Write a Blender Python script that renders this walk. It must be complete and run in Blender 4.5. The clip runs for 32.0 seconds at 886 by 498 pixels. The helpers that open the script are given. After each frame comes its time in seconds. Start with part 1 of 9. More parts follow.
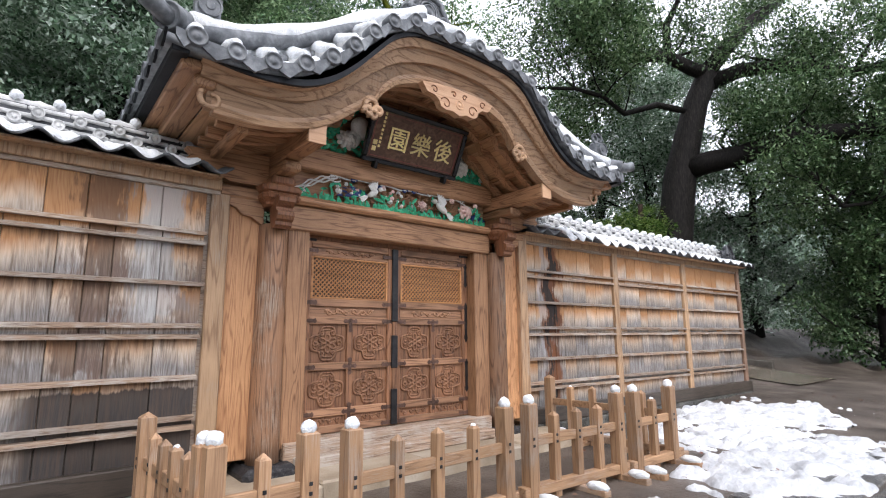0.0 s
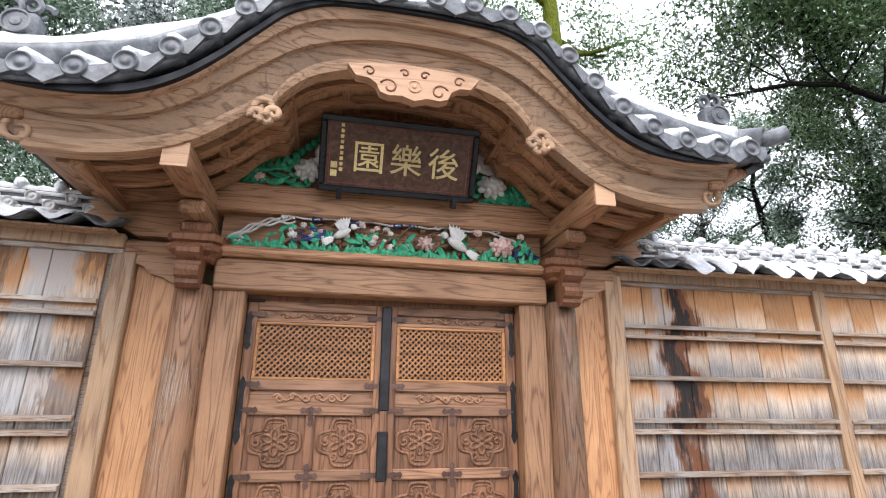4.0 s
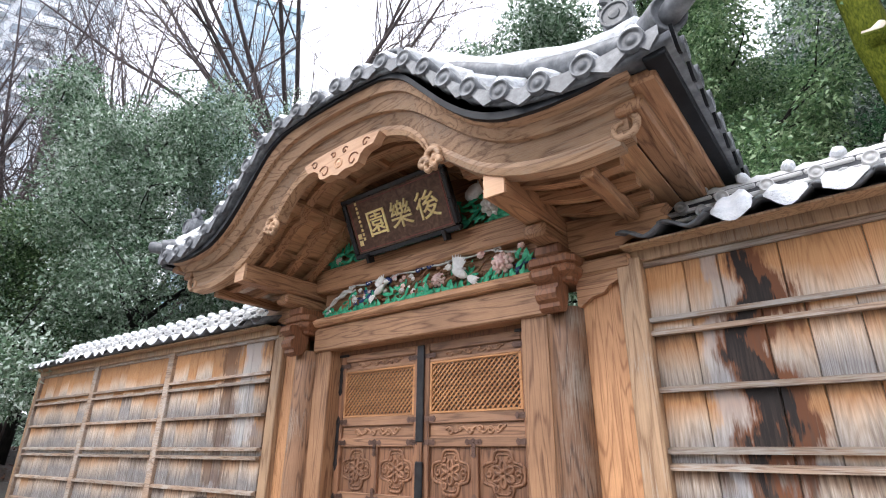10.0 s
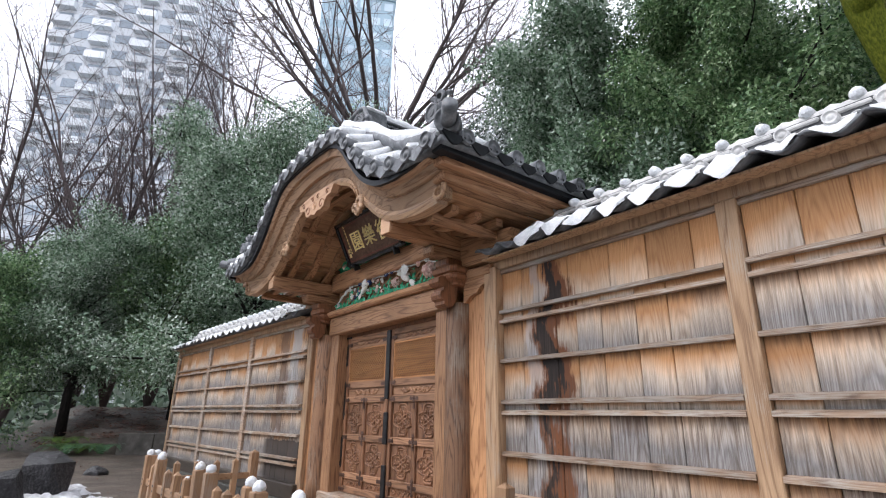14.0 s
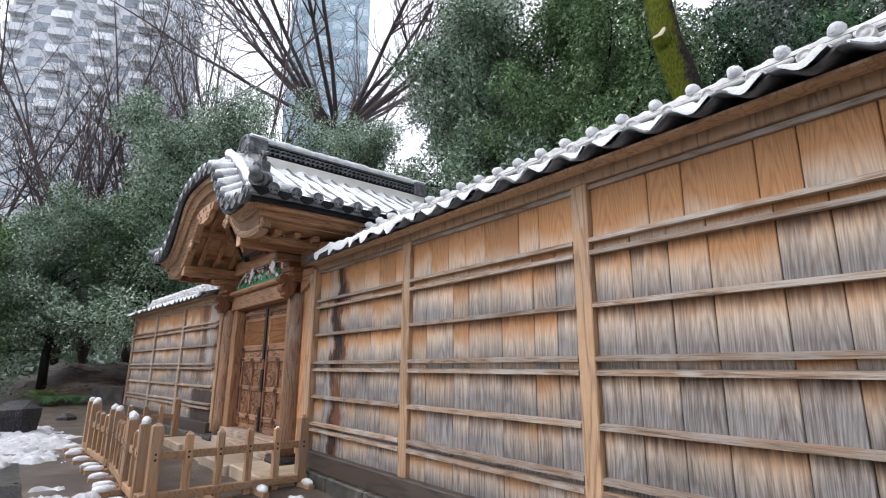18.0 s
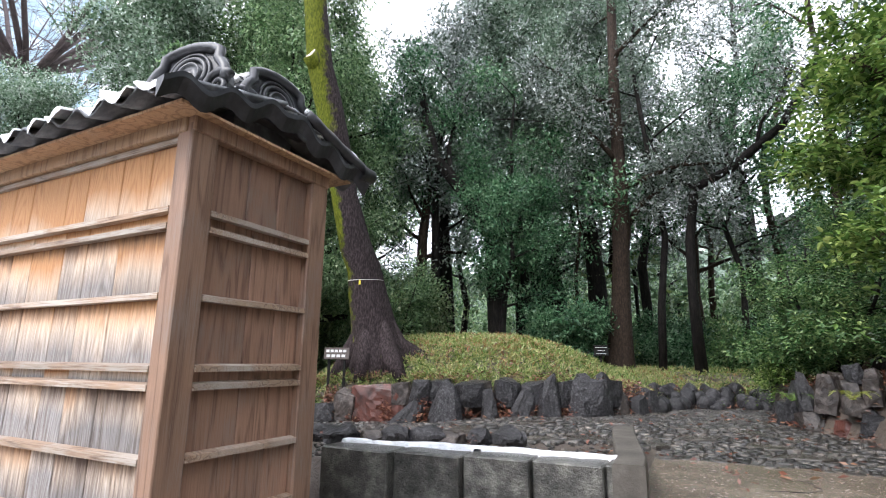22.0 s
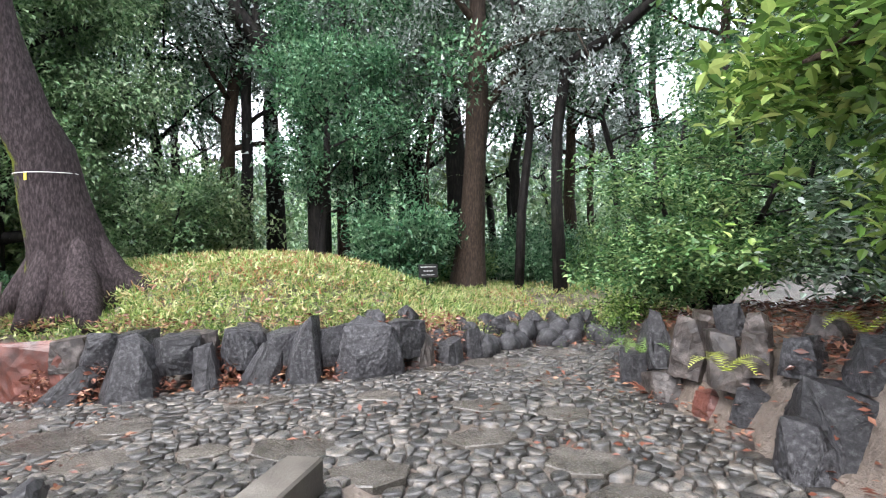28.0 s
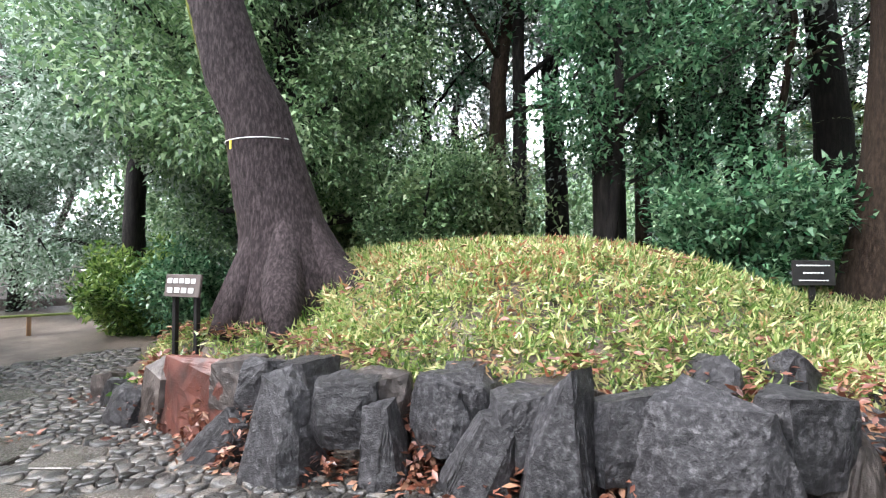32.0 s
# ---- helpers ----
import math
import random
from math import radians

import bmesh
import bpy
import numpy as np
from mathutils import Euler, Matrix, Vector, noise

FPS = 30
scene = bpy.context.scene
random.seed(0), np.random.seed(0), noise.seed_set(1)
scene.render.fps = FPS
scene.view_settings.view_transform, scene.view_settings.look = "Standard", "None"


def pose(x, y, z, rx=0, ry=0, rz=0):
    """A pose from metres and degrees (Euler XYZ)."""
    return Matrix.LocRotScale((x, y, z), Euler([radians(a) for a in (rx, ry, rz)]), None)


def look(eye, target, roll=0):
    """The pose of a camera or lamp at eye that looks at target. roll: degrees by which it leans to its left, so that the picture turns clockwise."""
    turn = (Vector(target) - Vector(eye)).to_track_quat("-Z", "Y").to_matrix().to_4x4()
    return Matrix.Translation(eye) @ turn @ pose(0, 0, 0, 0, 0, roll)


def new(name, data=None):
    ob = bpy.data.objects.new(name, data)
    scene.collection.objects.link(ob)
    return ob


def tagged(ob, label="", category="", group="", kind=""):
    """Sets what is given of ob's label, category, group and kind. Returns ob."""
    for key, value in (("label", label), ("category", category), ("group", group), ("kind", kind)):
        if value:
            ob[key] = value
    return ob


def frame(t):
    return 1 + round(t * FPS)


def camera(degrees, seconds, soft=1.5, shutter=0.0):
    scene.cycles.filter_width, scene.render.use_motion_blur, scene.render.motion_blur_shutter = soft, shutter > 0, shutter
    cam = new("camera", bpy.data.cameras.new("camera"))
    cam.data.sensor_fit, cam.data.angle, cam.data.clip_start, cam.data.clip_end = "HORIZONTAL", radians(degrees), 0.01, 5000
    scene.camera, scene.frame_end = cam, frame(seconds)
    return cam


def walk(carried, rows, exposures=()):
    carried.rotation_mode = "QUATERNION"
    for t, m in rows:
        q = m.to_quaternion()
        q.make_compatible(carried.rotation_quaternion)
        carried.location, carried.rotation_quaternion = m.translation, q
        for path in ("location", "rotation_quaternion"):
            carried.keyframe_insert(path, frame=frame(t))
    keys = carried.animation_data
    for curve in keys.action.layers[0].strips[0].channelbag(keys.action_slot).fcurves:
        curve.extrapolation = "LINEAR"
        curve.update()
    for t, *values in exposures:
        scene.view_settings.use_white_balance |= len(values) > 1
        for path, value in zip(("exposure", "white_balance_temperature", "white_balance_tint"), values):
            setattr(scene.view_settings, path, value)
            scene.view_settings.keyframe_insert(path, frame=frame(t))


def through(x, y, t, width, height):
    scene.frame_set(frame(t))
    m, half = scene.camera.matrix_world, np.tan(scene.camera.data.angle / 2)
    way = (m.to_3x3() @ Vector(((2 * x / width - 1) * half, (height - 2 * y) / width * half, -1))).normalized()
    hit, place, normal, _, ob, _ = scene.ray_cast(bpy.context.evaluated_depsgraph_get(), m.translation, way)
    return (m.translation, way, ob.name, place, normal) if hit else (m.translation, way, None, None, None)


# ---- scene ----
cam = camera(80.9, 32.0, soft=1.1)
METRES, EYE, TILT, LEAN, TURN = 25.0, 1.45, 0.0, 0.0, -38.8
ROWS = [
    (0.0, 0.0, 0.0, 0.0, 0.06, 9.4, 0.35),
    (0.5, 0.0154, 0.0145, 0.0014, 2.96, 10.25, 0.38),
    (1.0, 0.0256, 0.0296, 0.0011, 6.14, 11.29, 0.28),
    (1.5, 0.0346, 0.0434, 0.0034, 8.87, 12.6, 0.22),
    (2.0, 0.0482, 0.0552, 0.0029, 12.39, 14.28, 0.28),
    (2.5, 0.057, 0.0669, 0.0017, 16.27, 15.26, 0.14),
    (4.5, 0.0864, 0.1158, 0.0074, 30.31, 18.26, -0.43),
    (5.0, 0.0922, 0.1261, 0.0069, 34.05, 19.14, -0.38),
    (5.5, 0.102, 0.1362, 0.0067, 39.12, 19.78, -0.32),
    (6.0, 0.1045, 0.1482, 0.0054, 43.31, 19.96, -0.42),
    (6.5, 0.1094, 0.1585, 0.0057, 46.66, 20.32, -0.41),
    (7.0, 0.122, 0.1691, 0.0045, 51.46, 20.84, -0.28),
    (7.5, 0.1307, 0.1786, 0.0035, 55.48, 20.85, -0.35),
    (8.0, 0.1388, 0.1893, 0.005, 60.11, 20.96, -0.31),
    (8.5, 0.1527, 0.1984, 0.0039, 65.05, 21.12, -0.31),
    (9.0, 0.16, 0.2076, 0.0026, 68.88, 21.12, -0.36),
    (9.5, 0.169, 0.2178, 0.0039, 73.43, 21.24, -0.38),
    (10.0, 0.1829, 0.2272, 0.0031, 77.27, 21.42, -0.41),
    (10.5, 0.1894, 0.2372, 0.0016, 80.05, 21.31, -0.48),
    (11.0, 0.1996, 0.2466, 0.0011, 82.5, 21.4, -0.54),
    (11.5, 0.2141, 0.2553, 0.0011, 84.95, 21.3, -0.53),
    (12.0, 0.2193, 0.2642, 0.0024, 86.93, 21.14, -0.62),
    (12.5, 0.232, 0.2711, 0.0008, 88.55, 21.11, -0.69),
    (13.0, 0.2462, 0.2792, -0.0012, 89.53, 20.09, -0.78),
    (13.5, 0.2526, 0.2895, -0.0023, 90.17, 18.73, -0.75),
    (14.0, 0.2641, 0.2986, -0.0018, 90.68, 17.88, -0.77),
    (14.5, 0.2788, 0.3086, -0.002, 90.97, 17.0, -0.76),
    (16.5, 0.3211, 0.3532, -0.0011, 91.13, 13.87, -0.47),
    (17.0, 0.3376, 0.3669, -0.0017, 91.02, 13.86, -0.5),
    (17.5, 0.3516, 0.3789, -0.0017, 90.4, 13.4, -0.52),
    (18.0, 0.3602, 0.3928, 0.0003, 89.7, 13.14, -0.5),
    (18.5, 0.3702, 0.4012, 0.0011, 89.11, 13.12, -0.6),
    (19.0, 0.3843, 0.4108, 0.0011, 88.69, 12.69, -0.58),
    (19.5, 0.3935, 0.4264, 0.0008, 86.73, 12.39, -0.47),
    (20.0, 0.4018, 0.4403, 0.0036, 82.2, 12.34, -0.53),
    (20.5, 0.4128, 0.4539, 0.0045, 78.97, 12.35, -0.5),
    (21.0, 0.4147, 0.4695, 0.0051, 74.57, 12.2, -0.57),
    (21.5, 0.4131, 0.4864, 0.0061, 69.33, 12.19, -0.59),
    (22.0, 0.4115, 0.5045, 0.006, 64.76, 12.22, -0.54),
    (22.5, 0.4108, 0.5178, 0.0066, 62.79, 12.18, -0.59),
    (23.0, 0.4055, 0.5365, 0.0069, 61.22, 11.94, -0.49),
    (23.5, 0.4022, 0.552, 0.0076, 59.78, 11.9, -0.52),
    (24.0, 0.3986, 0.5691, 0.0071, 59.22, 11.41, -0.49),
    (24.5, 0.3923, 0.5811, 0.0063, 58.19, 8.74, -0.53),
    (25.0, 0.3844, 0.5924, 0.0059, 56.2, 6.91, -0.51),
    (25.5, 0.3778, 0.6054, 0.0058, 54.96, 5.26, -0.49),
]
# the garden end of the walk: seconds, eye, target, roll
PATH = [
    (27.5, (16.82, 7.243, 1.748), (16.261, 9.161, 1.827), -0.8),
    (28, (16.697, 7.552, 1.987), (16.137, 9.471, 2.052), -0.8),
    (28.5, (16.59, 7.846, 1.985), (16.031, 9.765, 2.051), -0.7),
    (29, (16.463, 8.307, 2.019), (15.897, 10.225, 2.084), -0.7),
    (29.5, (16.259, 8.824, 2.029), (15.659, 10.731, 2.079), -0.5),
    (30, (16.055, 9.255, 1.988), (15.441, 11.158, 2.037), -0.6),
    (30.5, (15.874, 9.666, 1.989), (15.184, 11.543, 2.028), -0.6),
    (31, (15.627, 10.022, 1.948), (14.75, 11.819, 1.991), -0.8),
    (31.5, (15.35, 10.296, 2.009), (14.231, 11.954, 2.047), -0.4),
    (32, (15.1, 10.618, 2.016), (13.611, 11.953, 2.059), 0.1),
]
walk(cam, [(t, pose(0, 0, EYE, TILT, LEAN, TURN) @ pose(METRES * x, METRES * y, METRES * z, 90 + pitch, roll, yaw)) for t, x, y, z, yaw, pitch, roll in ROWS]
     + [(t, look(eye, target, roll)) for t, eye, target, roll in PATH],
     exposures=[(0.0, 0.85), (2.5, 1.05), (5.0, 1.3), (7.0, 1.4), (9.0, 1.25), (11.0, 1.0), (13.0, 0.8), (14.5, 0.65), (17.0, 0.55), (19.0, 0.5), (20.5, 0.6), (21.5, 1.05), (22.3, 1.95), (23.0, 2.4), (25.0, 2.52), (28.0, 2.6), (32.0, 2.65)])

# ---- daylight: an overcast winter sky ----
world = bpy.data.worlds.new("sky")
scene.world = world
world.use_nodes = True
wn, wl = world.node_tree.nodes, world.node_tree.links
sky = wn.new("ShaderNodeTexSky")
sky.sky_type, sky.sun_disc = "NISHITA", False
sky.sun_elevation, sky.sun_rotation = radians(48), radians(200)
cloud = wn.new("ShaderNodeMix")
cloud.data_type = "RGBA"
cloud.inputs[0].default_value = 0.85
cloud.inputs[7].default_value = (11.3, 11.5, 12.9, 1)
wl.new(sky.outputs[0], cloud.inputs[6])
wl.new(cloud.outputs[2], wn["Background"].inputs[0])
wn["Background"].inputs[1].default_value = 0.12
sun = new("sun", bpy.data.lights.new("sun", "SUN"))
sun.data.energy, sun.data.angle, sun.data.color = 1.0, radians(25), (1.0, 0.97, 0.95)
# south-facing front: the sun stands behind the walker, high
sun.matrix_world = look((0, 0, 0), (0.35, 0.75, -1.0))

# ---- materials ----
MATS = {}


def nodes_of(name):
    m = bpy.data.materials.new(name)
    m.use_nodes = True
    nt = m.node_tree
    return m, nt.nodes, nt.links, nt.nodes["Principled BSDF"]


def math_node(nodes, links, op, a, b=None, c=None):
    n = nodes.new("ShaderNodeMath")
    n.operation = op
    for i, v in enumerate((a, b, c)):
        if v is None:
            continue
        if isinstance(v, (int, float)):
            n.inputs[i].default_value = v
        else:
            links.new(v, n.inputs[i])
    return n.outputs[0]


def mix_node(nodes, links, fac, a, b, blend="MIX"):
    n = nodes.new("ShaderNodeMix")
    n.data_type, n.blend_type = "RGBA", blend
    for i, v in ((0, fac), (6, a), (7, b)):
        if isinstance(v, (int, float)):
            n.inputs[i].default_value = v
        elif isinstance(v, tuple):
            n.inputs[i].default_value = (*v, 1) if len(v) == 3 else v
        else:
            links.new(v, n.inputs[i])
    return n.outputs[2]


def ramp_node(nodes, links, fac, stops):
    n = nodes.new("ShaderNodeValToRGB")
    el = n.color_ramp.elements
    while len(el) < len(stops):
        el.new(0.5)
    for e, (p, c) in zip(el, stops):
        e.position, e.color = p, (*c, 1) if len(c) == 3 else c
    links.new(fac, n.inputs[0])
    return n.outputs[0]


def noise_node(nodes, links, vec, scale, detail=5, rough=0.6, distortion=0.0):
    n = nodes.new("ShaderNodeTexNoise")
    n.inputs["Scale"].default_value, n.inputs["Detail"].default_value = scale, detail
    n.inputs["Roughness"].default_value, n.inputs["Distortion"].default_value = rough, distortion
    links.new(vec, n.inputs["Vector"])
    return n.outputs[0]


def place_node(nodes, links, stretch=(1, 1, 1), shift=20.0, island=False):
    """World position, stretched, and shifted at random for each object or each island."""
    geo = nodes.new("ShaderNodeNewGeometry")
    rnd = geo.outputs["Random Per Island"] if island else nodes.new("ShaderNodeObjectInfo").outputs["Random"]
    mul = nodes.new("ShaderNodeVectorMath")
    mul.operation = "MULTIPLY"
    links.new(geo.outputs["Position"], mul.inputs[0])
    mul.inputs[1].default_value = stretch
    off = math_node(nodes, links, "MULTIPLY", rnd, shift)
    add = nodes.new("ShaderNodeVectorMath")
    links.new(mul.outputs[0], add.inputs[0])
    links.new(off, add.inputs[1])
    return add.outputs[0], rnd, geo


def surf(name, cols, scale=4.0, stretch=(1, 1, 1), rough=(0.5, 0.8), bump=0.25, bscale=40.0, metal=0.0,
         rnd=0.2, fine=0.25, distortion=0.0, island=False, shift=20.0, bdist=0.01, spec=0.5, coat=0.0):
    m, nodes, links, b = nodes_of(name)
    vec, r, geo = place_node(nodes, links, stretch, shift, island)
    big = noise_node(nodes, links, vec, scale, 6, 0.6, distortion)
    k = len(cols) - 1
    col = ramp_node(nodes, links, big, [(0.3 + 0.4 * i / max(k, 1), c) for i, c in enumerate(cols)])
    small = noise_node(nodes, links, vec, bscale, 4, 0.65)
    amount = math_node(nodes, links, "MULTIPLY_ADD", small, 2 * fine, 1.0 - fine)
    amount = math_node(nodes, links, "MULTIPLY", amount, math_node(nodes, links, "MULTIPLY_ADD", r, 2 * rnd, 1.0 - rnd))
    grey = nodes.new("ShaderNodeCombineColor")
    for i in range(3):
        links.new(amount, grey.inputs[i])
    col = mix_node(nodes, links, 1.0, col, grey.outputs[0], "MULTIPLY")
    links.new(col, b.inputs["Base Color"])
    links.new(math_node(nodes, links, "MULTIPLY_ADD", small, rough[1] - rough[0], rough[0]), b.inputs["Roughness"])
    b.inputs["Metallic"].default_value = metal
    b.inputs["Specular IOR Level"].default_value = spec
    b.inputs["Coat Weight"].default_value = coat
    if bump:
        bn = nodes.new("ShaderNodeBump")
        bn.inputs["Strength"].default_value, bn.inputs["Distance"].default_value = bump, bdist
        links.new(small, bn.inputs["Height"])
        links.new(bn.outputs[0], b.inputs["Normal"])
    MATS[name] = m
    return m


def wood(name, light, dark, axis="z", rings=9.0, rough=(0.45, 0.7), weather=0.0, grey=(0.42, 0.40, 0.38), rnd=0.22, bump=0.35, tint=None):
    """Timber with a flame grain along one axis: contour lines of a stretched noise. weather: share of silvered surface."""
    m, nodes, links, b = nodes_of(name)
    long, across = 0.6, 7.0
    st = {"z": (across, across, long), "x": (long, across, across), "y": (across, long, across)}[axis]
    vec, r, geo = place_node(nodes, links, st, 40.0)
    base = noise_node(nodes, links, vec, 0.9, 2, 0.45, 0.25)
    wave = math_node(nodes, links, "SINE", math_node(nodes, links, "MULTIPLY", base, rings * 1.25 * 6.283))
    line = math_node(nodes, links, "POWER", math_node(nodes, links, "MULTIPLY_ADD", wave, 0.5, 0.5), 4.0)
    fib_st = {"z": (150, 150, 4.5), "x": (4.5, 150, 150), "y": (150, 4.5, 150)}[axis]
    fvec, _, _ = place_node(nodes, links, fib_st, 40.0)
    fibre = noise_node(nodes, links, fvec, 1.0, 3, 0.6)
    f = math_node(nodes, links, "MULTIPLY_ADD", line, -0.45, 0.72)
    f = math_node(nodes, links, "MULTIPLY_ADD", math_node(nodes, links, "SUBTRACT", fibre, 0.5), 1.15, f)
    mid = tuple((p + q) / 2 for p, q in zip(light, dark))
    col = ramp_node(nodes, links, f, [(0.08, dark), (0.42, mid), (0.8, light)])
    pvec, _, _ = place_node(nodes, links, (1, 1, 1), 7.0)
    patch = noise_node(nodes, links, pvec, 2.2, 5, 0.6)
    col = mix_node(nodes, links, math_node(nodes, links, "MULTIPLY_ADD", patch, 1.1, -0.38), col, tint or dark)
    if weather:
        wf = ramp_node(nodes, links, math_node(nodes, links, "ADD", patch, math_node(nodes, links, "MULTIPLY", math_node(nodes, links, "SUBTRACT", fibre, 0.5), 0.8)),
                       [(0.62 - 0.4 * weather, (0, 0, 0)), (0.86 - 0.4 * weather, (1, 1, 1))])
        col = mix_node(nodes, links, wf, col, grey)
    amount = math_node(nodes, links, "MULTIPLY_ADD", r, 2 * rnd, 1.0 - rnd)
    g = nodes.new("ShaderNodeCombineColor")
    for i in range(3):
        links.new(amount, g.inputs[i])
    col = mix_node(nodes, links, 1.0, col, g.outputs[0], "MULTIPLY")
    links.new(col, b.inputs["Base Color"])
    links.new(math_node(nodes, links, "MULTIPLY_ADD", fibre, rough[1] - rough[0], rough[0]), b.inputs["Roughness"])
    bn = nodes.new("ShaderNodeBump")
    bn.inputs["Strength"].default_value, bn.inputs["Distance"].default_value = bump, 0.004
    links.new(f, bn.inputs["Height"])
    links.new(bn.outputs[0], b.inputs["Normal"])
    MATS[name] = m
    return m


def board_mat(name, greyness, stain=None, pale=None, damp=False):
    """Weathered cladding: brown where the rail above shelters it, silvered and streaked lower down; stain: x of a dark run of water."""
    m, nodes, links, b = nodes_of(name)
    vec, r, geo = place_node(nodes, links, (5.0, 5.0, 0.55), 40.0)
    # flat-sawn grain: arches about the heart line of each board
    tc = nodes.new("ShaderNodeTexCoord")
    osep = nodes.new("ShaderNodeSeparateXYZ")
    links.new(tc.outputs["Object"], osep.inputs[0])
    bend = noise_node(nodes, links, vec, 1.3, 3, 0.5)
    heart = math_node(nodes, links, "MULTIPLY_ADD", r, -0.34, 0.0)
    ux = math_node(nodes, links, "ADD", osep.outputs[0], heart)
    ux = math_node(nodes, links, "MULTIPLY_ADD", math_node(nodes, links, "SUBTRACT", bend, 0.5), 0.10, ux)
    ring = math_node(nodes, links, "MULTIPLY", math_node(nodes, links, "MULTIPLY", ux, ux), 210.0)
    ring = math_node(nodes, links, "MULTIPLY_ADD", osep.outputs[2], 5.0, ring)
    ring = math_node(nodes, links, "MULTIPLY_ADD", bend, 4.0, ring)
    wave = math_node(nodes, links, "SINE", math_node(nodes, links, "MULTIPLY", ring, 6.283))
    line = math_node(nodes, links, "POWER", math_node(nodes, links, "MULTIPLY_ADD", wave, 0.5, 0.5), 2.5)
    fvec, _, _ = place_node(nodes, links, (110, 110, 3.2), 40.0)
    fibre = noise_node(nodes, links, fvec, 1.0, 3, 0.6)
    f = math_node(nodes, links, "MULTIPLY_ADD", line, -0.13, 0.61)
    f = math_node(nodes, links, "MULTIPLY_ADD", math_node(nodes, links, "SUBTRACT", fibre, 0.5), 0.55, f)
    brown = ramp_node(nodes, links, f, [(0.1, (0.12, 0.050, 0.020)), (0.5, (0.42, 0.20, 0.080)), (0.85, (0.60, 0.33, 0.15))])
    silver = ramp_node(nodes, links, f, [(0.1, (0.055, 0.050, 0.047)), (0.5, (0.180, 0.166, 0.158)), (0.9, (0.44, 0.42, 0.41))])
    cream = ramp_node(nodes, links, f, [(0.1, (0.20, 0.125, 0.07)), (0.5, (0.56, 0.425, 0.31)), (0.9, (0.76, 0.645, 0.53))])
    gen = nodes.new("ShaderNodeTexCoord")
    sep = nodes.new("ShaderNodeSeparateXYZ")
    links.new(gen.outputs["Generated"], sep.inputs[0])
    h = sep.outputs[2]
    # ragged, downward running edge of the weathered zone
    svec, _, _ = place_node(nodes, links, (17, 17, 1.0), 40.0)
    streak = noise_node(nodes, links, svec, 1.0, 4, 0.65)
    cvec, _, _ = place_node(nodes, links, (1.1, 1.1, 0.5), 3.0)
    cloud_n = noise_node(nodes, links, cvec, 1.0, 3, 0.5)
    low = math_node(nodes, links, "SUBTRACT", 1.0, h)
    wz = math_node(nodes, links, "MULTIPLY_ADD", math_node(nodes, links, "SUBTRACT", streak, 0.5), 0.26, low)
    wz = math_node(nodes, links, "MULTIPLY_ADD", math_node(nodes, links, "SUBTRACT", cloud_n, 0.5), 1.2, wz)
    wz = math_node(nodes, links, "ADD", wz, greyness - 0.5)
    wz = math_node(nodes, links, "ADD", wz, math_node(nodes, links, "MULTIPLY_ADD", r, 0.36, -0.18))
    w1 = ramp_node(nodes, links, wz, [(0.12, (0, 0, 0)), (0.55, (1, 1, 1))])
    w2 = ramp_node(nodes, links, wz, [(0.40, (0, 0, 0)), (0.92, (1, 1, 1))])
    col = mix_node(nodes, links, w1, brown, cream)
    col = mix_node(nodes, links, w2, col, silver)
    # a dark, ragged run just under the rail
    dvec, _, _ = place_node(nodes, links, (30, 30, 1.4), 40.0)
    fringe = noise_node(nodes, links, dvec, 1.0, 4, 0.7)
    dk = math_node(nodes, links, "MULTIPLY_ADD", math_node(nodes, links, "SUBTRACT", fringe, 0.5), 0.85, h)
    dk = math_node(nodes, links, "MULTIPLY_ADD", math_node(nodes, links, "SUBTRACT", cloud_n, 0.5), 0.9, dk)
    dk = ramp_node(nodes, links, dk, [(0.74 - 0.20 * greyness, (0, 0, 0)), (1.0, (0.94, 0.94, 0.94))])
    col = mix_node(nodes, links, math_node(nodes, links, "MULTIPLY", dk, min(1.0, 0.45 + greyness)), col, (0.062, 0.027, 0.014))
    psep = nodes.new("ShaderNodeSeparateXYZ")
    links.new(geo.outputs["Position"], psep.inputs[0])

    n_in = [place_node(nodes, links, st, 0.0)[0] for st in ((1.3, 1.3, 2.2), (3.0, 3.0, 1.8), (26, 26, 3.0))]
    wander, blot, drip = noise_node(nodes, links, n_in[0], 1.0, 2), noise_node(nodes, links, n_in[1], 1.0, 4, 0.6), noise_node(nodes, links, n_in[2], 1.0, 4, 0.65)

    def run(x, width, ragged, lo=-9.0):
        """A run of water down the wall about x: broken by the grain, thinning below lo."""
        xx = math_node(nodes, links, "MULTIPLY_ADD", math_node(nodes, links, "SUBTRACT", wander, 0.5), 0.55, psep.outputs[0])
        d = math_node(nodes, links, "ABSOLUTE", math_node(nodes, links, "SUBTRACT", xx, x))
        d = math_node(nodes, links, "MULTIPLY_ADD", math_node(nodes, links, "SUBTRACT", blot, 0.5), ragged * 1.8, d)
        d = math_node(nodes, links, "MULTIPLY_ADD", math_node(nodes, links, "SUBTRACT", drip, 0.5), ragged * 1.3, d)
        if lo > 0:
            d = math_node(nodes, links, "ADD", d, math_node(nodes, links, "MAXIMUM", math_node(nodes, links, "SUBTRACT", lo, psep.outputs[2]), 0.0))
        return ramp_node(nodes, links, math_node(nodes, links, "DIVIDE", d, width), [(0.55, (1, 1, 1)), (1.1, (0, 0, 0))])
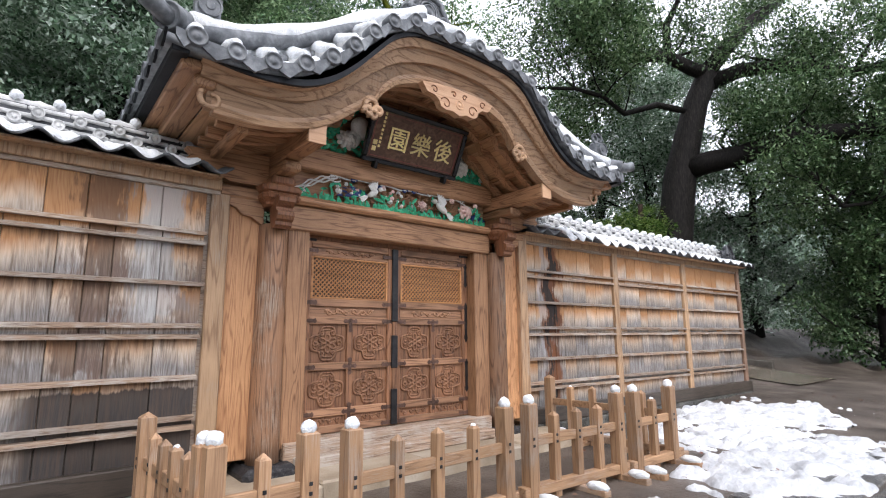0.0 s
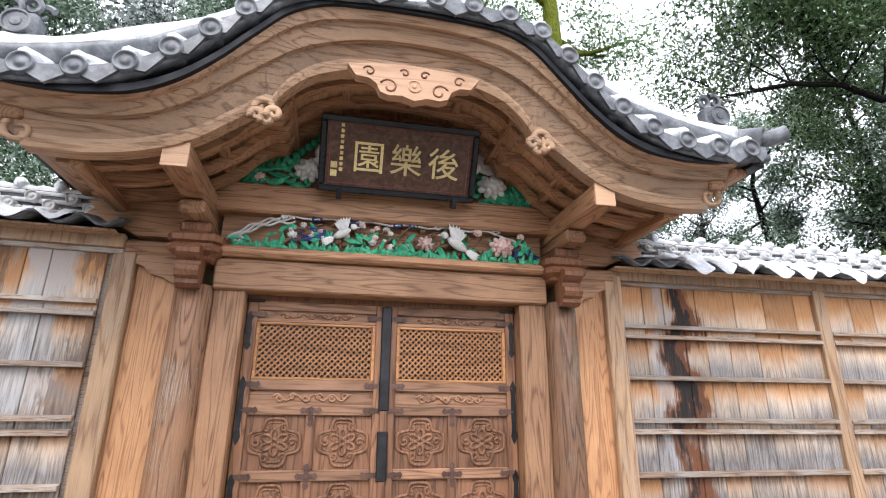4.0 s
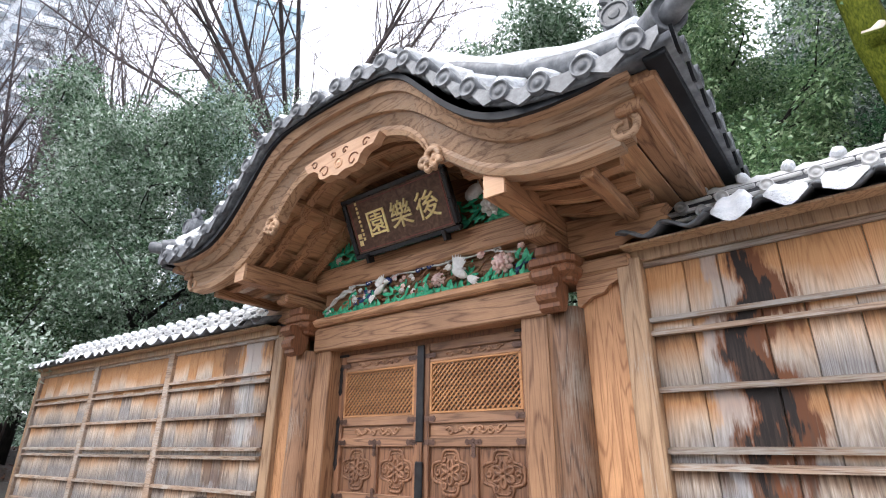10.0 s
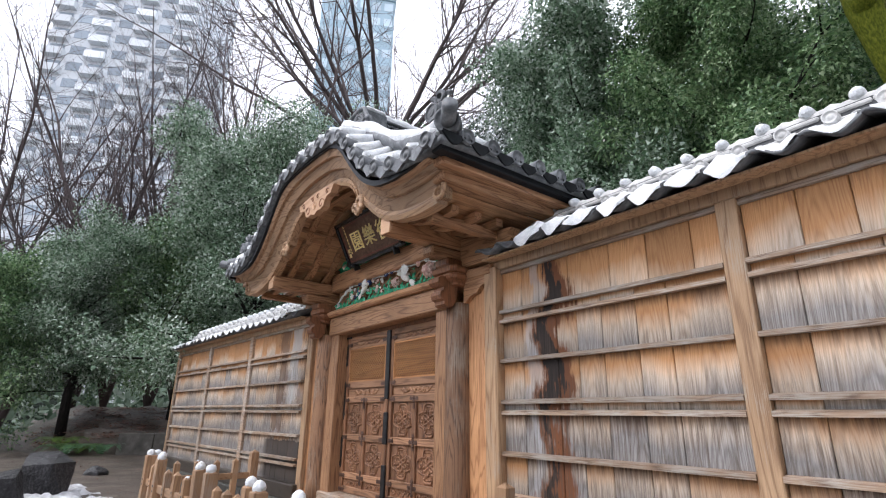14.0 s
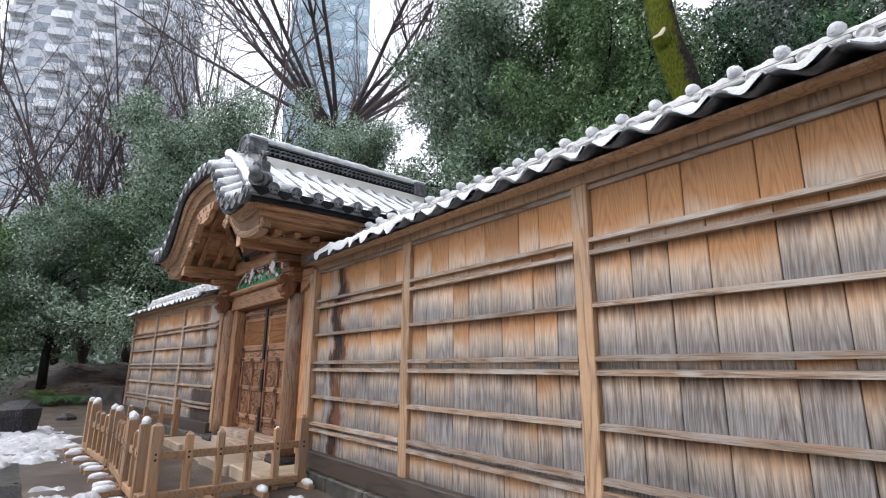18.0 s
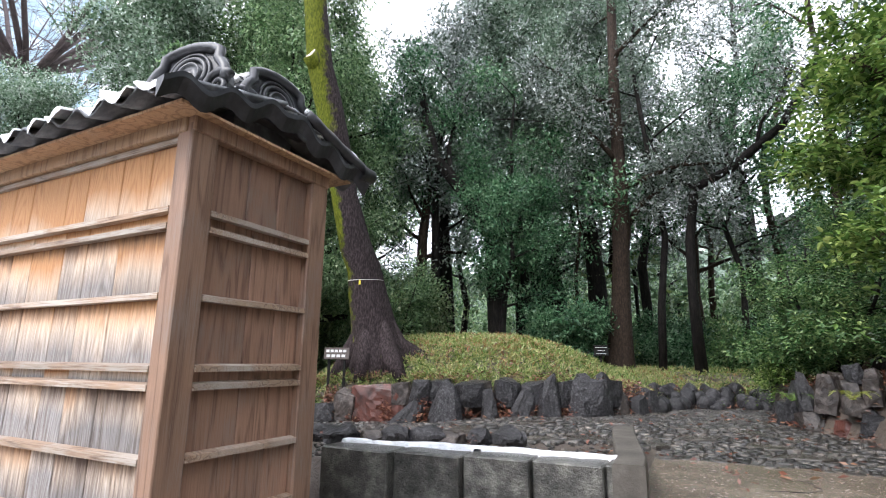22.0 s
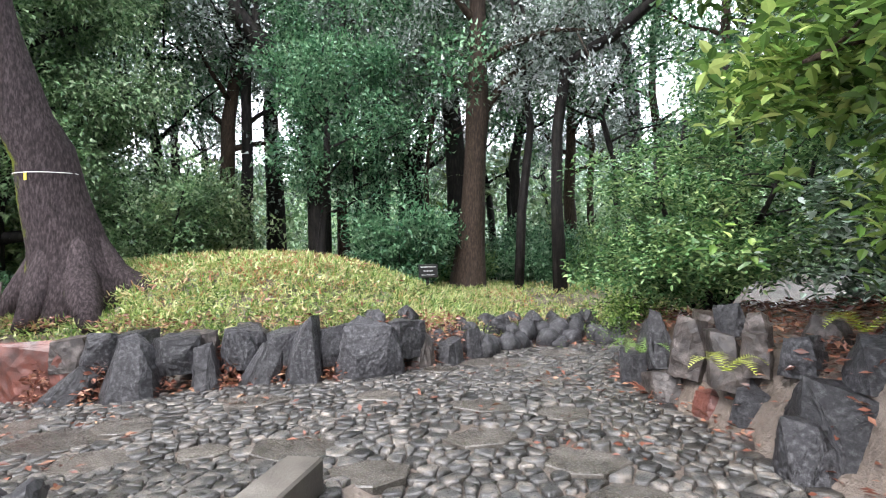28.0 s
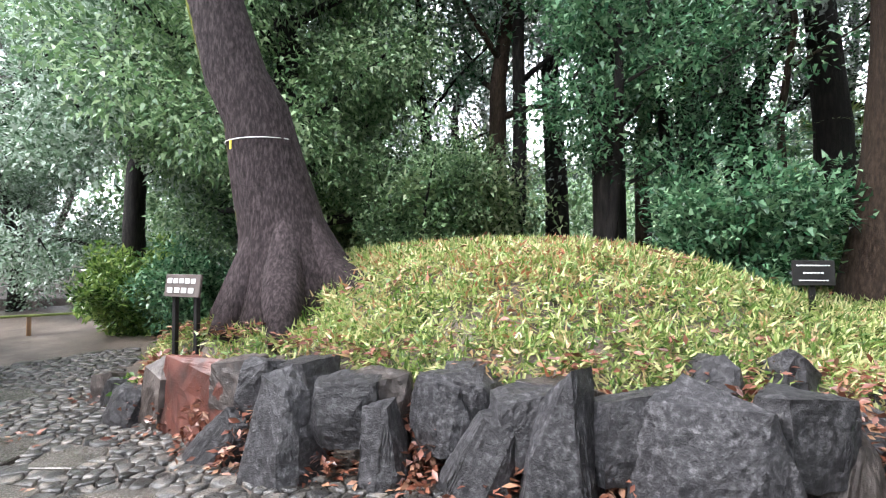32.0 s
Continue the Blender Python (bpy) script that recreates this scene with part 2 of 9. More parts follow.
    if pale is not None:
        col = mix_node(nodes, links, math_node(nodes, links, "MULTIPLY", run(pale - 0.45, 0.22, 0.5, 1.2), 0.7), col, (0.10, 0.045, 0.022))
        col = mix_node(nodes, links, math_node(nodes, links, "MULTIPLY", run(pale, 0.24, 0.36, 1.7), 0.75), col, (0.40, 0.395, 0.39))
        col = mix_node(nodes, links, math_node(nodes, links, "MULTIPLY", run(pale + 0.38, 0.16, 0.5, 1.6), 0.6), col, (0.10, 0.045, 0.022))
    if stain is not None:
        col = mix_node(nodes, links, math_node(nodes, links, "MULTIPLY", run(stain - 0.20, 0.10, 0.16), 0.5), col, (0.40, 0.40, 0.41))
        col = mix_node(nodes, links, run(stain + 0.02, 0.19, 0.30), col, (0.15, 0.05, 0.015))
        col = mix_node(nodes, links, math_node(nodes, links, "MULTIPLY", run(stain - 0.02, 0.065, 0.24), 0.97), col, (0.008, 0.005, 0.004))
    if damp:
        # boards soaked black by splashing, low down beside the gate
        q = math_node(nodes, links, "ABSOLUTE", math_node(nodes, links, "SUBTRACT", psep.outputs[0], 0.75))
        q = ramp_node(nodes, links, math_node(nodes, links, "MULTIPLY_ADD", math_node(nodes, links, "SUBTRACT", cloud_n, 0.5), 0.5, q), [(0.62, (1, 1, 1)), (0.8, (0, 0, 0))])
        zz = ramp_node(nodes, links, math_node(nodes, links, "MULTIPLY_ADD", math_node(nodes, links, "SUBTRACT", streak, 0.5), 0.12, psep.outputs[2]), [(0.98, (0.93, 0.93, 0.93)), (1.0, (0, 0, 0))])
        col = mix_node(nodes, links, math_node(nodes, links, "MULTIPLY", q, zz), col, (0.022, 0.017, 0.015))
    # fine dark runs along the grain where the weather reaches
    kvec, _, _ = place_node(nodes, links, (48, 48, 2.2), 40.0)
    runs = ramp_node(nodes, links, noise_node(nodes, links, kvec, 1.0, 5, 0.7), [(0.36, (1, 1, 1)), (0.56, (0, 0, 0))])
    col = mix_node(nodes, links, math_node(nodes, links, "MULTIPLY", math_node(nodes, links, "MULTIPLY", runs, w1), 0.25 + 0.75 * greyness), col, (0.075, 0.048, 0.034))
    amount = math_node(nodes, links, "MULTIPLY_ADD", r, 0.36, 0.82)
    g = nodes.new("ShaderNodeCombineColor")
    for i in range(3):
        links.new(amount, g.inputs[i])
    col = mix_node(nodes, links, 1.0, col, g.outputs[0], "MULTIPLY")
    links.new(col, b.inputs["Base Color"])
    b.inputs["Roughness"].default_value = 0.72
    bn = nodes.new("ShaderNodeBump")
    bn.inputs["Strength"].default_value, bn.inputs["Distance"].default_value = 0.4, 0.004
    links.new(f, bn.inputs["Height"])
    links.new(bn.outputs[0], b.inputs["Normal"])
    MATS[name] = m
    return m


# timber of the gate and the walls
OAK, OAKD = (0.49, 0.270, 0.142), (0.15, 0.064, 0.029)
W_Z = wood("keyaki_upright", OAK, OAKD, "z")
W_X = wood("keyaki_level", OAK, OAKD, "x")
W_Y = wood("keyaki_deep", OAK, OAKD, "y")
W_DARK = wood("keyaki_dark_bracket", (0.30, 0.128, 0.06), (0.115, 0.046, 0.022), "z")
W_COL = wood("column_timber", (0.31, 0.165, 0.09), (0.07, 0.032, 0.017), "z", weather=0.2, grey=(0.33, 0.26, 0.20))
W_PANEL = wood("flame_grained_panel", (0.56, 0.30, 0.145), (0.24, 0.10, 0.040), "z", rings=13)
W_HAFU = wood("bargeboard_timber", (0.53, 0.335, 0.20), (0.17, 0.085, 0.042), "x", rings=7, weather=0.2, grey=(0.36, 0.26, 0.18))
W_CEIL = wood("ceiling_board", (0.56, 0.33, 0.175), (0.30, 0.155, 0.075), "y", rings=6)
W_DOOR = wood("door_panel_timber", (0.31, 0.150, 0.078), (0.085, 0.036, 0.018), "z", rings=7)
W_DOORX = wood("door_rail_timber", (0.40, 0.215, 0.12), (0.115, 0.053, 0.027), "x", rings=6)
W_LAT = wood("lattice_timber", (0.55, 0.27, 0.11), (0.30, 0.13, 0.05), "x", rings=4)
W_PALE = wood("fresh_pale_timber", (0.62, 0.38, 0.23), (0.44, 0.24, 0.13), "x", rings=5)
W_RAIL = wood("wall_rail_timber", (0.37, 0.255, 0.175), (0.125, 0.075, 0.048), "x", rings=8, weather=0.5, grey=(0.40, 0.35, 0.30))
W_POST = wood("wall_post_timber", (0.50, 0.325, 0.19), (0.21, 0.115, 0.06), "z", rings=6, weather=0.12, grey=(0.40, 0.33, 0.26))
W_SILL_GAP = wood("wet_sill_and_gap_shade", (0.075, 0.058, 0.045), (0.028, 0.022, 0.018), "x", rings=5, rough=(0.25, 0.5))
W_FENCE = wood("fence_timber", (0.43, 0.26, 0.145), (0.21, 0.115, 0.06), "z", rings=5, weather=0.25, grey=(0.36, 0.28, 0.22))
W_FENCEX = wood("fence_rail_timber", (0.43, 0.26, 0.145), (0.21, 0.115, 0.06), "x", rings=5, weather=0.25, grey=(0.36, 0.28, 0.22))
# darker, redder end timber: the shade of that side is put into its colour
W_END_SHADE = wood("shaded_end_post_timber", (0.37, 0.225, 0.15), (0.15, 0.082, 0.052), "z", rings=5, weather=0.3, grey=(0.30, 0.22, 0.175))
BOARD_END_SHADE = wood("shaded_end_board_timber", (0.34, 0.20, 0.135), (0.13, 0.068, 0.045), "z", rings=5, weather=0.25, grey=(0.24, 0.17, 0.135))
BOARD_TOP = board_mat("board_sheltered", 0.0, stain=6.62, pale=0.92)
BOARD_MID = board_mat("board_weathered", 0.36, stain=6.62, pale=0.92)
BOARD_GREY = board_mat("board_long_weathered", 0.52, pale=0.92)
BOARD_GREYER = board_mat("board_long_silvered", 0.66, pale=0.92, damp=True)
BOARD_LOW = board_mat("board_silvered", 0.64, stain=6.62, pale=0.92, damp=True)
# roof, stone, metal
TILE = surf("roof_tile", [(0.055, 0.060, 0.068), (0.12, 0.128, 0.138), (0.24, 0.25, 0.26)], 9, rough=(0.3, 0.6), bump=0.15, rnd=0.2)
TILE_SLATE = surf("dark_slate_tile", [(0.016, 0.017, 0.020), (0.035, 0.037, 0.042), (0.065, 0.068, 0.075)], 8, rough=(0.25, 0.5), bump=0.15)
TILE_DARK = surf("wet_black_tile", [(0.007, 0.008, 0.010), (0.018, 0.020, 0.024)], 6, rough=(0.4, 0.65), bump=0.1, spec=0.2)
TILE_PALE = surf("frosted_tile", [(0.36, 0.365, 0.37), (0.53, 0.525, 0.515), (0.70, 0.70, 0.69)], 7, rough=(0.5, 0.8), bump=0.3, rnd=0.1)
SNOW = surf("snow", [(0.60, 0.63, 0.67), (0.78, 0.80, 0.82), (0.90, 0.90, 0.90)], 7, rough=(0.45, 0.75), bump=0.9, bscale=32, rnd=0.04, fine=0.10, bdist=0.02)
SLUSH = surf("trodden_snow", [(0.40, 0.41, 0.43), (0.62, 0.63, 0.65), (0.80, 0.81, 0.82)], 5, rough=(0.4, 0.7), bump=1.0, bscale=24, fine=0.18, bdist=0.03)
PLASTER = surf("white_plaster", [(0.66, 0.64, 0.58), (0.78, 0.76, 0.72)], 3, bump=0.1, rnd=0.02, fine=0.08)
GRANITE = surf("wet_granite", [(0.022, 0.022, 0.020), (0.070, 0.068, 0.060), (0.17, 0.165, 0.145)], 7, rough=(0.15, 0.5), bump=1.0, bscale=45, bdist=0.012, fine=0.5)
SLAB = surf("pale_stone_slab", [(0.30, 0.235, 0.165), (0.42, 0.34, 0.25), (0.52, 0.45, 0.36)], 2, rough=(0.35, 0.65), bump=0.3, bscale=70)
ROCK = surf("wet_dark_rock", [(0.007, 0.007, 0.008), (0.022, 0.021, 0.023), (0.080, 0.078, 0.081)], 26.0, rough=(0.22, 0.6), bump=1.0, bscale=80, bdist=0.012, rnd=0.3, fine=0.9, spec=0.35)
ROCK_RED = surf("red_brown_rock", [(0.022, 0.018, 0.017), (0.085, 0.028, 0.02), (0.15, 0.055, 0.038)], 3.0, rough=(0.2, 0.55), bump=0.7, bscale=80, bdist=0.008, fine=0.45)
ROCK_BROWN = surf("earth_stained_rock", [(0.012, 0.009, 0.008), (0.036, 0.028, 0.024), (0.11, 0.092, 0.082)], 9, rough=(0.2, 0.65), bump=0.9, bscale=100, bdist=0.008, rnd=0.35, fine=0.7)
COBBLE = surf("wet_cobble", [(0.014, 0.014, 0.014), (0.044, 0.042, 0.039), (0.14, 0.12, 0.10)], 9, rough=(0.12, 0.48), bump=0.6, bscale=80, rnd=0.7, fine=0.45, shift=40)
COBBLE_I = surf("wet_cobble_many", [(0.014, 0.014, 0.014), (0.044, 0.042, 0.039), (0.14, 0.12, 0.10)], 9, rough=(0.12, 0.48), bump=0.6, bscale=80, rnd=0.7, fine=0.45, island=True, shift=40)
COBBLE_FLAT = surf("wet_flagstone", [(0.030, 0.027, 0.023), (0.060, 0.053, 0.045), (0.10, 0.09, 0.078)], 5, rough=(0.10, 0.42), bump=0.6, bscale=55, rnd=0.3, fine=0.35)
SOIL = surf("wet_soil", [(0.040, 0.029, 0.022), (0.085, 0.066, 0.052), (0.15, 0.122, 0.10)], 1.4, rough=(0.25, 0.75), bump=1.0, bscale=24, bdist=0.03, fine=0.5)
RAMP = surf("wet_mortar", [(0.10, 0.08, 0.06), (0.17, 0.138, 0.105), (0.25, 0.21, 0.165)], 1.6, rough=(0.06, 0.40), bump=0.3, bscale=28, fine=0.35)
KERB = surf("mossy_concrete", [(0.035, 0.030, 0.024), (0.075, 0.066, 0.055), (0.14, 0.128, 0.11)], 2.4, rough=(0.35, 0.7), bump=0.4, bscale=50)
IRON = surf("black_iron", [(0.02, 0.02, 0.022), (0.05, 0.048, 0.05)], 8, rough=(0.35, 0.6), bump=0.2, metal=0.6)
BRONZE = surf("bronzed_fitting", [(0.08, 0.045, 0.036), (0.17, 0.10, 0.075)], 9, rough=(0.35, 0.6), bump=0.25, metal=0.5)
LACQUER = surf("black_lacquer", [(0.012, 0.013, 0.016), (0.022, 0.024, 0.028)], 4, rough=(0.15, 0.3), bump=0.03, fine=0.1)
BURL = surf("burl_board", [(0.045, 0.02, 0.012), (0.10, 0.048, 0.028), (0.17, 0.10, 0.062)], 9, rough=(0.3, 0.5), bump=0.15, distortion=1.5, fine=0.4)
GOLD = surf("gilding", [(0.86, 0.66, 0.26), (0.93, 0.80, 0.42)], 20, rough=(0.35, 0.5), bump=0.05, metal=0.0)
RED_LINE = surf("red_lacquer_line", [(0.22, 0.05, 0.045), (0.30, 0.08, 0.07)], 10, bump=0.02)
PAINT_GREEN = surf("malachite_paint", [(0.015, 0.20, 0.10), (0.03, 0.40, 0.20), (0.14, 0.60, 0.36)], 18, rough=(0.5, 0.7), bump=0.2)
PAINT_WHITE = surf("shell_white_paint", [(0.62, 0.60, 0.56), (0.80, 0.79, 0.76)], 14, rough=(0.5, 0.7), bump=0.15)
PAINT_PINK = surf("pink_petal_paint", [(0.72, 0.42, 0.38), (0.84, 0.68, 0.62)], 16, rough=(0.5, 0.7), bump=0.15)
PAINT_BLUE = surf("azurite_paint", [(0.012, 0.022, 0.11), (0.04, 0.08, 0.26)], 14, rough=(0.5, 0.7), bump=0.15)
PAINT_BROWN = surf("ochre_paint", [(0.14, 0.065, 0.032), (0.32, 0.17, 0.085)], 14, rough=(0.5, 0.7), bump=0.15)
# plants
BARK_DARK = surf("wet_dark_bark", [(0.006, 0.005, 0.005), (0.013, 0.011, 0.010), (0.027, 0.023, 0.020)], 3, (6, 6, 1.2), (0.5, 0.85), 0.9, 12, bdist=0.02, rnd=0.3, spec=0.15)
BARK_BROWN = surf("brown_bark", [(0.012, 0.007, 0.005), (0.032, 0.020, 0.013), (0.065, 0.044, 0.03)], 3, (9, 9, 2.5), (0.5, 0.85), 0.9, 14, bdist=0.02, rnd=0.2, spec=0.2)
CUT = surf("sawn_wood_end", [(0.42, 0.36, 0.28), (0.56, 0.50, 0.42)], 8, rough=(0.6, 0.8), bump=0.2)


def leaf_mat(name, cols, gloss=(0.3, 0.55), through=0.25):
    m, nodes, links, b = nodes_of(name)
    geo = nodes.new("ShaderNodeNewGeometry")
    nz = noise_node(nodes, links, geo.outputs["Position"], 0.7, 3)
    f = math_node(nodes, links, "MULTIPLY_ADD", nz, 0.6, math_node(nodes, links, "MULTIPLY_ADD", geo.outputs["Random Per Island"], 0.7, -0.15))
    k = len(cols) - 1
    col = ramp_node(nodes, links, f, [(0.1 + 0.8 * i / k, c) for i, c in enumerate(cols)])
    links.new(col, b.inputs["Base Color"])
    links.new(math_node(nodes, links, "MULTIPLY_ADD", geo.outputs["Random Per Island"], gloss[1] - gloss[0], gloss[0]), b.inputs["Roughness"])
    tr = nodes.new("ShaderNodeBsdfTranslucent")
    links.new(col, tr.inputs[0])
    mx = nodes.new("ShaderNodeMixShader")
    mx.inputs[0].default_value = through
    links.new(b.outputs[0], mx.inputs[1])
    links.new(tr.outputs[0], mx.inputs[2])
    links.new(mx.outputs[0], nodes["Material Output"].inputs[0])
    MATS[name] = m
    return m


LEAF_DARK = leaf_mat("evergreen_leaf", [(0.020, 0.044, 0.018), (0.058, 0.115, 0.045), (0.125, 0.21, 0.085), (0.27, 0.37, 0.19)], (0.22, 0.45), 0.22)
LEAF_FROST = leaf_mat("frosted_leaf", [(0.028, 0.062, 0.034), (0.085, 0.155, 0.085), (0.19, 0.29, 0.18), (0.38, 0.47, 0.38), (0.62, 0.68, 0.62)], (0.25, 0.5), 0.22)
LEAF_FROST2 = leaf_mat("snow_dusted_leaf", [(0.030, 0.048, 0.034), (0.090, 0.125, 0.095), (0.20, 0.245, 0.21), (0.46, 0.50, 0.49), (0.74, 0.76, 0.77)], (0.25, 0.5), 0.22)
LEAF_LIGHT = leaf_mat("fresh_leaf", [(0.020, 0.050, 0.013), (0.080, 0.160, 0.034), (0.19, 0.31, 0.07), (0.44, 0.52, 0.17)], (0.20, 0.42), 0.34)
LEAF_LIME = leaf_mat("lime_leaf", [(0.016, 0.050, 0.016), (0.062, 0.150, 0.052), (0.15, 0.275, 0.10), (0.36, 0.46, 0.19)], (0.22, 0.45), 0.30)
LEAF_TEAL = leaf_mat("bluish_leaf", [(0.016, 0.055, 0.027), (0.052, 0.145, 0.070), (0.13, 0.27, 0.135), (0.29, 0.44, 0.26)], (0.22, 0.45), 0.28)
LEAF_MIST = leaf_mat("misty_green_leaf", [(0.035, 0.075, 0.034), (0.10, 0.19, 0.085), (0.21, 0.33, 0.15), (0.42, 0.52, 0.33)], (0.25, 0.5), 0.34)
LEAF_FEATHER = leaf_mat("feathery_yellow_green_leaf", [(0.04, 0.075, 0.03), (0.12, 0.19, 0.075), (0.25, 0.34, 0.15), (0.48, 0.54, 0.34)], (0.3, 0.55), 0.4)
# distance haze is put into these paler, greyer leaf colours
LEAF_HAZE = leaf_mat("haze_tinted_leaf", [(0.05, 0.095, 0.058), (0.14, 0.215, 0.145), (0.27, 0.36, 0.275), (0.48, 0.55, 0.48)], through=0.35)
LEAF_YELLOW = leaf_mat("yellow_green_leaf", [(0.12, 0.17, 0.02), (0.26, 0.31, 0.035), (0.46, 0.46, 0.08)])
LEAF_SASA = leaf_mat("bamboo_grass_leaf", [(0.04, 0.09, 0.022), (0.13, 0.215, 0.05), (0.27, 0.345, 0.10), (0.50, 0.50, 0.25), (0.34, 0.12, 0.06)], (0.25, 0.5), 0.3)
LEAF_DEAD = leaf_mat("fallen_leaf", [(0.055, 0.018, 0.011), (0.125, 0.042, 0.025), (0.20, 0.078, 0.048), (0.30, 0.18, 0.105)], (0.25, 0.55), 0.1)
# far belt: the shade among its leaves is put into this dark colour
FAR_WOOD = surf("distant_wood_with_leaf_shade", [(0.010, 0.017, 0.011), (0.030, 0.042, 0.030), (0.075, 0.095, 0.075)], 0.9, rough=(0.8, 0.95), bump=1.0, bscale=4, bdist=0.5, fine=0.5)
TWIG = surf("bare_twig", [(0.045, 0.033, 0.034), (0.095, 0.07, 0.068)], 3, rough=(0.6, 0.9), bump=0, rnd=0.2)

# ---- building helpers ----


def mesh_of(name, verts, faces, smooth=False):
    me = bpy.data.meshes.new(name)
    me.from_pydata([tuple(v) for v in verts], [], [tuple(f) for f in faces])
    if smooth:
        me.polygons.foreach_set("use_smooth", [True] * len(me.polygons))
    me.update()
    return me


def put(name, me, material, parent=None, label="", m=None, kind="", category=""):
    """Links one mesh object, as a part under parent or at top level."""
    if material is not None and not me.materials:
        me.materials.append(material)
    ob = new(name, me)
    if parent is not None:
        ob.parent = parent
    if m is not None:
        ob.matrix_basis = m
    return tagged(ob, label, category, "", kind)


def part(name, bm, material, parent, label="", smooth=False, m=None):
    me = bpy.data.meshes.new(name)
    bm.to_mesh(me)
    bm.free()
    if smooth:
        me.polygons.foreach_set("use_smooth", [True] * len(me.polygons))
    return put(name, me, material, parent, label, m)


def thing(name, label, category, at=(0, 0, 0), group="", kind=""):
    e = new(name)
    e.empty_display_size = 0.2
    e.location = at
    return tagged(e, label, category, group, kind)


def box(x0, x1, y0, y1, z0, z1, bevel=0.0, bm=None):
    own = bm or bmesh.new()
    r = bmesh.ops.create_cube(own, size=1.0)
    for v in r["verts"]:
        v.co = Vector(((x0 + x1) / 2 + v.co.x * (x1 - x0), (y0 + y1) / 2 + v.co.y * (y1 - y0), (z0 + z1) / 2 + v.co.z * (z1 - z0)))
    if bevel:
        es = list({e for v in r["verts"] for e in v.link_edges})
        bmesh.ops.bevel(own, geom=es, offset=bevel, segments=1, affect="EDGES", profile=0.6)
    return own


def tube_data(pts, radii, seg=10, cap=True, wob=0.0, seed=0):
    """Verts and faces of a tapered tube along points."""
    rng = np.random.RandomState(seed)
    vs, fs = [], []
    pts = [Vector(p) for p in pts]
    side = None
    for i, p in enumerate(pts):
        d = (pts[min(i + 1, len(pts) - 1)] - pts[max(i - 1, 0)]).normalized()
        if side is None:
            side = d.orthogonal().normalized()
        side = (side - d * side.dot(d)).normalized()
        up = d.cross(side)
        for k in range(seg):
            a = 2 * math.pi * k / seg
            r = radii[i] * (1 + wob * (rng.rand() - 0.5))
            vs.append(p + (side * math.cos(a) + up * math.sin(a)) * r)
    for i in range(len(pts) - 1):
        for k in range(seg):
            a, b2 = i * seg + k, i * seg + (k + 1) % seg
            fs.append((a, b2, b2 + seg, a + seg))
    if cap:
        fs.append(tuple(range(seg))[::-1])
        n = (len(pts) - 1) * seg
        fs.append(tuple(n + k for k in range(seg)))
    return vs, fs


def tube(name, pts, radii, material, parent, seg=10, label="", wob=0.0, seed=0, smooth=True):
    if isinstance(radii, (int, float)):
        radii = [radii] * len(pts)
    vs, fs = tube_data(pts, radii, seg, True, wob, seed)
    return put(name, mesh_of(name, vs, fs, smooth), material, parent, label)


def joined(chunks):
    """One list of verts and faces out of several."""
    vs, fs = [], []
    for v, f in chunks:
        k = len(vs)
        vs += list(v)
        fs += [tuple(i + k for i in q) for q in f]
    return vs, fs


def ribbon(xs, zs_top, zs_bot, y_front, y_back):
    """A curved slab: along x, between two height curves; y_front may be a pair (top, bottom)."""
    yt, yb = y_front if isinstance(y_front, tuple) else (y_front, y_front)
    vs, fs = [], []
    for x, a, b in zip(xs, zs_top, zs_bot):
        vs += [(x, yt, a), (x, yb, b), (x, y_back, b), (x, y_back, a)]
    n = len(xs)
    for i in range(n - 1):
        for k in range(4):
            a, b = i * 4 + k, i * 4 + (k + 1) % 4
            fs.append((a, b, b + 4, a + 4))
    fs += [(3, 2, 1, 0), tuple((n - 1) * 4 + k for k in range(4))]
    return vs, fs


def rock_mesh(name, size, seed, cuts=9, rough=0.16, sub=3, point=0.0, roundness=0.0):
    """A boulder: a ball cut by random planes and roughened; its base at z = 0. point: how far it narrows upwards."""
    rng = np.random.RandomState(seed)
    bm = bmesh.new()
    bmesh.ops.create_icosphere(bm, subdivisions=sub, radius=1.0)
    planes = []
    for _ in range(cuts):
        n = Vector(rng.normal(size=3)).normalized()
        planes.append((n, 0.56 + 0.28 * rng.rand() + 0.3 * roundness))
    off = Vector(rng.rand(3) * 50)
    sx, sy, sz = size
    for v in bm.verts:
        p = v.co.copy()
        for n, d in planes:
            k = p.dot(n) - d
            if k > 0:
                p -= n * k
        p *= 1 + rough * noise.fractal(p * 1.7 + off, 1.0, 2.0, 3) + 0.30 * rough * noise.noise(p * 7 + off) + 0.22 * rough * (1 - roundness) * noise.fractal(p * 13 + off, 0.9, 2.0, 2)
        h = (p.z + 0.85) / 1.7
        t = 1 - point * max(0.0, min(1.0, h))
        v.co = Vector((p.x * sx * t, p.y * sy * t, (p.z + 0.62) * sz / 1.5))
    me = bpy.data.meshes.new(name)
    bm.to_mesh(me)
    bm.free()
    if roundness > 0.4:
        me.polygons.foreach_set("use_smooth", [True] * len(me.polygons))
    return me


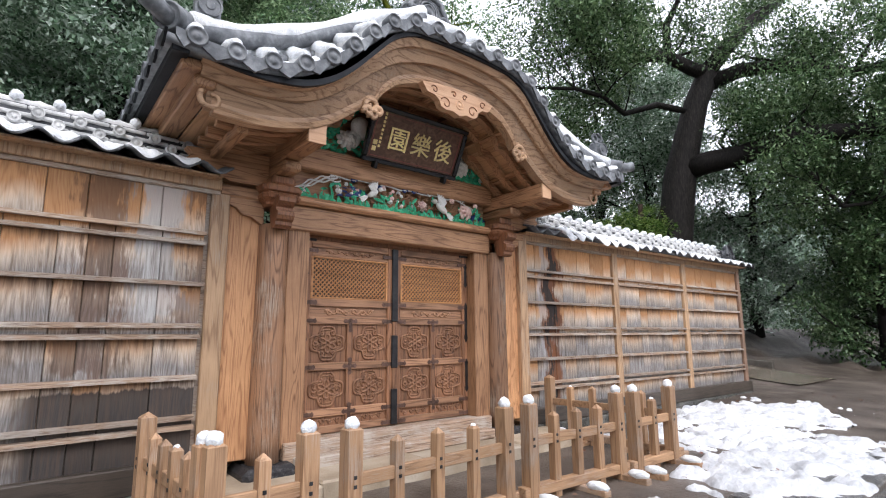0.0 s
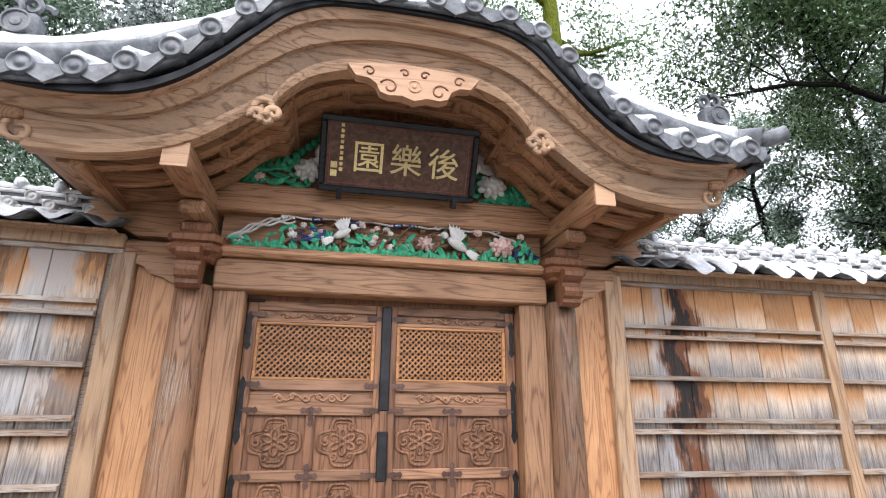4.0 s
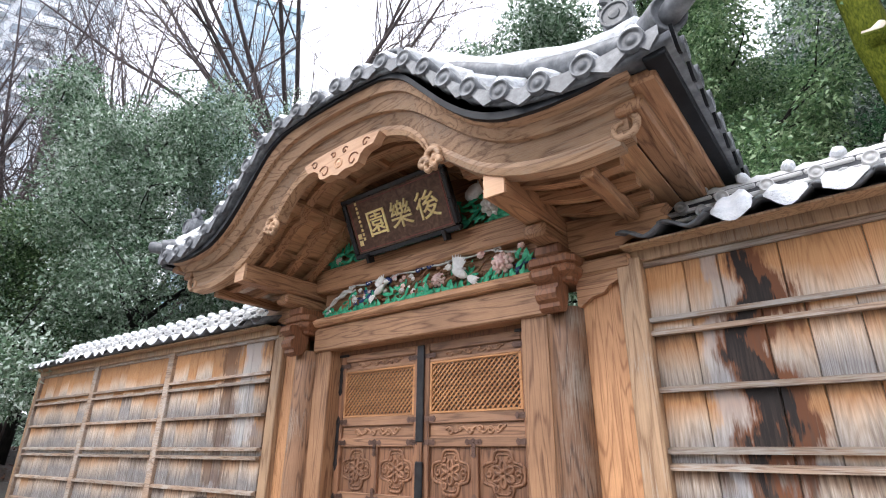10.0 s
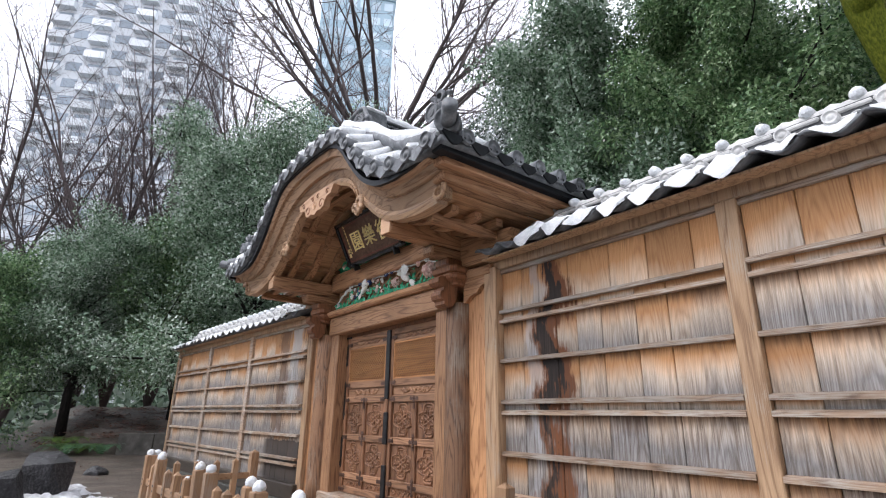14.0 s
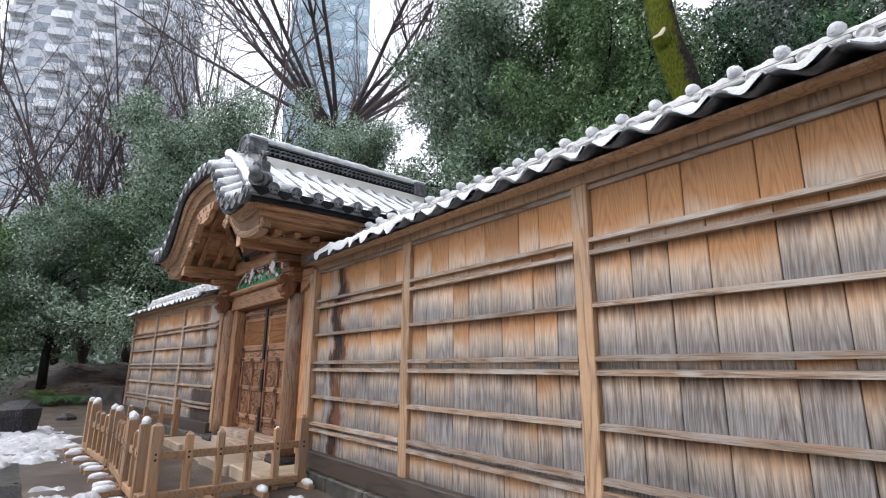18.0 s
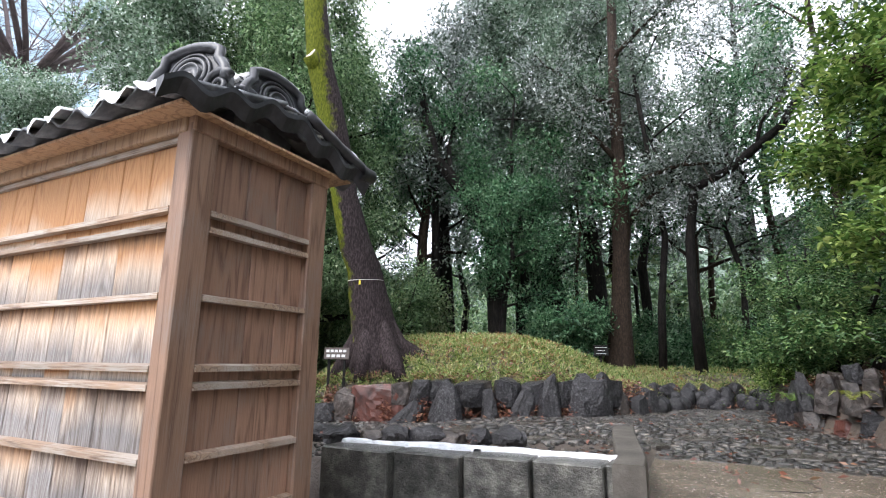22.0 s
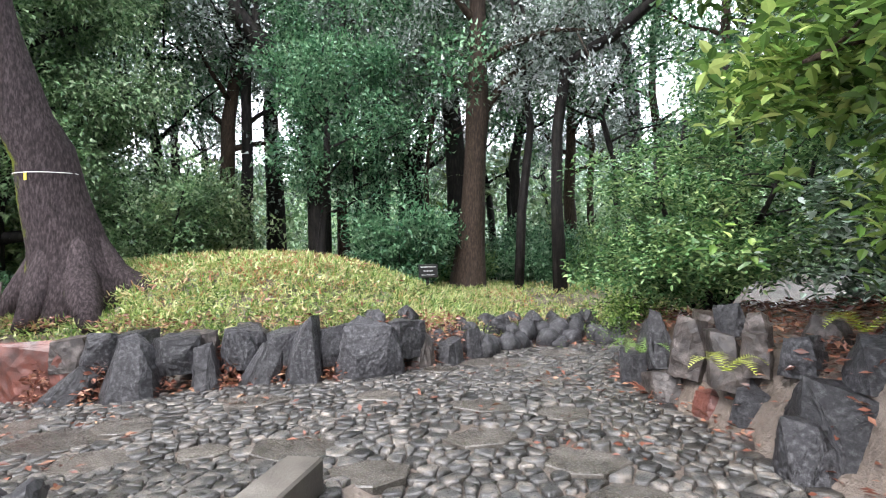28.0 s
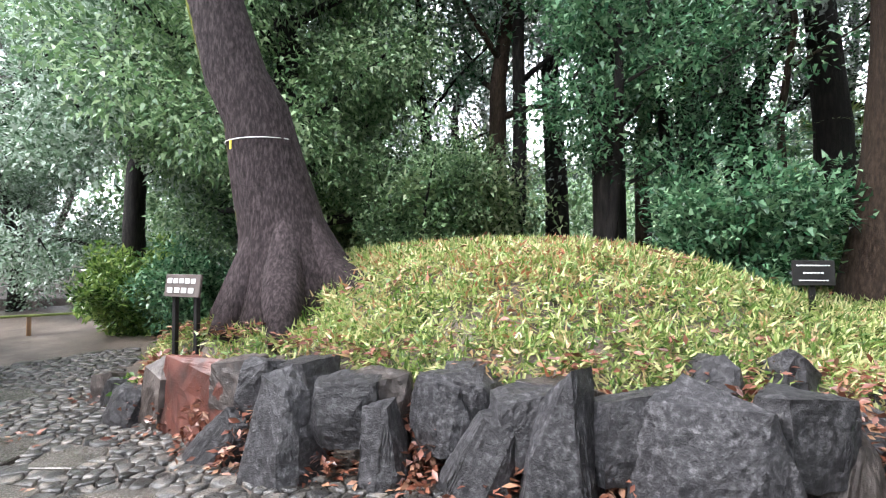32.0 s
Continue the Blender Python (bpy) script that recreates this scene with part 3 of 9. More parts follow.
def broken_rock(name, size, seed, point=0.0):
    """A broken stone: the hull of jittered corners, so its faces are flat and its edges sharp; then roughened. Its base at z = 0."""
    rng = np.random.RandomState(seed)
    w, d, h = size
    bm = bmesh.new()
    for z in (0.0, 0.4, 0.9):
        n = 8 if z < 0.8 else 4 + rng.randint(2)
        for k in range(n):
            a = 2 * math.pi * (k + 0.5 * rng.rand()) / n
            c, q = math.cos(a), math.sin(a)
            s2 = (1 - point * z) * (0.80 + 0.30 * rng.rand()) * (0.98 if z == 0 else 1.0)
            bm.verts.new((math.copysign(abs(c) ** 0.8, c) * w / 2 * 1.14 * s2, math.copysign(abs(q) ** 0.8, q) * d / 2 * 1.14 * s2, h * (z + (0.24 * (rng.rand() - 0.55) if z > 0 else 0))))
    r = bmesh.ops.convex_hull(bm, input=bm.verts)
    junk = list({g for g in r["geom_interior"] + r["geom_unused"] if isinstance(g, bmesh.types.BMVert)})
    bmesh.ops.delete(bm, geom=junk, context="VERTS")
    bmesh.ops.subdivide_edges(bm, edges=bm.edges[:], cuts=8, use_grid_fill=True)
    off = Vector(rng.rand(3) * 50)
    bm.normal_update()
    moved = [v.co + v.normal * (0.014 * noise.fractal(v.co * 6 + off, 1.0, 2.0, 3) + 0.008 * noise.noise(v.co * 26 + off)) for v in bm.verts]
    for v, p in zip(bm.verts, moved):
        v.co = p
    me = bpy.data.meshes.new(name)
    bm.to_mesh(me)
    bm.free()
    return me


def leaf_cloud(name, centres, per, spread, size, seed, flat=0.5, long=2.2, droop=0.0, fold=0.25, lie=1.0, tri=False):
    """Many small folded leaves round clump centres, as one mesh. Each leaf is an island of two triangles."""
    rng = np.random.RandomState(seed)
    c = np.repeat(np.asarray(centres, float), per, axis=0)
    n = len(c)
    sp = np.asarray(spread, float) * np.ones(3)
    d = rng.normal(size=(n, 3))
    d /= np.linalg.norm(d, axis=1)[:, None] + 1e-9
    p = c + d * (rng.rand(n, 1) ** 0.45) * sp
    out = d.copy()
    ax = out + rng.normal(scale=0.7, size=(n, 3))
    ax[:, 2] = ax[:, 2] * lie - droop
    ax /= np.linalg.norm(ax, axis=1)[:, None] + 1e-9
    nr = rng.normal(scale=flat, size=(n, 3)) + np.array([0, 0, 1.0])
    sd = np.cross(ax, nr)
    sd /= np.linalg.norm(sd, axis=1)[:, None] + 1e-9
    nr = np.cross(sd, ax)
    s = size * (0.6 + 0.8 * rng.rand(n, 1))
    w = s / long
    mid = p + ax * s * 0.5
    if tri:
        v = np.empty((n * 3, 3))
        v[0::3] = p + sd * w * 0.55
        v[1::3] = p + ax * s
        v[2::3] = p - sd * w * 0.55
        me = bpy.data.meshes.new(name)
        me.vertices.add(n * 3)
        me.vertices.foreach_set("co", v.ravel())
        me.loops.add(n * 3)
        me.loops.foreach_set("vertex_index", np.arange(n * 3, dtype=np.int32))
        me.polygons.add(n)
        me.polygons.foreach_set("loop_start", (np.arange(n) * 3).astype(np.int32))
        me.update(calc_edges=True)
        return me
    v = np.empty((n * 4, 3))
    v[0::4] = p
    v[1::4] = mid + sd * w * 0.5 + nr * s * fold * 0.3
    v[2::4] = p + ax * s
    v[3::4] = mid - sd * w * 0.5 + nr * s * fold * 0.3
    me = bpy.data.meshes.new(name)
    me.vertices.add(n * 4)
    me.vertices.foreach_set("co", v.ravel())
    idx = np.arange(n) * 4
    tri = np.stack([idx, idx + 1, idx + 2, idx, idx + 2, idx + 3], axis=1).ravel()
    me.loops.add(n * 6)
    me.loops.foreach_set("vertex_index", tri.astype(np.int32))
    me.polygons.add(n * 2)
    me.polygons.foreach_set("loop_start", (np.arange(n * 2) * 3).astype(np.int32))
    me.update(calc_edges=True)
    me.validate()
    return me


def smooth_curve(knots):
    """Heights over |dx| from a few knots, by a smooth interpolation."""
    kx = np.array([k[0] for k in knots])
    kz = np.array([k[1] for k in knots])
    sl = np.gradient(kz, kx)
    sl[0] = 0

    def at(d):
        d = min(max(abs(d), kx[0]), kx[-1])
        i = min(int(np.searchsorted(kx, d, side="right")) - 1, len(kx) - 2)
        h = kx[i + 1] - kx[i]
        t = (d - kx[i]) / h
        return float((2 * t**3 - 3 * t**2 + 1) * kz[i] + (t**3 - 2 * t**2 + t) * h * sl[i] + (-2 * t**3 + 3 * t**2) * kz[i + 1] + (t**3 - t**2) * h * sl[i + 1])
    return at


def bm_data(bm):
    bm.verts.index_update()
    out = [tuple(v.co) for v in bm.verts], [tuple(v.index for v in f.verts) for f in bm.faces]
    bm.free()
    return out

# ---- the ground: one sheet to the horizon ----
EDGE = [(6.6, 12.3), (8.2, 11.95), (9.4, 12.05), (10.6, 12.35), (11.5, 12.4), (12.2, 12.62), (12.9, 13.0), (13.5, 13.4), (14.0, 13.95), (14.4, 14.65), (14.8, 15.4), (15.3, 16.05), (16.0, 16.7), (17.2, 17.05), (19.6, 17.4), (26.0, 18.0)]
BANK = [(18.95, 7.0), (18.7, 8.8), (18.4, 10.5), (18.05, 11.4), (17.7, 12.2), (17.4, 12.9), (17.1, 13.6), (16.98, 14.4), (17.1, 15.2), (17.6, 15.9), (19.2, 16.3), (26.0, 16.8)]



def smoothstep(a, b, x):
    t = np.clip((x - a) / (b - a), 0, 1)
    return t * t * (3 - 2 * t)


def line_distance(poly, x, y):
    """Signed distance to a polyline: positive on its left side."""
    best, sign = np.full(np.shape(x), 1e9), np.ones(np.shape(x))
    for (ax, ay), (bx, by) in zip(poly[:-1], poly[1:]):
        dx, dy = bx - ax, by - ay
        t = np.clip(((x - ax) * dx + (y - ay) * dy) / (dx * dx + dy * dy), 0, 1)
        ex, ey = x - ax - t * dx, y - ay - t * dy
        d = np.hypot(ex, ey)
        near = d < best
        sign = np.where(near, np.sign(dx * (y - ay) - dy * (x - ax)), sign)
        best = np.where(near, d, best)
    return best * sign


def ground_z(x, y):
    x, y = np.asarray(x, float), np.asarray(y, float)
    low = -0.05 + 0.16 * smoothstep(8, 13, x) * smoothstep(1, 5, y)
    # terrace behind the block wall, reached by a ramp; the path falls a little to the west
    ramp = smoothstep(4.6, 8.6, y) * 0.52 + 0.11 * smoothstep(10.2, 12.8, y) - 0.14 * smoothstep(13.2, 10.2, x) * smoothstep(9.5, 11.0, y)
    path_from = 9.0 + 0.36 * np.clip(x - 11.3, -4, 3.7)
    up = 0.64 + (ramp - 0.64) * smoothstep(path_from - 0.1, path_from + 0.9, y)
    terrace = np.where((x > 15.2) | (y > 12), low * (1 - smoothstep(4.6, 8.6, y)) + ramp, np.where(y > 7.64 + 0.13 * np.clip(x - 12.7, 0, 2.8), up, low))
    far_left = smoothstep(-9, -6, x)
    z = terrace * far_left + low * (1 - far_left)
    # planted mound and the wood behind it
    d = line_distance(EDGE, x, y)
    lip = 1.12 - 0.26 * smoothstep(13.9, 15.6, x + 0.15 * (y - 14))
    wood_floor = 1.38 - 0.05 * smoothstep(13, 18, x)
    body = lip + (wood_floor - lip) * smoothstep(0.3, 4.0, d) + 0.78 * np.exp(-((x - 10.9) / 3.0) ** 4 - ((y - 14.9) / 2.5) ** 4) * smoothstep(0.0, 1.9, d)
    body = z + (body - z) * smoothstep(6.2, 9.6, x + 0.35 * np.maximum(d, 0))
    z = np.where(d > 0, z + (body - z) * smoothstep(0.05, 0.4, d), z)
    # rocky bank on the east side of the path
    e = -line_distance(BANK, x, y)
    bank = 1.28 + 0.30 * smoothstep(0.4, 3, e)
    z = np.where(e > 0, z + (bank - z) * smoothstep(0.02, 0.40, e) * smoothstep(8.6, 10.6, y), z)
    # leafy slope beyond the far end of the left wall
    u = x + 12.1 + 0.53 * (6.3 - y)
    z = z + (0.62 * smoothstep(-0.05, -0.45, u) + 1.0 * smoothstep(-0.4, -6, u)) * smoothstep(1.5, 4.4, y)
    return z


def axis_steps(a, b, step, reach):
    inner = list(np.arange(a, b + 1e-6, step))
    lo, hi, s = [], [], step
    p, q = a, b
    while p > -reach:
        s *= 1.35
        p, q = p - s, q + s
        lo.append(p)
        hi.append(q)
    return np.array(lo[::-1] + inner + hi)


gx, gy = axis_steps(-13, 23, 0.2, 600), axis_steps(-4, 25, 0.2, 600)
GX, GY = np.meshgrid(gx, gy)
GZ = ground_z(GX, GY)
near = (GX > -13) & (GX < 23) & (GY > -4) & (GY < 25)
wob = np.array([noise.noise((a * 1.3, b * 1.3, 0.0)) for a, b in zip(GX.ravel(), GY.ravel())]).reshape(GX.shape)
GZ = GZ + np.where(near, 0.018 * wob, 0.3 * wob)
nx, ny = len(gx), len(gy)
gi = np.arange(nx * ny).reshape(ny, nx)
quads = np.stack([gi[:-1, :-1], gi[:-1, 1:], gi[1:, 1:], gi[1:, :-1]], axis=-1).reshape(-1, 4)
me = bpy.data.meshes.new("ground")
me.from_pydata(np.stack([GX, GY, GZ], axis=-1).reshape(-1, 3).tolist(), [], quads.tolist())
me.polygons.foreach_set("use_smooth", [True] * len(me.polygons))
ground = tagged(put("ground", me, SOIL), "wet brown earth with fallen leaves and gravel", "ground", kind="structure")

# ---- the boarded walls on either side of the gate ----
RAIL_Z = [2.47, 2.37, 1.97, 1.575, 1.475, 1.10, 0.74, 0.655]
ROWS_Z = [(2.47, 2.93, BOARD_TOP), (1.97, 2.37, BOARD_MID), (1.575, 1.97, BOARD_MID), (1.10, 1.475, BOARD_LOW), (0.74, 1.10, BOARD_LOW), (0.36, 0.655, BOARD_LOW), (2.37, 2.47, BOARD_TOP), (1.475, 1.575, BOARD_MID), (0.655, 0.74, BOARD_LOW)]
THICK = 1.12


def plank_mesh(w, h, seed):
    """A board with eased edges, standing in the xz plane, its face at y = 0."""
    g, b = 0.0028, 0.006
    vs = [(g, 0.03, 0), (w - g, 0.03, 0), (w - g, 0.03, h), (g, 0.03, h), (g, b, 0), (w - g, b, 0), (w - g, b, h), (g, b, h),
          (g + b, 0, 0), (w - g - b, 0, 0), (w - g - b, 0, h), (g + b, 0, h)]
    fs = [(4, 8, 11, 7), (9, 5, 6, 10), (8, 9, 10, 11), (0, 4, 7, 3), (5, 1, 2, 6), (3, 7, 11, 10, 6, 2), (0, 1, 5, 9, 8, 4)]
    return mesh_of("board", vs, fs)


def wall_boards(root, x0, x1, y, seed, facing="front", x_at=0.0, only=None, swap=None):
    rng = np.random.RandomState(seed)
    widths = None
    for r, (z0, z1, material) in enumerate(ROWS_Z):
        if r < 2:
            n = 7 if x1 - x0 > 1.5 else max(2, round((x1 - x0) / 0.3))
            w = 0.7 + rng.rand(n)
            widths = w / w.sum() * (x1 - x0)
        x = x0
        for w in widths:
            me = plank_mesh(w, z1 - z0, 0)
            if facing == "front":
                m = pose(x, y + 0.002 * rng.rand(), z0)
            else:
                m = pose(x_at - 0.002 * rng.rand(), x, z0, 0, 0, 90)
            put("board", me, only or (swap or {}).get(material, material), root, "", m)
            x += w


def rail_part(root, x0, x1, y, z, depth=0.055, tall=0.045, end=False, x_at=0.0):
    """A weathered rail with a sloping upper face."""
    rng = np.random.RandomState(int(abs(x0 * 91 + z * 137)) % 9999)
    n = 6
    vs, fs = [], []
    for i in range(n + 1):
        x = x0 + (x1 - x0) * i / n
        j = 0.003 * (rng.rand() - 0.5)
        ring = [(0, 0), (-depth, -0.012), (-depth, -tall), (0, -tall)]
        for a, b in ring:
            vs.append((x, y + a, z + b + j) if not end else (x_at - a, x, z + b + j))
    for i in range(n):
        for k in range(4):
            a, b = i * 4 + k, i * 4 + (k + 1) % 4
            fs.append((a, a + 4, b + 4, b) if not end else (a, b, b + 4, a + 4))
    fs += [(0, 1, 2, 3), tuple(n * 4 + k for k in (3, 2, 1, 0))] if not end else [(3, 2, 1, 0), tuple(n * 4 + k for k in range(4))]
    put("rail", mesh_of("rail", vs, fs), W_RAIL, root)


def pantile(w, run, rise, seg=8, snow=False):
    """One S-shaped tile of the wall roof, from the eave (y = 0) up to the ridge (y = run)."""
    vs, fs = [], []
    lift = 0.018 if snow else 0.0

    def wave(u):
        return 0.040 * math.cos(2 * math.pi * (u - 0.12)) + lift
    rows = [(-0.0, 0.0), (run * 0.5, rise * 0.5), (run, rise)]
    for yy, zz in rows:
        for k in range(seg + 1):
            u = k / seg
            vs.append((u * w * 1.06, yy, zz + wave(u)))
    for yy, zz in rows:
        for k in range(seg + 1):
            u = k / seg
            vs.append((u * w * 1.06, yy, zz + wave(u) - 0.024 - lift))
    n, m = seg + 1, 3 * (seg + 1)
    for r in range(2):
        for k in range(seg):
            a = r * n + k
            fs.append((a, a + 1, a + 1 + n, a + n))
            fs.append((m + a, m + a + n, m + a + 1 + n, m + a + 1))
    for k in range(seg):
        fs.append((k + 1, k, m + k, m + k + 1))
    for r in range(2):
        a, b = r * n, r * n + seg
        fs.append((a, a + n, m + a + n, m + a))
        fs.append((b, m + b, m + b + n, b + n))
    return vs, fs


def disc_data(r, depth, seg=14, rim=True):
    """A round tile end facing -y: rim, sunken field and a raised boss."""
    prof = [(r, depth), (r, 0.0), (r * 0.86, 0.0), (r * 0.80, 0.012), (r * 0.42, 0.012), (r * 0.36, 0.004), (0.0, 0.0)]
    vs, fs = [], []
    for i, (q, yy) in enumerate(prof[:-1]):
        for k in range(seg):
            a = 2 * math.pi * k / seg
            vs.append((q * math.cos(a), yy, q * math.sin(a)))
    c = len(vs)
    vs.append((0, prof[-1][1], 0))
    for i in range(len(prof) - 2):
        for k in range(seg):
            a, b = i * seg + k, i * seg + (k + 1) % seg
            fs.append((a, b, b + seg, a + seg))
    o = (len(prof) - 2) * seg
    for k in range(seg):
        fs.append((o + k, o + (k + 1) % seg, c))
    return vs, fs


def snow_strip(name, x0, x1, y0, y1, z_at, seed, parent, thick=0.05, step=0.06, ragged=0.05):
    """A snow blanket over a strip, with a lumpy top and a ragged lower edge. z_at(x, y) gives the surface beneath."""
    rng = np.random.RandomState(seed)
    nxs = max(3, int((x1 - x0) / step))
    nys = 5
    vs, fs = [], []
    for i in range(nxs + 1):
        x = x0 + (x1 - x0) * i / nxs
        e = ragged * noise.noise((x * 4.0, seed * 3.1, 0))
        edge_fall = min(1.0, 4 * min(i, nxs - i) / nxs + 0.15)
        for j in range(nys + 1):
            v = j / nys
            y = y0 + e + (y1 - y0 - e) * v
            t = thick * edge_fall * min(1.0, 0.25 + 2.4 * min(v + 0.16, 1 - v + 0.12)) * (0.75 + 0.7 * noise.noise((x * 5, y * 5, seed)))
            vs.append((x, y, z_at(x, y) + max(t, 0.004)))
    n = nys + 1
    top = len(vs)
    for i in range(nxs + 1):
        for j in range(nys + 1):
            x, y, z = vs[i * n + j]
            vs.append((x, y, z_at(x, y) - 0.008))
    for i in range(nxs):
        for j in range(nys):
            a = i * n + j
            fs.append((a, a + n, a + n + 1, a + 1))
        a = i * n
        fs.append((a, top + a, top + a + n, a + n))
        b = i * n + nys
        fs.append((b, b + n, top + b + n, top + b))
    for j in range(nys):
        fs.append((j, j + 1, top + j + 1, top + j))
        a = nxs * n + j
        fs.append((a, top + a, top + a + 1, a + 1))
    return put(name, mesh_of(name, vs, fs, True), SNOW, parent)


def build_wall(name, label, origin, angle, length, posts, ends, seed, swap=None):
    core = box(0.04, length - 0.04, 0.035, THICK - 0.035, 0.1, 2.98)
    root = part(name, core, W_RAIL, None)
    root.matrix_basis = pose(*origin, 0, 0, angle)
    tagged(root, label, "wall", "", "structure")
    rng = np.random.RandomState(seed)
    for p in posts:
        if p > length - 0.05:
            continue
        part("post", box(p - 0.075, p + 0.075, -0.05, 0.06, 0.34, 2.94, 0.008), W_RAIL if swap else W_POST, root)
    for a, b in zip(posts[:-1], posts[1:]):
        wall_boards(root, a + 0.076, b - 0.076, 0.0, seed + int(a * 10), swap=swap)
        for z in RAIL_Z:
            rail_part(root, a + 0.076, b - 0.076, 0.0, z)
    # top beam under the eave, fillet and sill
    part("beam", box(-0.0, length, -0.06, 0.02, 2.90, 3.02, 0.008), W_POST, root)
    part("fillet", box(0.0, length, -0.025, 0.02, 2.855, 2.90, 0.005), W_RAIL, root)
    part("sill", box(0.0, length, -0.10, 0.05, 0.13, 0.36, 0.012), W_SILL_GAP, root, "wet blackened timber sill")
    for k in range(int(length / 0.9)):
        x0 = k * length / int(length / 0.9)
        part("footing", box(x0 + 0.006, x0 + length / int(length / 0.9) - 0.006, -0.16 - 0.01 * rng.rand(), 0.2, -0.35, 0.13, 0.015), GRANITE, root)
    for e in ends:
        # boarded end of the wall; its timber colours carry the shade of that side
        x = length if e > 0 else 0.0
        if e > 0:
            for yy in (0.04, THICK - 0.06):
                part("post", box(x - 0.09, x + 0.05, yy - 0.09, yy + 0.09, 0.34, 2.96, 0.008), W_END_SHADE, root)
            wall_boards(root, 0.13, THICK - 0.15, 0, seed + 77, "end", x, BOARD_END_SHADE)
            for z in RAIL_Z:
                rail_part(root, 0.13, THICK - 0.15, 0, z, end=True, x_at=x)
            part("beam", box(x - 0.02, x + 0.06, -0.05, THICK + 0.03, 2.90, 3.02, 0.008), W_END_SHADE, root)
            part("sill", box(x - 0.05, x + 0.10, -0.10, THICK + 0.1, 0.13, 0.36, 0.012), W_SILL_GAP, root)
        else:
            part("post", box(x - 0.06, x + 0.08, -0.05, 0.1, 0.34, 2.96, 0.008), W_POST, root)
    return root


def wall_roof(name, label, origin, angle, length, seed, open_end, bare=()):
    """The small tiled roof on a wall: eave tiles, ridge courses with round caps, snow on everything."""
    root = thing(name, label, "tiled roof", kind="structure")
    root.matrix_basis = pose(*origin, 0, 0, angle)
    rng = np.random.RandomState(seed)
    run, rise, ez = 0.83, 0.235, 3.05
    part("eave_board", box(-0.02, length - 0.04, -0.20, THICK + 0.20, 2.99, 3.008, 0.0), W_POST, root, "brown eave board")
    n = round(length / 0.305)
    w = length / n
    tv, tf = pantile(w, run, rise)
    me = mesh_of("roof_tile", tv, tf, True)
    me.materials.append(TILE)
    for i in range(n):
        put("roof_tile", me, None, root, "", pose(i * w, -0.31, ez + 0.006 * (rng.rand() - 0.5)))
        put("roof_tile", me, None, root, "", pose((i + 1) * w, THICK + 0.31, ez, 0, 0, 180))
    for i in range(n):
        if i in bare:
            continue
        thick_end = 2 <= i < 9 and open_end
        hang = (0.06 + 0.07 * rng.rand()) if thick_end else 0.04 * rng.rand() + 0.005

        def under(x, y, i=i, thick_end=thick_end):
            u = min(max((x - i * w) / w, 0), 1)
            return ez + 0.040 * math.cos(2 * math.pi * (u - 0.12)) + max(y + 0.31, -0.03) * rise / run - (0.9 * max(-0.325 - y, 0.0) if thick_end else 0.0)
        snow_strip("snow_cover", (i + 0.22) * w, (i + 1.0) * w, -0.30 - hang, 0.42, under, seed + i, root, 0.13 if thick_end else 0.075, 0.03, 0.12 if thick_end else 0.07)
    # ridge: two courses of flat tiles, each with a row of round caps, and a cover of round tiles
    rz, ry = ez + rise - 0.05, 0.40
    rl = length - 0.24 if open_end else length
    part("ridge_core", box(-0.02, rl + 0.02, ry - 0.085, ry + 0.085, rz, rz + 0.23), TILE_SLATE, root)
    nseg = int(rl / w)
    for k in range(3):
        hw = 0.125 - 0.012 * k
        for i in range(nseg + 1):
            x0, x1 = max(i * w - 0.02 - 0.1 * (k % 2), -0.02), min((i + 1) * w - 0.026 - 0.1 * (k % 2), rl + 0.02)
            if x1 - x0 > 0.05:
                part("ridge_course", box(x0, x1, ry - hw - 0.006 * rng.rand(), ry + hw, rz + 0.035 + 0.075 * k, rz + 0.068 + 0.075 * k + 0.006 * rng.rand(), 0.01), TILE_PALE, root)
    part("ridge_body", box(-0.02, rl + 0.02, ry - 0.1, THICK - ry + 0.1, rz - 0.15, rz + 0.03), TILE, root)
    xs2 = np.linspace(-0.03, rl + 0.03, nseg * 6)
    vs, fs = tube_data([(x, ry, rz + 0.235) for x in xs2], [0.060 + 0.006 * rng.rand() + (0.014 if q % 6 == 0 else 0) for q in range(len(xs2))], 10)
    put("ridge_cover", mesh_of("ridge_cover", vs, fs, True), TILE_PALE, root, "ridge tiles under a thin coat of snow")
    cap_v, cap_f = disc_data(0.050, 0.13, 12)
    cap = mesh_of("ridge_cap", cap_v, cap_f, True)
    cap.materials.append(TILE_PALE)
    for i in range(nseg):
        for dx, dz, dy in ((0.20, 0.075, -0.175), (0.05, 0.152, -0.165)):
            put("ridge_cap", cap, None, root, "", pose(i * w + dx, ry + dy, rz + dz))
        me = rock_mesh("snow_cap", (0.052, 0.085, 0.085), seed * 3 + i, 2, 0.16, 2, roundness=1.0)
        put("snow_cap", me, SNOW, root, "", pose(i * w + 0.20, ry - 0.02, rz + 0.268))
    if open_end:
        # the verge beyond the boarded end: barrel tiles stepping down both slopes, round end discs
        ys = np.linspace(-0.36, THICK + 0.36, 49)
        tops = [ez + rise * 0.9 * (1 - abs(y - THICK / 2) / (THICK / 2 + 0.36)) + 0.035 * math.sin(2 * math.pi * y / 0.31) + 0.10 * max(0.0, abs(y - THICK / 2) - 0.72) for y in ys]
        vs, fs = [], []
        for y, z in zip(ys, tops):
            vs += [(length - 0.03, y, z), (length + 0.03, y, z + 0.012), (length + 0.03, y, z - 0.022), (length - 0.02, y, z - 0.11)]
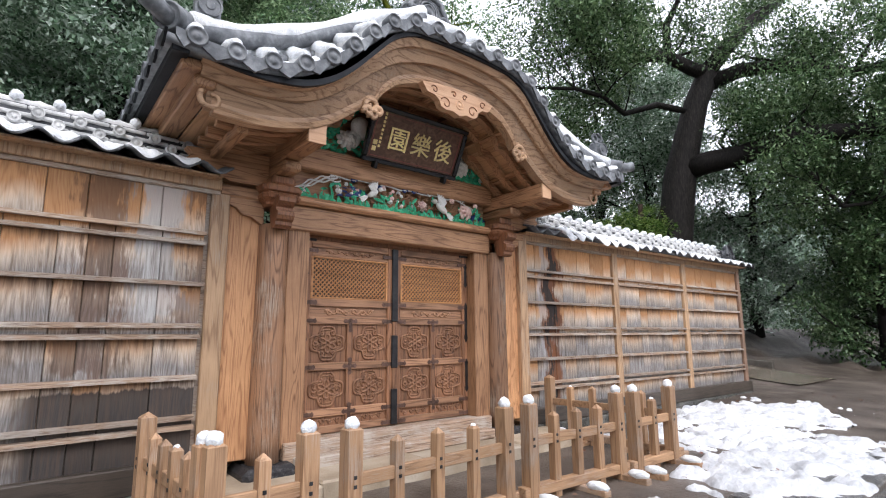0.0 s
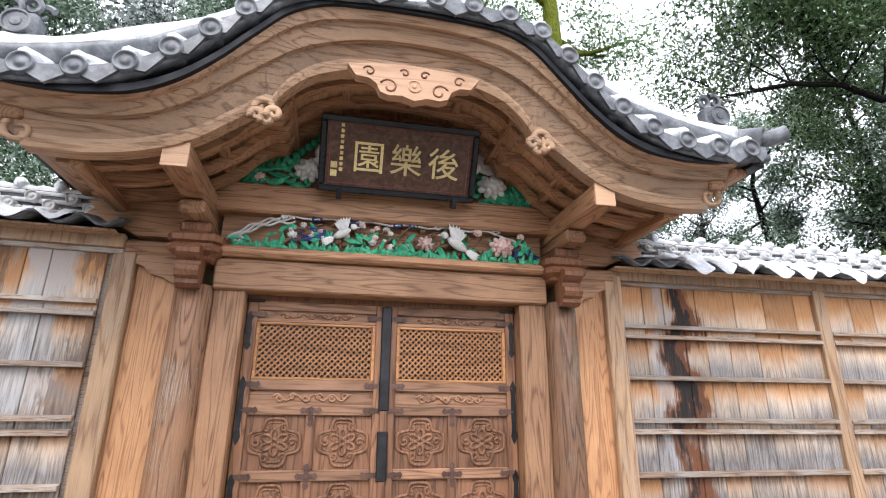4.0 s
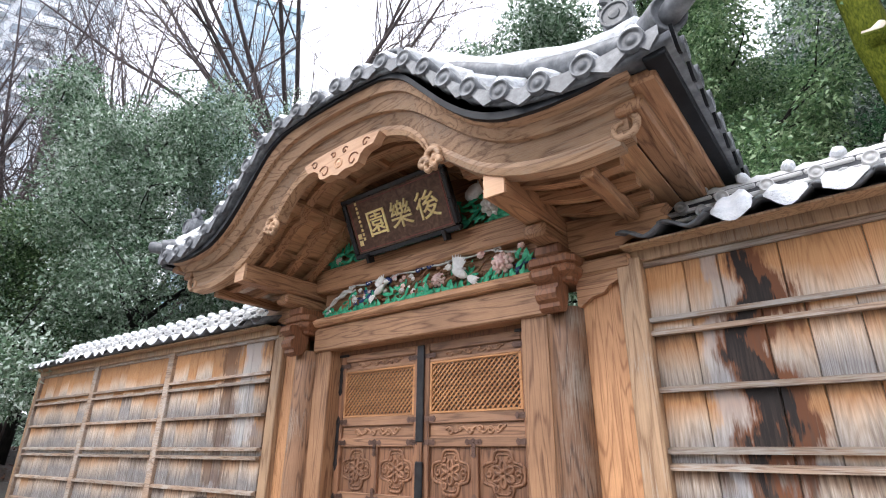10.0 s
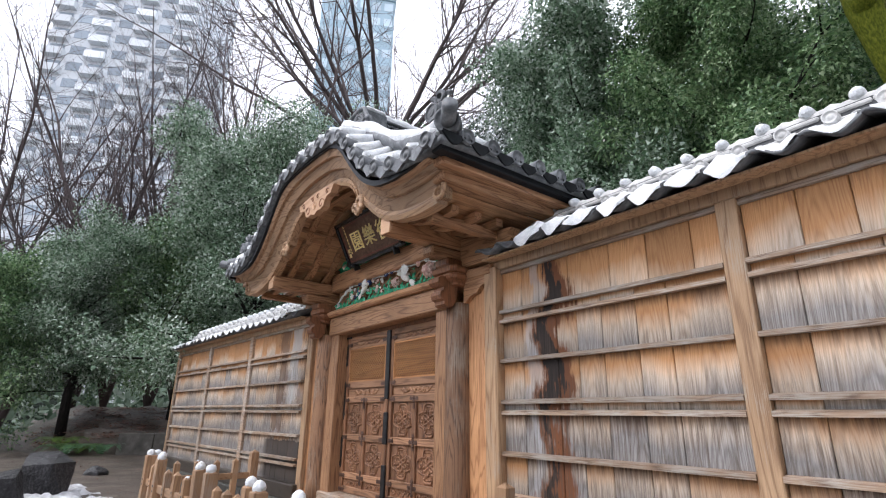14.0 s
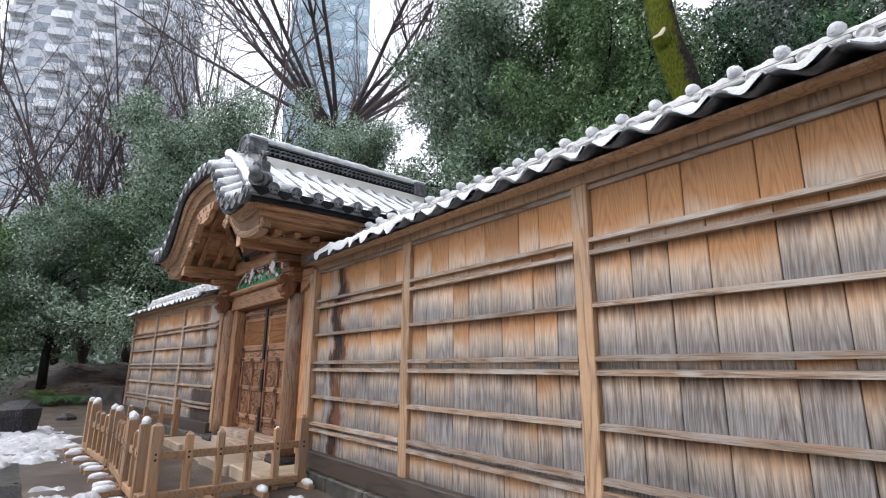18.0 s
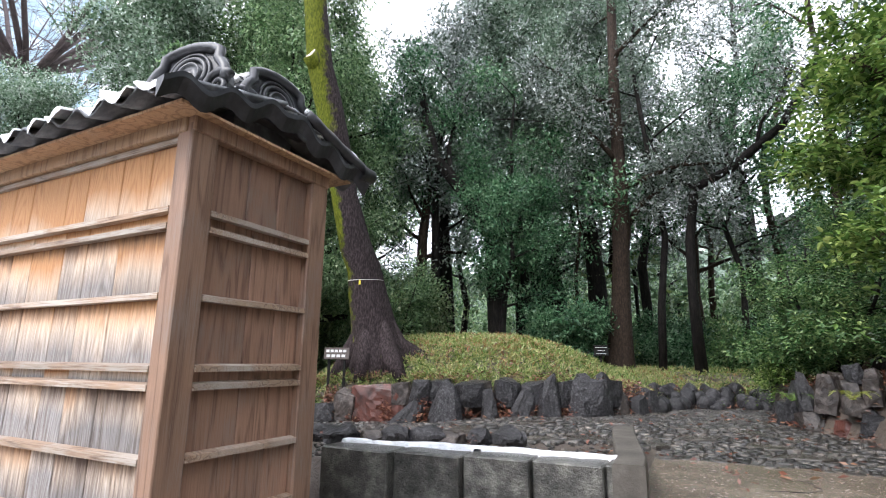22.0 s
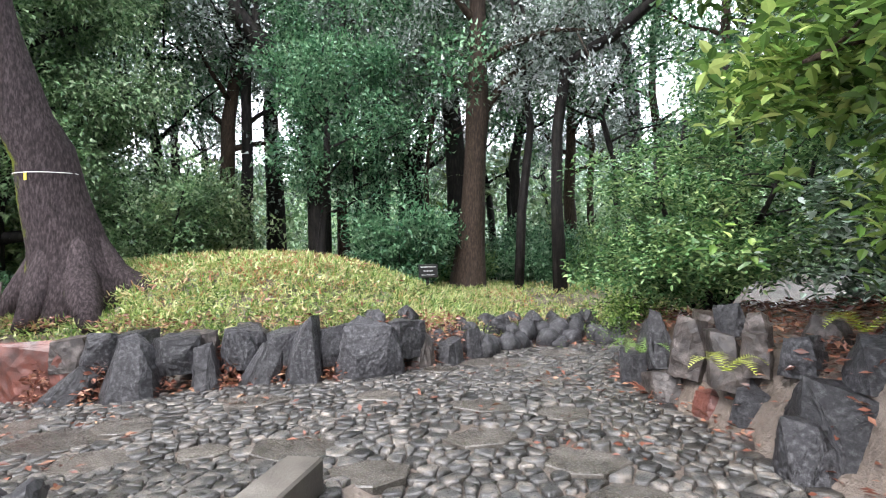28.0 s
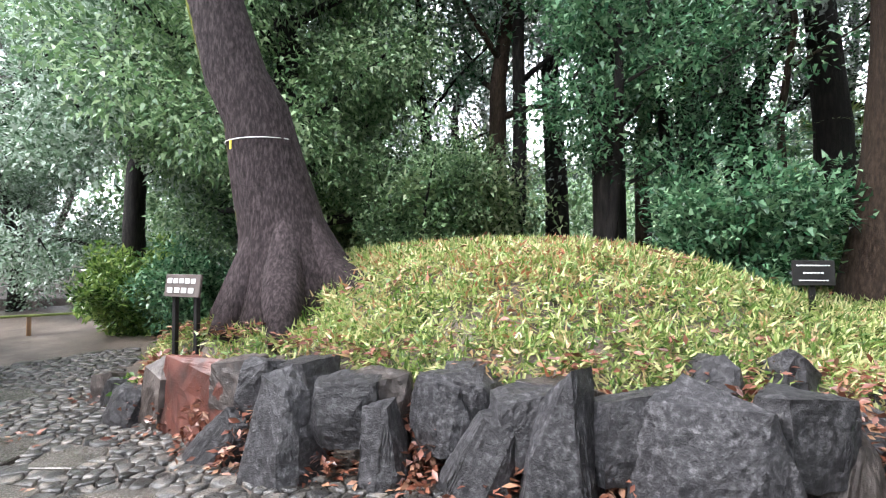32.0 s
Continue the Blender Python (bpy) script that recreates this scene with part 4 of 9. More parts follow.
        for q in range(48):
            for k in range(4):
                a, b = q * 4 + k, q * 4 + (k + 1) % 4
                fs.append((a, b, b + 4, a + 4))
        fs += [(3, 2, 1, 0), (192, 193, 194, 195)]
        put("verge_tile", mesh_of("verge_tile", vs, fs), TILE_SLATE, root, "dark wavy verge tiles")
        for sg, y_of in ((-1, lambda v: THICK + 0.33 - v * 0.73),):
            ps = [(length + 0.015, y_of(v), ez + 0.05 + rise * v * 0.9 + 0.02 * (1 - v) ** 3) for v in np.linspace(0, 1, 9)]
            tube("verge_roll", ps, [0.042 + 0.006 * (q % 2) for q in range(9)], TILE_SLATE, root, 9)
            tube("snow_cover", [(a - 0.01, b, c + 0.032) for a, b, c in ps[1:]], [0.02 + 0.022 * rng.rand() for _ in ps[1:]], SNOW, root, 7)
        for q in range(4):
            # snow lodged in the troughs of the verge, and stacked cover tiles behind it
            yc = 0.62 + 0.26 * q
            zc = ez + rise * 0.9 * (1 - abs(yc - THICK / 2) / (THICK / 2 + 0.36)) + 0.02
            put("snow_cover", rock_mesh("snow_cover", (0.06, 0.10, 0.05), 70 + q, 2, 0.2, 2, roundness=1.0), SNOW, root, "", pose(length - 0.04, yc, zc))
            part("cover_tile", box(length - 0.10, length + 0.02, yc - 0.10, yc + 0.12, zc + 0.005, zc + 0.03, 0.008), TILE, root)
        dv, df = disc_data(0.062, 0.16, 16)
        put("verge_disc", mesh_of("verge_disc", dv, df, True), TILE_SLATE, root, "", pose(length + 0.015, THICK + 0.40, ez + 0.05, 0, 0, 180))
    return root


def oni_tile(name, label, m, s=1.0, category="ridge-end tile", clay=None):
    """Ridge-end ornament: a bowed plate with a rim, two scrolls and a central boss. Faces -y."""
    root = thing(name, label, category)
    clay = clay or TILE
    root.matrix_basis = m
    vs, fs = [], []
    n = 18
    outline = []
    for i in range(n + 1):
        a = math.pi * i / n
        r = 0.22 * (1 + 0.18 * math.cos(2 * a) * 0.5) + (0.05 if 5 <= i <= 13 else 0.0)
        outline.append((math.cos(a) * r * 1.15, math.sin(a) * r * 1.05 + 0.02))
    outline = [(0.27, -0.06)] + outline + [(-0.27, -0.06)]
    for y in (0.0, 0.07):
        vs += [(a * s, y * s, b * s) for a, b in outline]
    k = len(outline)
    fs = [tuple(range(k)), tuple(range(2 * k - 1, k - 1, -1))] + [(i, i + k, (i + 1) % k + k, (i + 1) % k) for i in range(k)]
    put("plate", mesh_of("plate", vs, fs), clay, root)
    rim = [(a * 1.02 * s, -0.015 * s, b * 1.02 * s) for a, b in outline[1:-1]]
    tube("rim", rim, 0.032 * s, clay, root, 8)
    for sg in (-1, 1):
        sp = []
        for i in range(22):
            a = 0.6 + i * 0.42
            r = 0.105 * (1 - i / 26)
            sp.append((sg * (0.235 + math.cos(a) * r) * s, -0.02 * s, (-0.02 + math.sin(a) * r) * s))
        tube("scroll", sp, [0.026 * s * (1 - 0.6 * i / 22) for i in range(22)], clay, root, 7)
    for q, r in ((0.118, 0.016), (0.15, 0.010)):
        arc3 = [(math.cos(a) * q * s, -0.012 * s, (0.09 + math.sin(a) * q) * s) for a in np.linspace(-0.5, 3.64, 24)]
        tube("ring", arc3, r * s, clay, root, 6)
    tube("snow_cover", [(a * 1.0 * s, 0.03 * s, (b + 0.015) * s) for a, b in outline[7:14]], [0.012 * s, 0.022 * s, 0.026 * s, 0.024 * s, 0.026 * s, 0.02 * s, 0.012 * s], SNOW, root, 7)
    dv, df = disc_data(0.085 * s, 0.05 * s, 18)
    put("boss", mesh_of("boss", dv, df, True), clay, root, "", pose(0, -0.03 * s, 0.09 * s))
    return root


R_ORIGIN, R_ANG = (5.90, 5.475, 0), math.degrees(math.atan2(5.31 - 5.475, 13.33 - 5.9))
R_LEN = 7.44
R_POSTS = [0.0, 2.45, 4.89, 7.43]
wall_r = build_wall("wall_1", "weathered timber board wall beside the gate, dark water stain at its gate end", R_ORIGIN, R_ANG, R_LEN, R_POSTS, [1], 11)
roof_r = wall_roof("wall_roof", "snow-covered grey pantiles on the board wall", R_ORIGIN, R_ANG, R_LEN + 0.17, 21, True, bare=(0, 1))
L_ORIGIN = (-5.95, 4.94, 0)
L_ANG = math.degrees(math.atan2(5.39 - 4.94, 1.44 + 5.95))
L_LEN = 7.40
L_POSTS = [0.04, 2.5, 4.95, 7.36]
wall_l = build_wall("wall_2", "weathered timber board wall beside the gate, silvered with pale streaks", L_ORIGIN, L_ANG, L_LEN, L_POSTS, [-1], 12, {BOARD_MID: BOARD_GREY, BOARD_LOW: BOARD_GREYER})
roof_l = wall_roof("wall_roof", "snow-covered grey pantiles on the board wall", L_ORIGIN, L_ANG, L_LEN, 22, False, bare=(23,))
rot_r = pose(*R_ORIGIN, 0, 0, R_ANG)
oni_tile("ridge_end_tile", "dark grey scrolled ridge-end tile on the wall roof", rot_r @ pose(R_LEN - 0.16, 0.02, 3.24, -8, 0, 10), 1.05, clay=TILE_SLATE)
oni_tile("ridge_end_tile", "dark grey scrolled ridge-end tile on the wall roof", rot_r @ pose(R_LEN + 0.10, 0.52, 3.22, -6, 0, 86), 1.02, clay=TILE_SLATE)

# ---- the gate ----
CX = 3.67
GATE_AT = Vector((CX, 5.5, 0))
gate = thing("gate", "timber gate with curved gable, tiled roof under snow, weathered columns", "gate", GATE_AT)
FRONT = smooth_curve([(0, 4.74), (0.45, 4.73), (0.8, 4.69), (1.05, 4.57), (1.3, 4.33), (1.54, 4.09), (1.78, 3.90), (2.05, 3.77), (2.33, 3.72), (2.62, 3.71), (3.03, 3.76)])
SLOPE = smooth_curve([(0, 5.26), (0.5, 5.00), (1.0, 4.72), (1.5, 4.43), (2.0, 4.15), (2.5, 3.92), (3.03, 3.76)])
HAFU_TOP = smooth_curve([(0, 4.47), (0.5, 4.42), (0.9, 4.27), (1.22, 4.02), (1.5, 3.78), (1.8, 3.60), (2.2, 3.52), (2.75, 3.55)])
ARCH = smooth_curve([(0, 4.24), (0.3, 4.235), (0.6, 4.18), (0.85, 4.05), (1.0, 3.88), (1.08, 3.72)])
SWAG = smooth_curve([(1.08, 3.80), (1.25, 3.68), (1.55, 3.46), (1.85, 3.34), (2.2, 3.28), (2.75, 3.30)])


def lower(d):
    d = abs(d)
    return ARCH(d) if d < 1.08 else SWAG(d)


XS = np.linspace(-2.75, 2.75, 111)


def curved(name, tops, bots, y_front, y_back, material, half=2.75, n=111, label=""):
    xs = np.linspace(-half, half, n)
    vs, fs = ribbon([CX + x for x in xs], [tops(x) for x in xs], [bots(x) for x in xs], y_front, y_back)
    return put(name, mesh_of(name, vs, fs), material, gate, label)


# stone platform, step and post bases
for i, (x0, x1) in enumerate(((1.1, 2.3), (2.31, 3.62), (3.63, 5.0), (5.01, 6.2))):
    part("platform_slab", box(x0, x1, 4.62 + 0.06 * (i % 2), 7.6, -0.3, 0.10 + 0.015 * (i % 2), 0.02), SLAB, gate)
part("threshold", box(2.2, 5.14, 5.34, 5.72, 0.10, 0.36, 0.012), W_RAIL, gate, "greyed timber threshold")
part("threshold", box(2.3, 5.04, 5.18, 5.36, 0.10, 0.22, 0.012), W_RAIL, gate)
for sx in (-1, 1):
    x = CX + sx * 1.655
    part("post_base", box(x - 0.27, x + 0.27, 5.15, 5.70, 0.05, 0.20, 0.05), ROCK, gate, "dark stone plinth")
    # round column with a slight swell
    zs = np.linspace(0.18, 2.62, 9)
    tube("column", [(x, 5.43, z) for z in zs], [0.165 - 0.012 * (z / 2.6) for z in zs], W_COL, gate, 24, "round weathered timber column", 0.012, 3)
    # door jamb
    j0, j1 = sorted((CX + sx * 1.24, CX + sx * 1.50))
    part("jamb", box(j0, j1, 5.40, 5.66, 0.30, 2.62, 0.012), W_Z, gate)
    # side panel and its post
    p0, p1 = sorted((CX + sx * 1.78, CX + sx * 2.13))
    part("side_panel", box(p0, p1, 5.44, 5.52, 0.25, 2.93, 0.006), W_PANEL, gate, "orange flame-grained side board")
    p0, p1 = sorted((CX + sx * 2.13, CX + sx * 2.31))
    part("side_post", box(p0, p1, 5.37, 5.60, 0.20, 2.93, 0.01), W_POST, gate)
    # rear column, seen only through gaps
    tube("column", [(x, 7.5, z) for z in (0.1, 2.6)], 0.15, W_COL, gate, 16)
    part("back_wall", box(*sorted((CX + sx * 1.7, CX + sx * 1.8)), 5.6, 7.5, 0.1, 3.4), W_X, gate)
    # lintel nose between column and wall, with scrolled underside
    n0, n1 = sorted((CX + sx * 1.78, CX + sx * 2.24))
    part("lintel_nose", box(n0, n1, 5.36, 5.50, 2.86, 2.985, 0.02), W_X, gate)
    pts = [(0, 2.86), (0.40, 2.86), (0.36, 2.79), (0.28, 2.76), (0.22, 2.70), (0.12, 2.68), (0.0, 2.60)]
    vs = [(x + sx * (0.13 + a), yy, b) for yy in (5.38, 5.46) for a, b in pts]
    k = len(pts)
    fs = [tuple(range(k)), tuple(range(2 * k - 1, k - 1, -1))] + [(i, i + k, (i + 1) % k + k, (i + 1) % k) for i in range(k)]
    put("scroll_bracket", mesh_of("scroll_bracket", vs, fs), W_X, gate)
    # capital: stepped block and the elephant-nose bracket in front of the column
    prof = [(0.13, 2.80), (0.15, 2.815), (0.155, 2.84), (0.175, 2.855), (0.20, 2.875), (0.21, 2.905), (0.20, 2.93), (0.185, 2.94), (0.21, 2.955), (0.215, 3.0), (0.205, 3.02)]
    vs, fs = [], []
    for q, zz in prof:
        e = q * 0.22
        vs += [(x + a, 5.40 + b * 1.15, zz) for a, b in ((-q + e, -q), (q - e, -q), (q, -q + e), (q, q - e), (q - e, q), (-q + e, q), (-q, q - e), (-q, -q + e))]
    for m in range(len(prof) - 1):
        fs += [(m * 8 + k, m * 8 + (k + 1) % 8, (m + 1) * 8 + (k + 1) % 8, (m + 1) * 8 + k) for k in range(8)]
    fs += [tuple(range(8))[::-1], tuple((len(prof) - 1) * 8 + k for k in range(8))]
    put("capital", mesh_of("capital", vs, fs), W_DARK, gate, "dark moulded bearing block")
    sec = [(5.16, 2.90), (5.08, 2.89), (5.05, 2.86), (5.05, 2.82), (5.09, 2.79), (5.13, 2.77), (5.13, 2.74), (5.09, 2.72), (5.08, 2.68), (5.10, 2.64), (5.14, 2.62), (5.14, 2.585), (5.18, 2.56), (5.24, 2.56), (5.29, 2.60), (5.32, 2.68), (5.36, 2.90)]
    vs = [(x + a * (1.0 if 0 < j < 14 else 0.9), yy, zz) for a in (-0.09, 0.09) for j, (yy, zz) in enumerate(sec)]
    k = len(sec)
    fs = [tuple(range(k)), tuple(range(2 * k - 1, k - 1, -1))] + [(i, i + k, (i + 1) % k + k, (i + 1) % k) for i in range(k)]
    put("nose_bracket", mesh_of("nose_bracket", vs, fs), W_DARK, gate, "dark carved bracket")
    # block and bolster carrying the purlin
    part("bolster", box(x - 0.12, x + 0.12, 5.15, 5.65, 3.02, 3.12, 0.02), W_DARK, gate)
    part("bolster", box(x - 0.10, x + 0.10, 4.95, 5.7, 3.12, 3.24, 0.025), W_Y, gate)
    # cloud-shaped arm reaching outwards under the eave
    arm = [(0.10, 3.02), (0.5, 3.02), (0.62, 3.08), (0.80, 3.10), (0.92, 3.18), (0.86, 3.24), (0.92, 3.30), (0.10, 3.36)]
    vs = [(x + sx * a, yy, zz) for yy in (5.36, 5.50) for a, zz in arm]
    k = len(arm)
    fs = [tuple(range(k)), tuple(range(2 * k - 1, k - 1, -1))] + [(i, i + k, (i + 1) % k + k, (i + 1) % k) for i in range(k)]
    put("carved_arm", mesh_of("carved_arm", vs, fs), W_X, gate)
    # purlin with its pale sawn end
    part("purlin", box(x - 0.09, x + 0.09, 4.405, 8.6, 3.25, 3.45, 0.012), W_Y, gate)
    part("purlin_end", box(x - 0.088, x + 0.088, 4.39, 4.405, 3.252, 3.448), W_PALE, gate, "pale sawn beam end")
    # outer wall plate
    part("purlin", box(*sorted((CX + sx * 2.26, CX + sx * 2.36)), 4.5, 8.6, 3.22, 3.32, 0.01), W_Y, gate)

part("lintel", box(CX - 1.51, CX + 1.51, 5.36, 5.66, 2.60, 2.88, 0.015), W_X, gate)
part("lintel_cap", box(CX - 1.56, CX + 1.56, 5.28, 5.66, 2.882, 2.975, 0.03), W_X, gate)
part("tie_beam", box(CX - 1.60, CX + 1.60, 5.37, 5.60, 3.32, 3.60, 0.02), W_X, gate)
part("transom_back", box(CX - 1.52, CX + 1.52, 5.50, 5.56, 2.975, 3.33), W_X, gate)
curved("gable_back", lambda d: lower(d * 0.97) + 0.06, lambda d: 3.58, 5.52, 5.60, W_X, 1.62, 61)
part("door_head", box(CX - 1.24, CX + 1.24, 5.55, 5.66, 2.55, 2.62, 0.01), W_DARK, gate)

# ---- curved gable: fascia, bargeboard, mouldings ----
curved("verge_board", lambda d: FRONT(d * 1.09) - 0.07, lambda d: FRONT(d * 1.09) - 0.13, 4.10, 4.6, TILE_DARK, 2.78, label="black tarred verge board")
curved("fascia", lambda d: FRONT(d * 1.08) - 0.13, lambda d: (FRONT(d * 1.08) - 0.13 + HAFU_TOP(d)) / 2 + 0.02, (4.13, 4.17), 4.5, W_HAFU, 2.76)
curved("fascia", lambda d: (FRONT(d * 1.08) - 0.13 + HAFU_TOP(d)) / 2 + 0.02, lambda d: HAFU_TOP(d) - 0.01, (4.21, 4.27), 4.5, W_HAFU, 2.74)
curved("bargeboard", lambda d: HAFU_TOP(d), lambda d: lower(d) + 0.045, (4.31, 4.40), 4.50, W_HAFU, 2.66, label="massive curved bargeboard")
curved("bargeboard_rim", lambda d: lower(d) + 0.10, lambda d: lower(d) + 0.05, 4.365, 4.49, W_HAFU, 2.62)
curved("bargeboard_rim", lambda d: lower(d) + 0.05, lambda d: lower(d) - 0.0, (4.345, 4.37), 4.49, W_HAFU, 2.60)
for sx in (-1, 1):
    # leaf scrolls at the ends of the arch and of the bargeboard
    for (cx, cz, r, y) in ((1.09, 3.77, 0.085, 4.36), (1.02, 3.72, 0.055, 4.35), (1.14, 3.70, 0.05, 4.35), (1.07, 3.67, 0.045, 4.36)):
        sp = []
        for i in range(16):
            a = -0.5 + i * 0.5
            q = r * (1 - i / 20)
            sp.append((CX + sx * (cx + math.cos(a) * q), y, cz + math.sin(a) * q))
        tube("scroll", sp, [0.036 * (1 - 0.5 * i / 16) for i in range(16)], W_HAFU, gate, 7)
    sp = []
    for i in range(18):
        a = 1.9 - i * 0.42
        q = 0.12 * (1 - i / 22)
        sp.append((CX + sx * (2.62 + math.cos(a) * q), 4.36, 3.40 + math.sin(a) * q))
    tube("scroll", sp, [0.03 * (1 - 0.5 * i / 18) for i in range(18)], W_HAFU, gate, 7)
    # side of the gable roof: sloping soffit boards and eave beam
    x0, x1 = sorted((CX + sx * 2.60, CX + sx * 2.78))
    part("eave_beam", box(x0, x1, 4.30, 8.7, 3.46, 3.58, 0.015), W_Y, gate)
    x0, x1 = sorted((CX + sx * 2.74, CX + sx * 2.90))
    part("eave_beam", box(x0, x1, 4.20, 8.8, 3.55, 3.63, 0.015), W_Y, gate)
    x0, x1 = sorted((CX + sx * 2.86, CX + sx * 2.99))
    part("eave_edge", box(x0, x1, 4.10, 8.9, 3.60, 3.68, 0.008), TILE_DARK, gate, "black eave board")

# pendant under the crown of the arch
pend = [(-0.53, 4.20), (-0.46, 4.10), (-0.36, 4.09), (-0.30, 4.05), (-0.27, 3.98), (-0.20, 3.955), (-0.10, 3.965), (0, 3.93), (0.10, 3.965), (0.20, 3.955), (0.27, 3.98), (0.30, 4.05), (0.36, 4.09), (0.46, 4.10), (0.53, 4.20), (0.3, 4.235), (0, 4.25), (-0.3, 4.235)]
vs = [(CX + 0.02 + a, yy, b) for yy in (4.27, 4.36) for a, b in pend]
k = len(pend)
fs = [tuple(range(k)), tuple(range(2 * k - 1, k - 1, -1))] + [(i, i + k, (i + 1) % k + k, (i + 1) % k) for i in range(k)]
pendant = put("pendant", mesh_of("pendant", vs, fs), W_PALE, gate, "pale carved gable pendant")
for sx in (-1, 1):
    for cx, cz, r in ((0.20, 4.03, 0.075), (0.36, 4.15, 0.05), (0.08, 4.17, 0.04)):
        sp = [(CX + 0.02 + sx * (cx + math.cos(0.4 + i * 0.45) * r * (1 - i / 18)), 4.268, cz + math.sin(0.4 + i * 0.45) * r * (1 - i / 18)) for i in range(14)]
        tube("incised_scroll", sp, 0.008, W_DARK, pendant, 5)
dv, df = disc_data(0.055, 0.02, 18)
put("crest", mesh_of("crest", dv, df, True), W_PALE, pendant, "", pose(CX + 0.02, 4.262, 4.06))

# curved ribs and ceiling boards under the gable
for y in (4.62, 4.92, 5.22):
    curved("rib", lambda d: lower(d * 0.985) + 0.12 if abs(d) < 1.0 else SWAG(max(abs(d), 1.08)) + (0.15 if abs(d) < 1.3 else 0.10), lambda d: (lower(d * 0.985) + 0.035) if abs(d) < 1.0 else SWAG(max(abs(d), 1.08)) + (0.06 if abs(d) < 1.3 else 0.02), y, y + 0.09, W_X, 2.5, 81)
for i in range(14):
    # ceiling boards run front to back, lapped a little along the curve
    a = -2.6 + 5.2 * i / 14
    b = a + 5.2 / 14
    xs = np.linspace(a, b, 5)
    up = [max(lower(x * 0.985), 3.3) + 0.13 if abs(x) < 1.0 else SWAG(max(abs(x), 1.08)) + 0.15 for x in xs]
    vs, fs = ribbon([CX + x for x in xs], [u + 0.02 for u in up], [u + 0.002 * (i % 2) for u in up], 4.48, 7.4)
    put("ceiling_board", mesh_of("ceiling_board", vs, fs), W_CEIL, gate)
for dx in (-1.45, -0.95, -0.5, 0, 0.5, 0.95, 1.45):
    z = (lower(dx) if abs(dx) < 1 else SWAG(max(abs(dx), 1.08))) + 0.075
    part("batten", box(CX + dx - 0.04, CX + dx + 0.04, 4.5, 5.55, z, z + 0.06), W_Y, gate)
curved("gable_shadow_wall", lambda d: SLOPE(d * 1.05) - 0.08, lambda d: max(lower(d * 0.97), 3.3) + 0.12, 5.9, 6.0, W_X, 2.5, 61)

# ---- tiled roof with snow ----
ROOF_Y0, ROOF_Y1 = 4.78, 9.0


def roof_z(d, y):
    """Upper face of the tiling: main slope, dropping to the curved verge in front."""
    t = min(max((y - 4.05) / (ROOF_Y0 - 4.05), 0), 1)
    t = t * t * (3 - 2 * t) * 0.7 + 0.3 * t
    s, f = SLOPE(d), FRONT(d)
    return f + (s - f) * t


def sheet(name, d0, d1, nd, ys, extra, material, label="", thick=0.05):
    vs, fs = [], []
    ds = np.linspace(d0, d1, nd)
    for d in ds:
        for y in ys:
            vs.append((CX + d, y, roof_z(d, y) + extra(d, y)))
    for d in ds:
        for y in ys:
            vs.append((CX + d, y, roof_z(d, y) + extra(d, y) - thick))
    n, m = len(ys), nd * len(ys)
    for i in range(nd - 1):
        for j in range(n - 1):
            a = i * n + j
            fs.append((a, a + n, a + n + 1, a + 1))
            fs.append((m + a, m + a + 1, m + a + n + 1, m + a + n))
        a, b = i * n, i * n + n - 1
        fs.append((a, m + a, m + a + n, a + n))
        fs.append((b, b + n, m + b + n, m + b))
    for j in range(n - 1):
        fs.append((j, j + 1, m + j + 1, m + j))
        a = (nd - 1) * n + j
        fs.append((a, m + a, m + a + 1, a + 1))
    return put(name, mesh_of(name, vs, fs, True), material, gate, label)


roof_ys = list(np.linspace(4.07, 4.78, 9)) + list(np.linspace(4.95, 9.0, 25))
for sx in (-1, 1):
    sheet("roof_bed", 0.0, sx * 3.03, 31, roof_ys, lambda d, y: -0.05, TILE, thick=0.06)

    def snow_depth(d, y):
        roll = 0.028 * math.cos(2 * math.pi * (y - 4.05) / 0.315)
        n2 = noise.noise((d * 3, y * 3, 1.7))
        return 0.035 + roll + 0.022 * n2
    ys2 = list(np.arange(4.86, 8.95, 0.04))
    sheet("snow_cover", sx * 0.10, sx * (2.93), 40, ys2, snow_depth, SNOW, "snow lying over the tile rows", 0.05)
    # rows of round tiles with discs along the side eave
    dv, df = disc_data(0.078, 0.16, 18)
    side_disc = mesh_of("tile_disc", dv, df, True)
    side_disc.materials.append(TILE)
    for i, y in enumerate(np.arange(4.36, 8.9, 0.315)):
        put("tile_disc", side_disc, None, gate, "", pose(CX + sx * 3.06, y, 3.78, 0, 0, 90 * sx))
        ds = np.linspace(0.2, 3.0, 12)
        tube("roll_tile", [(CX + sx * d, y, roof_z(d, y) + 0.0) for d in ds], 0.062, TILE, gate, 8)
    for i, y in enumerate(np.arange(4.36 - 0.157, 8.9, 0.315)):
        # hanging lip of the flat tiles
        k = 7
        vs = []
        for q in range(k):
            u = q / (k - 1) - 0.5
            z = 3.735 - 0.075 * math.cos(math.pi * u) - 0.012 * math.cos(2 * math.pi * u)
            vs += [(CX + sx * 3.05, y + u * 0.26, 3.76), (CX + sx * 3.05, y + u * 0.26, z), (CX + sx * 3.03, y + u * 0.26, z)]
        fs = []
        for q in range(k - 1):
            a = q * 3
            fs += [(a, a + 1, a + 4, a + 3), (a + 1, a + 2, a + 5, a + 4)]
        put("eave_tile", mesh_of("eave_tile", vs, fs), TILE_DARK, gate)

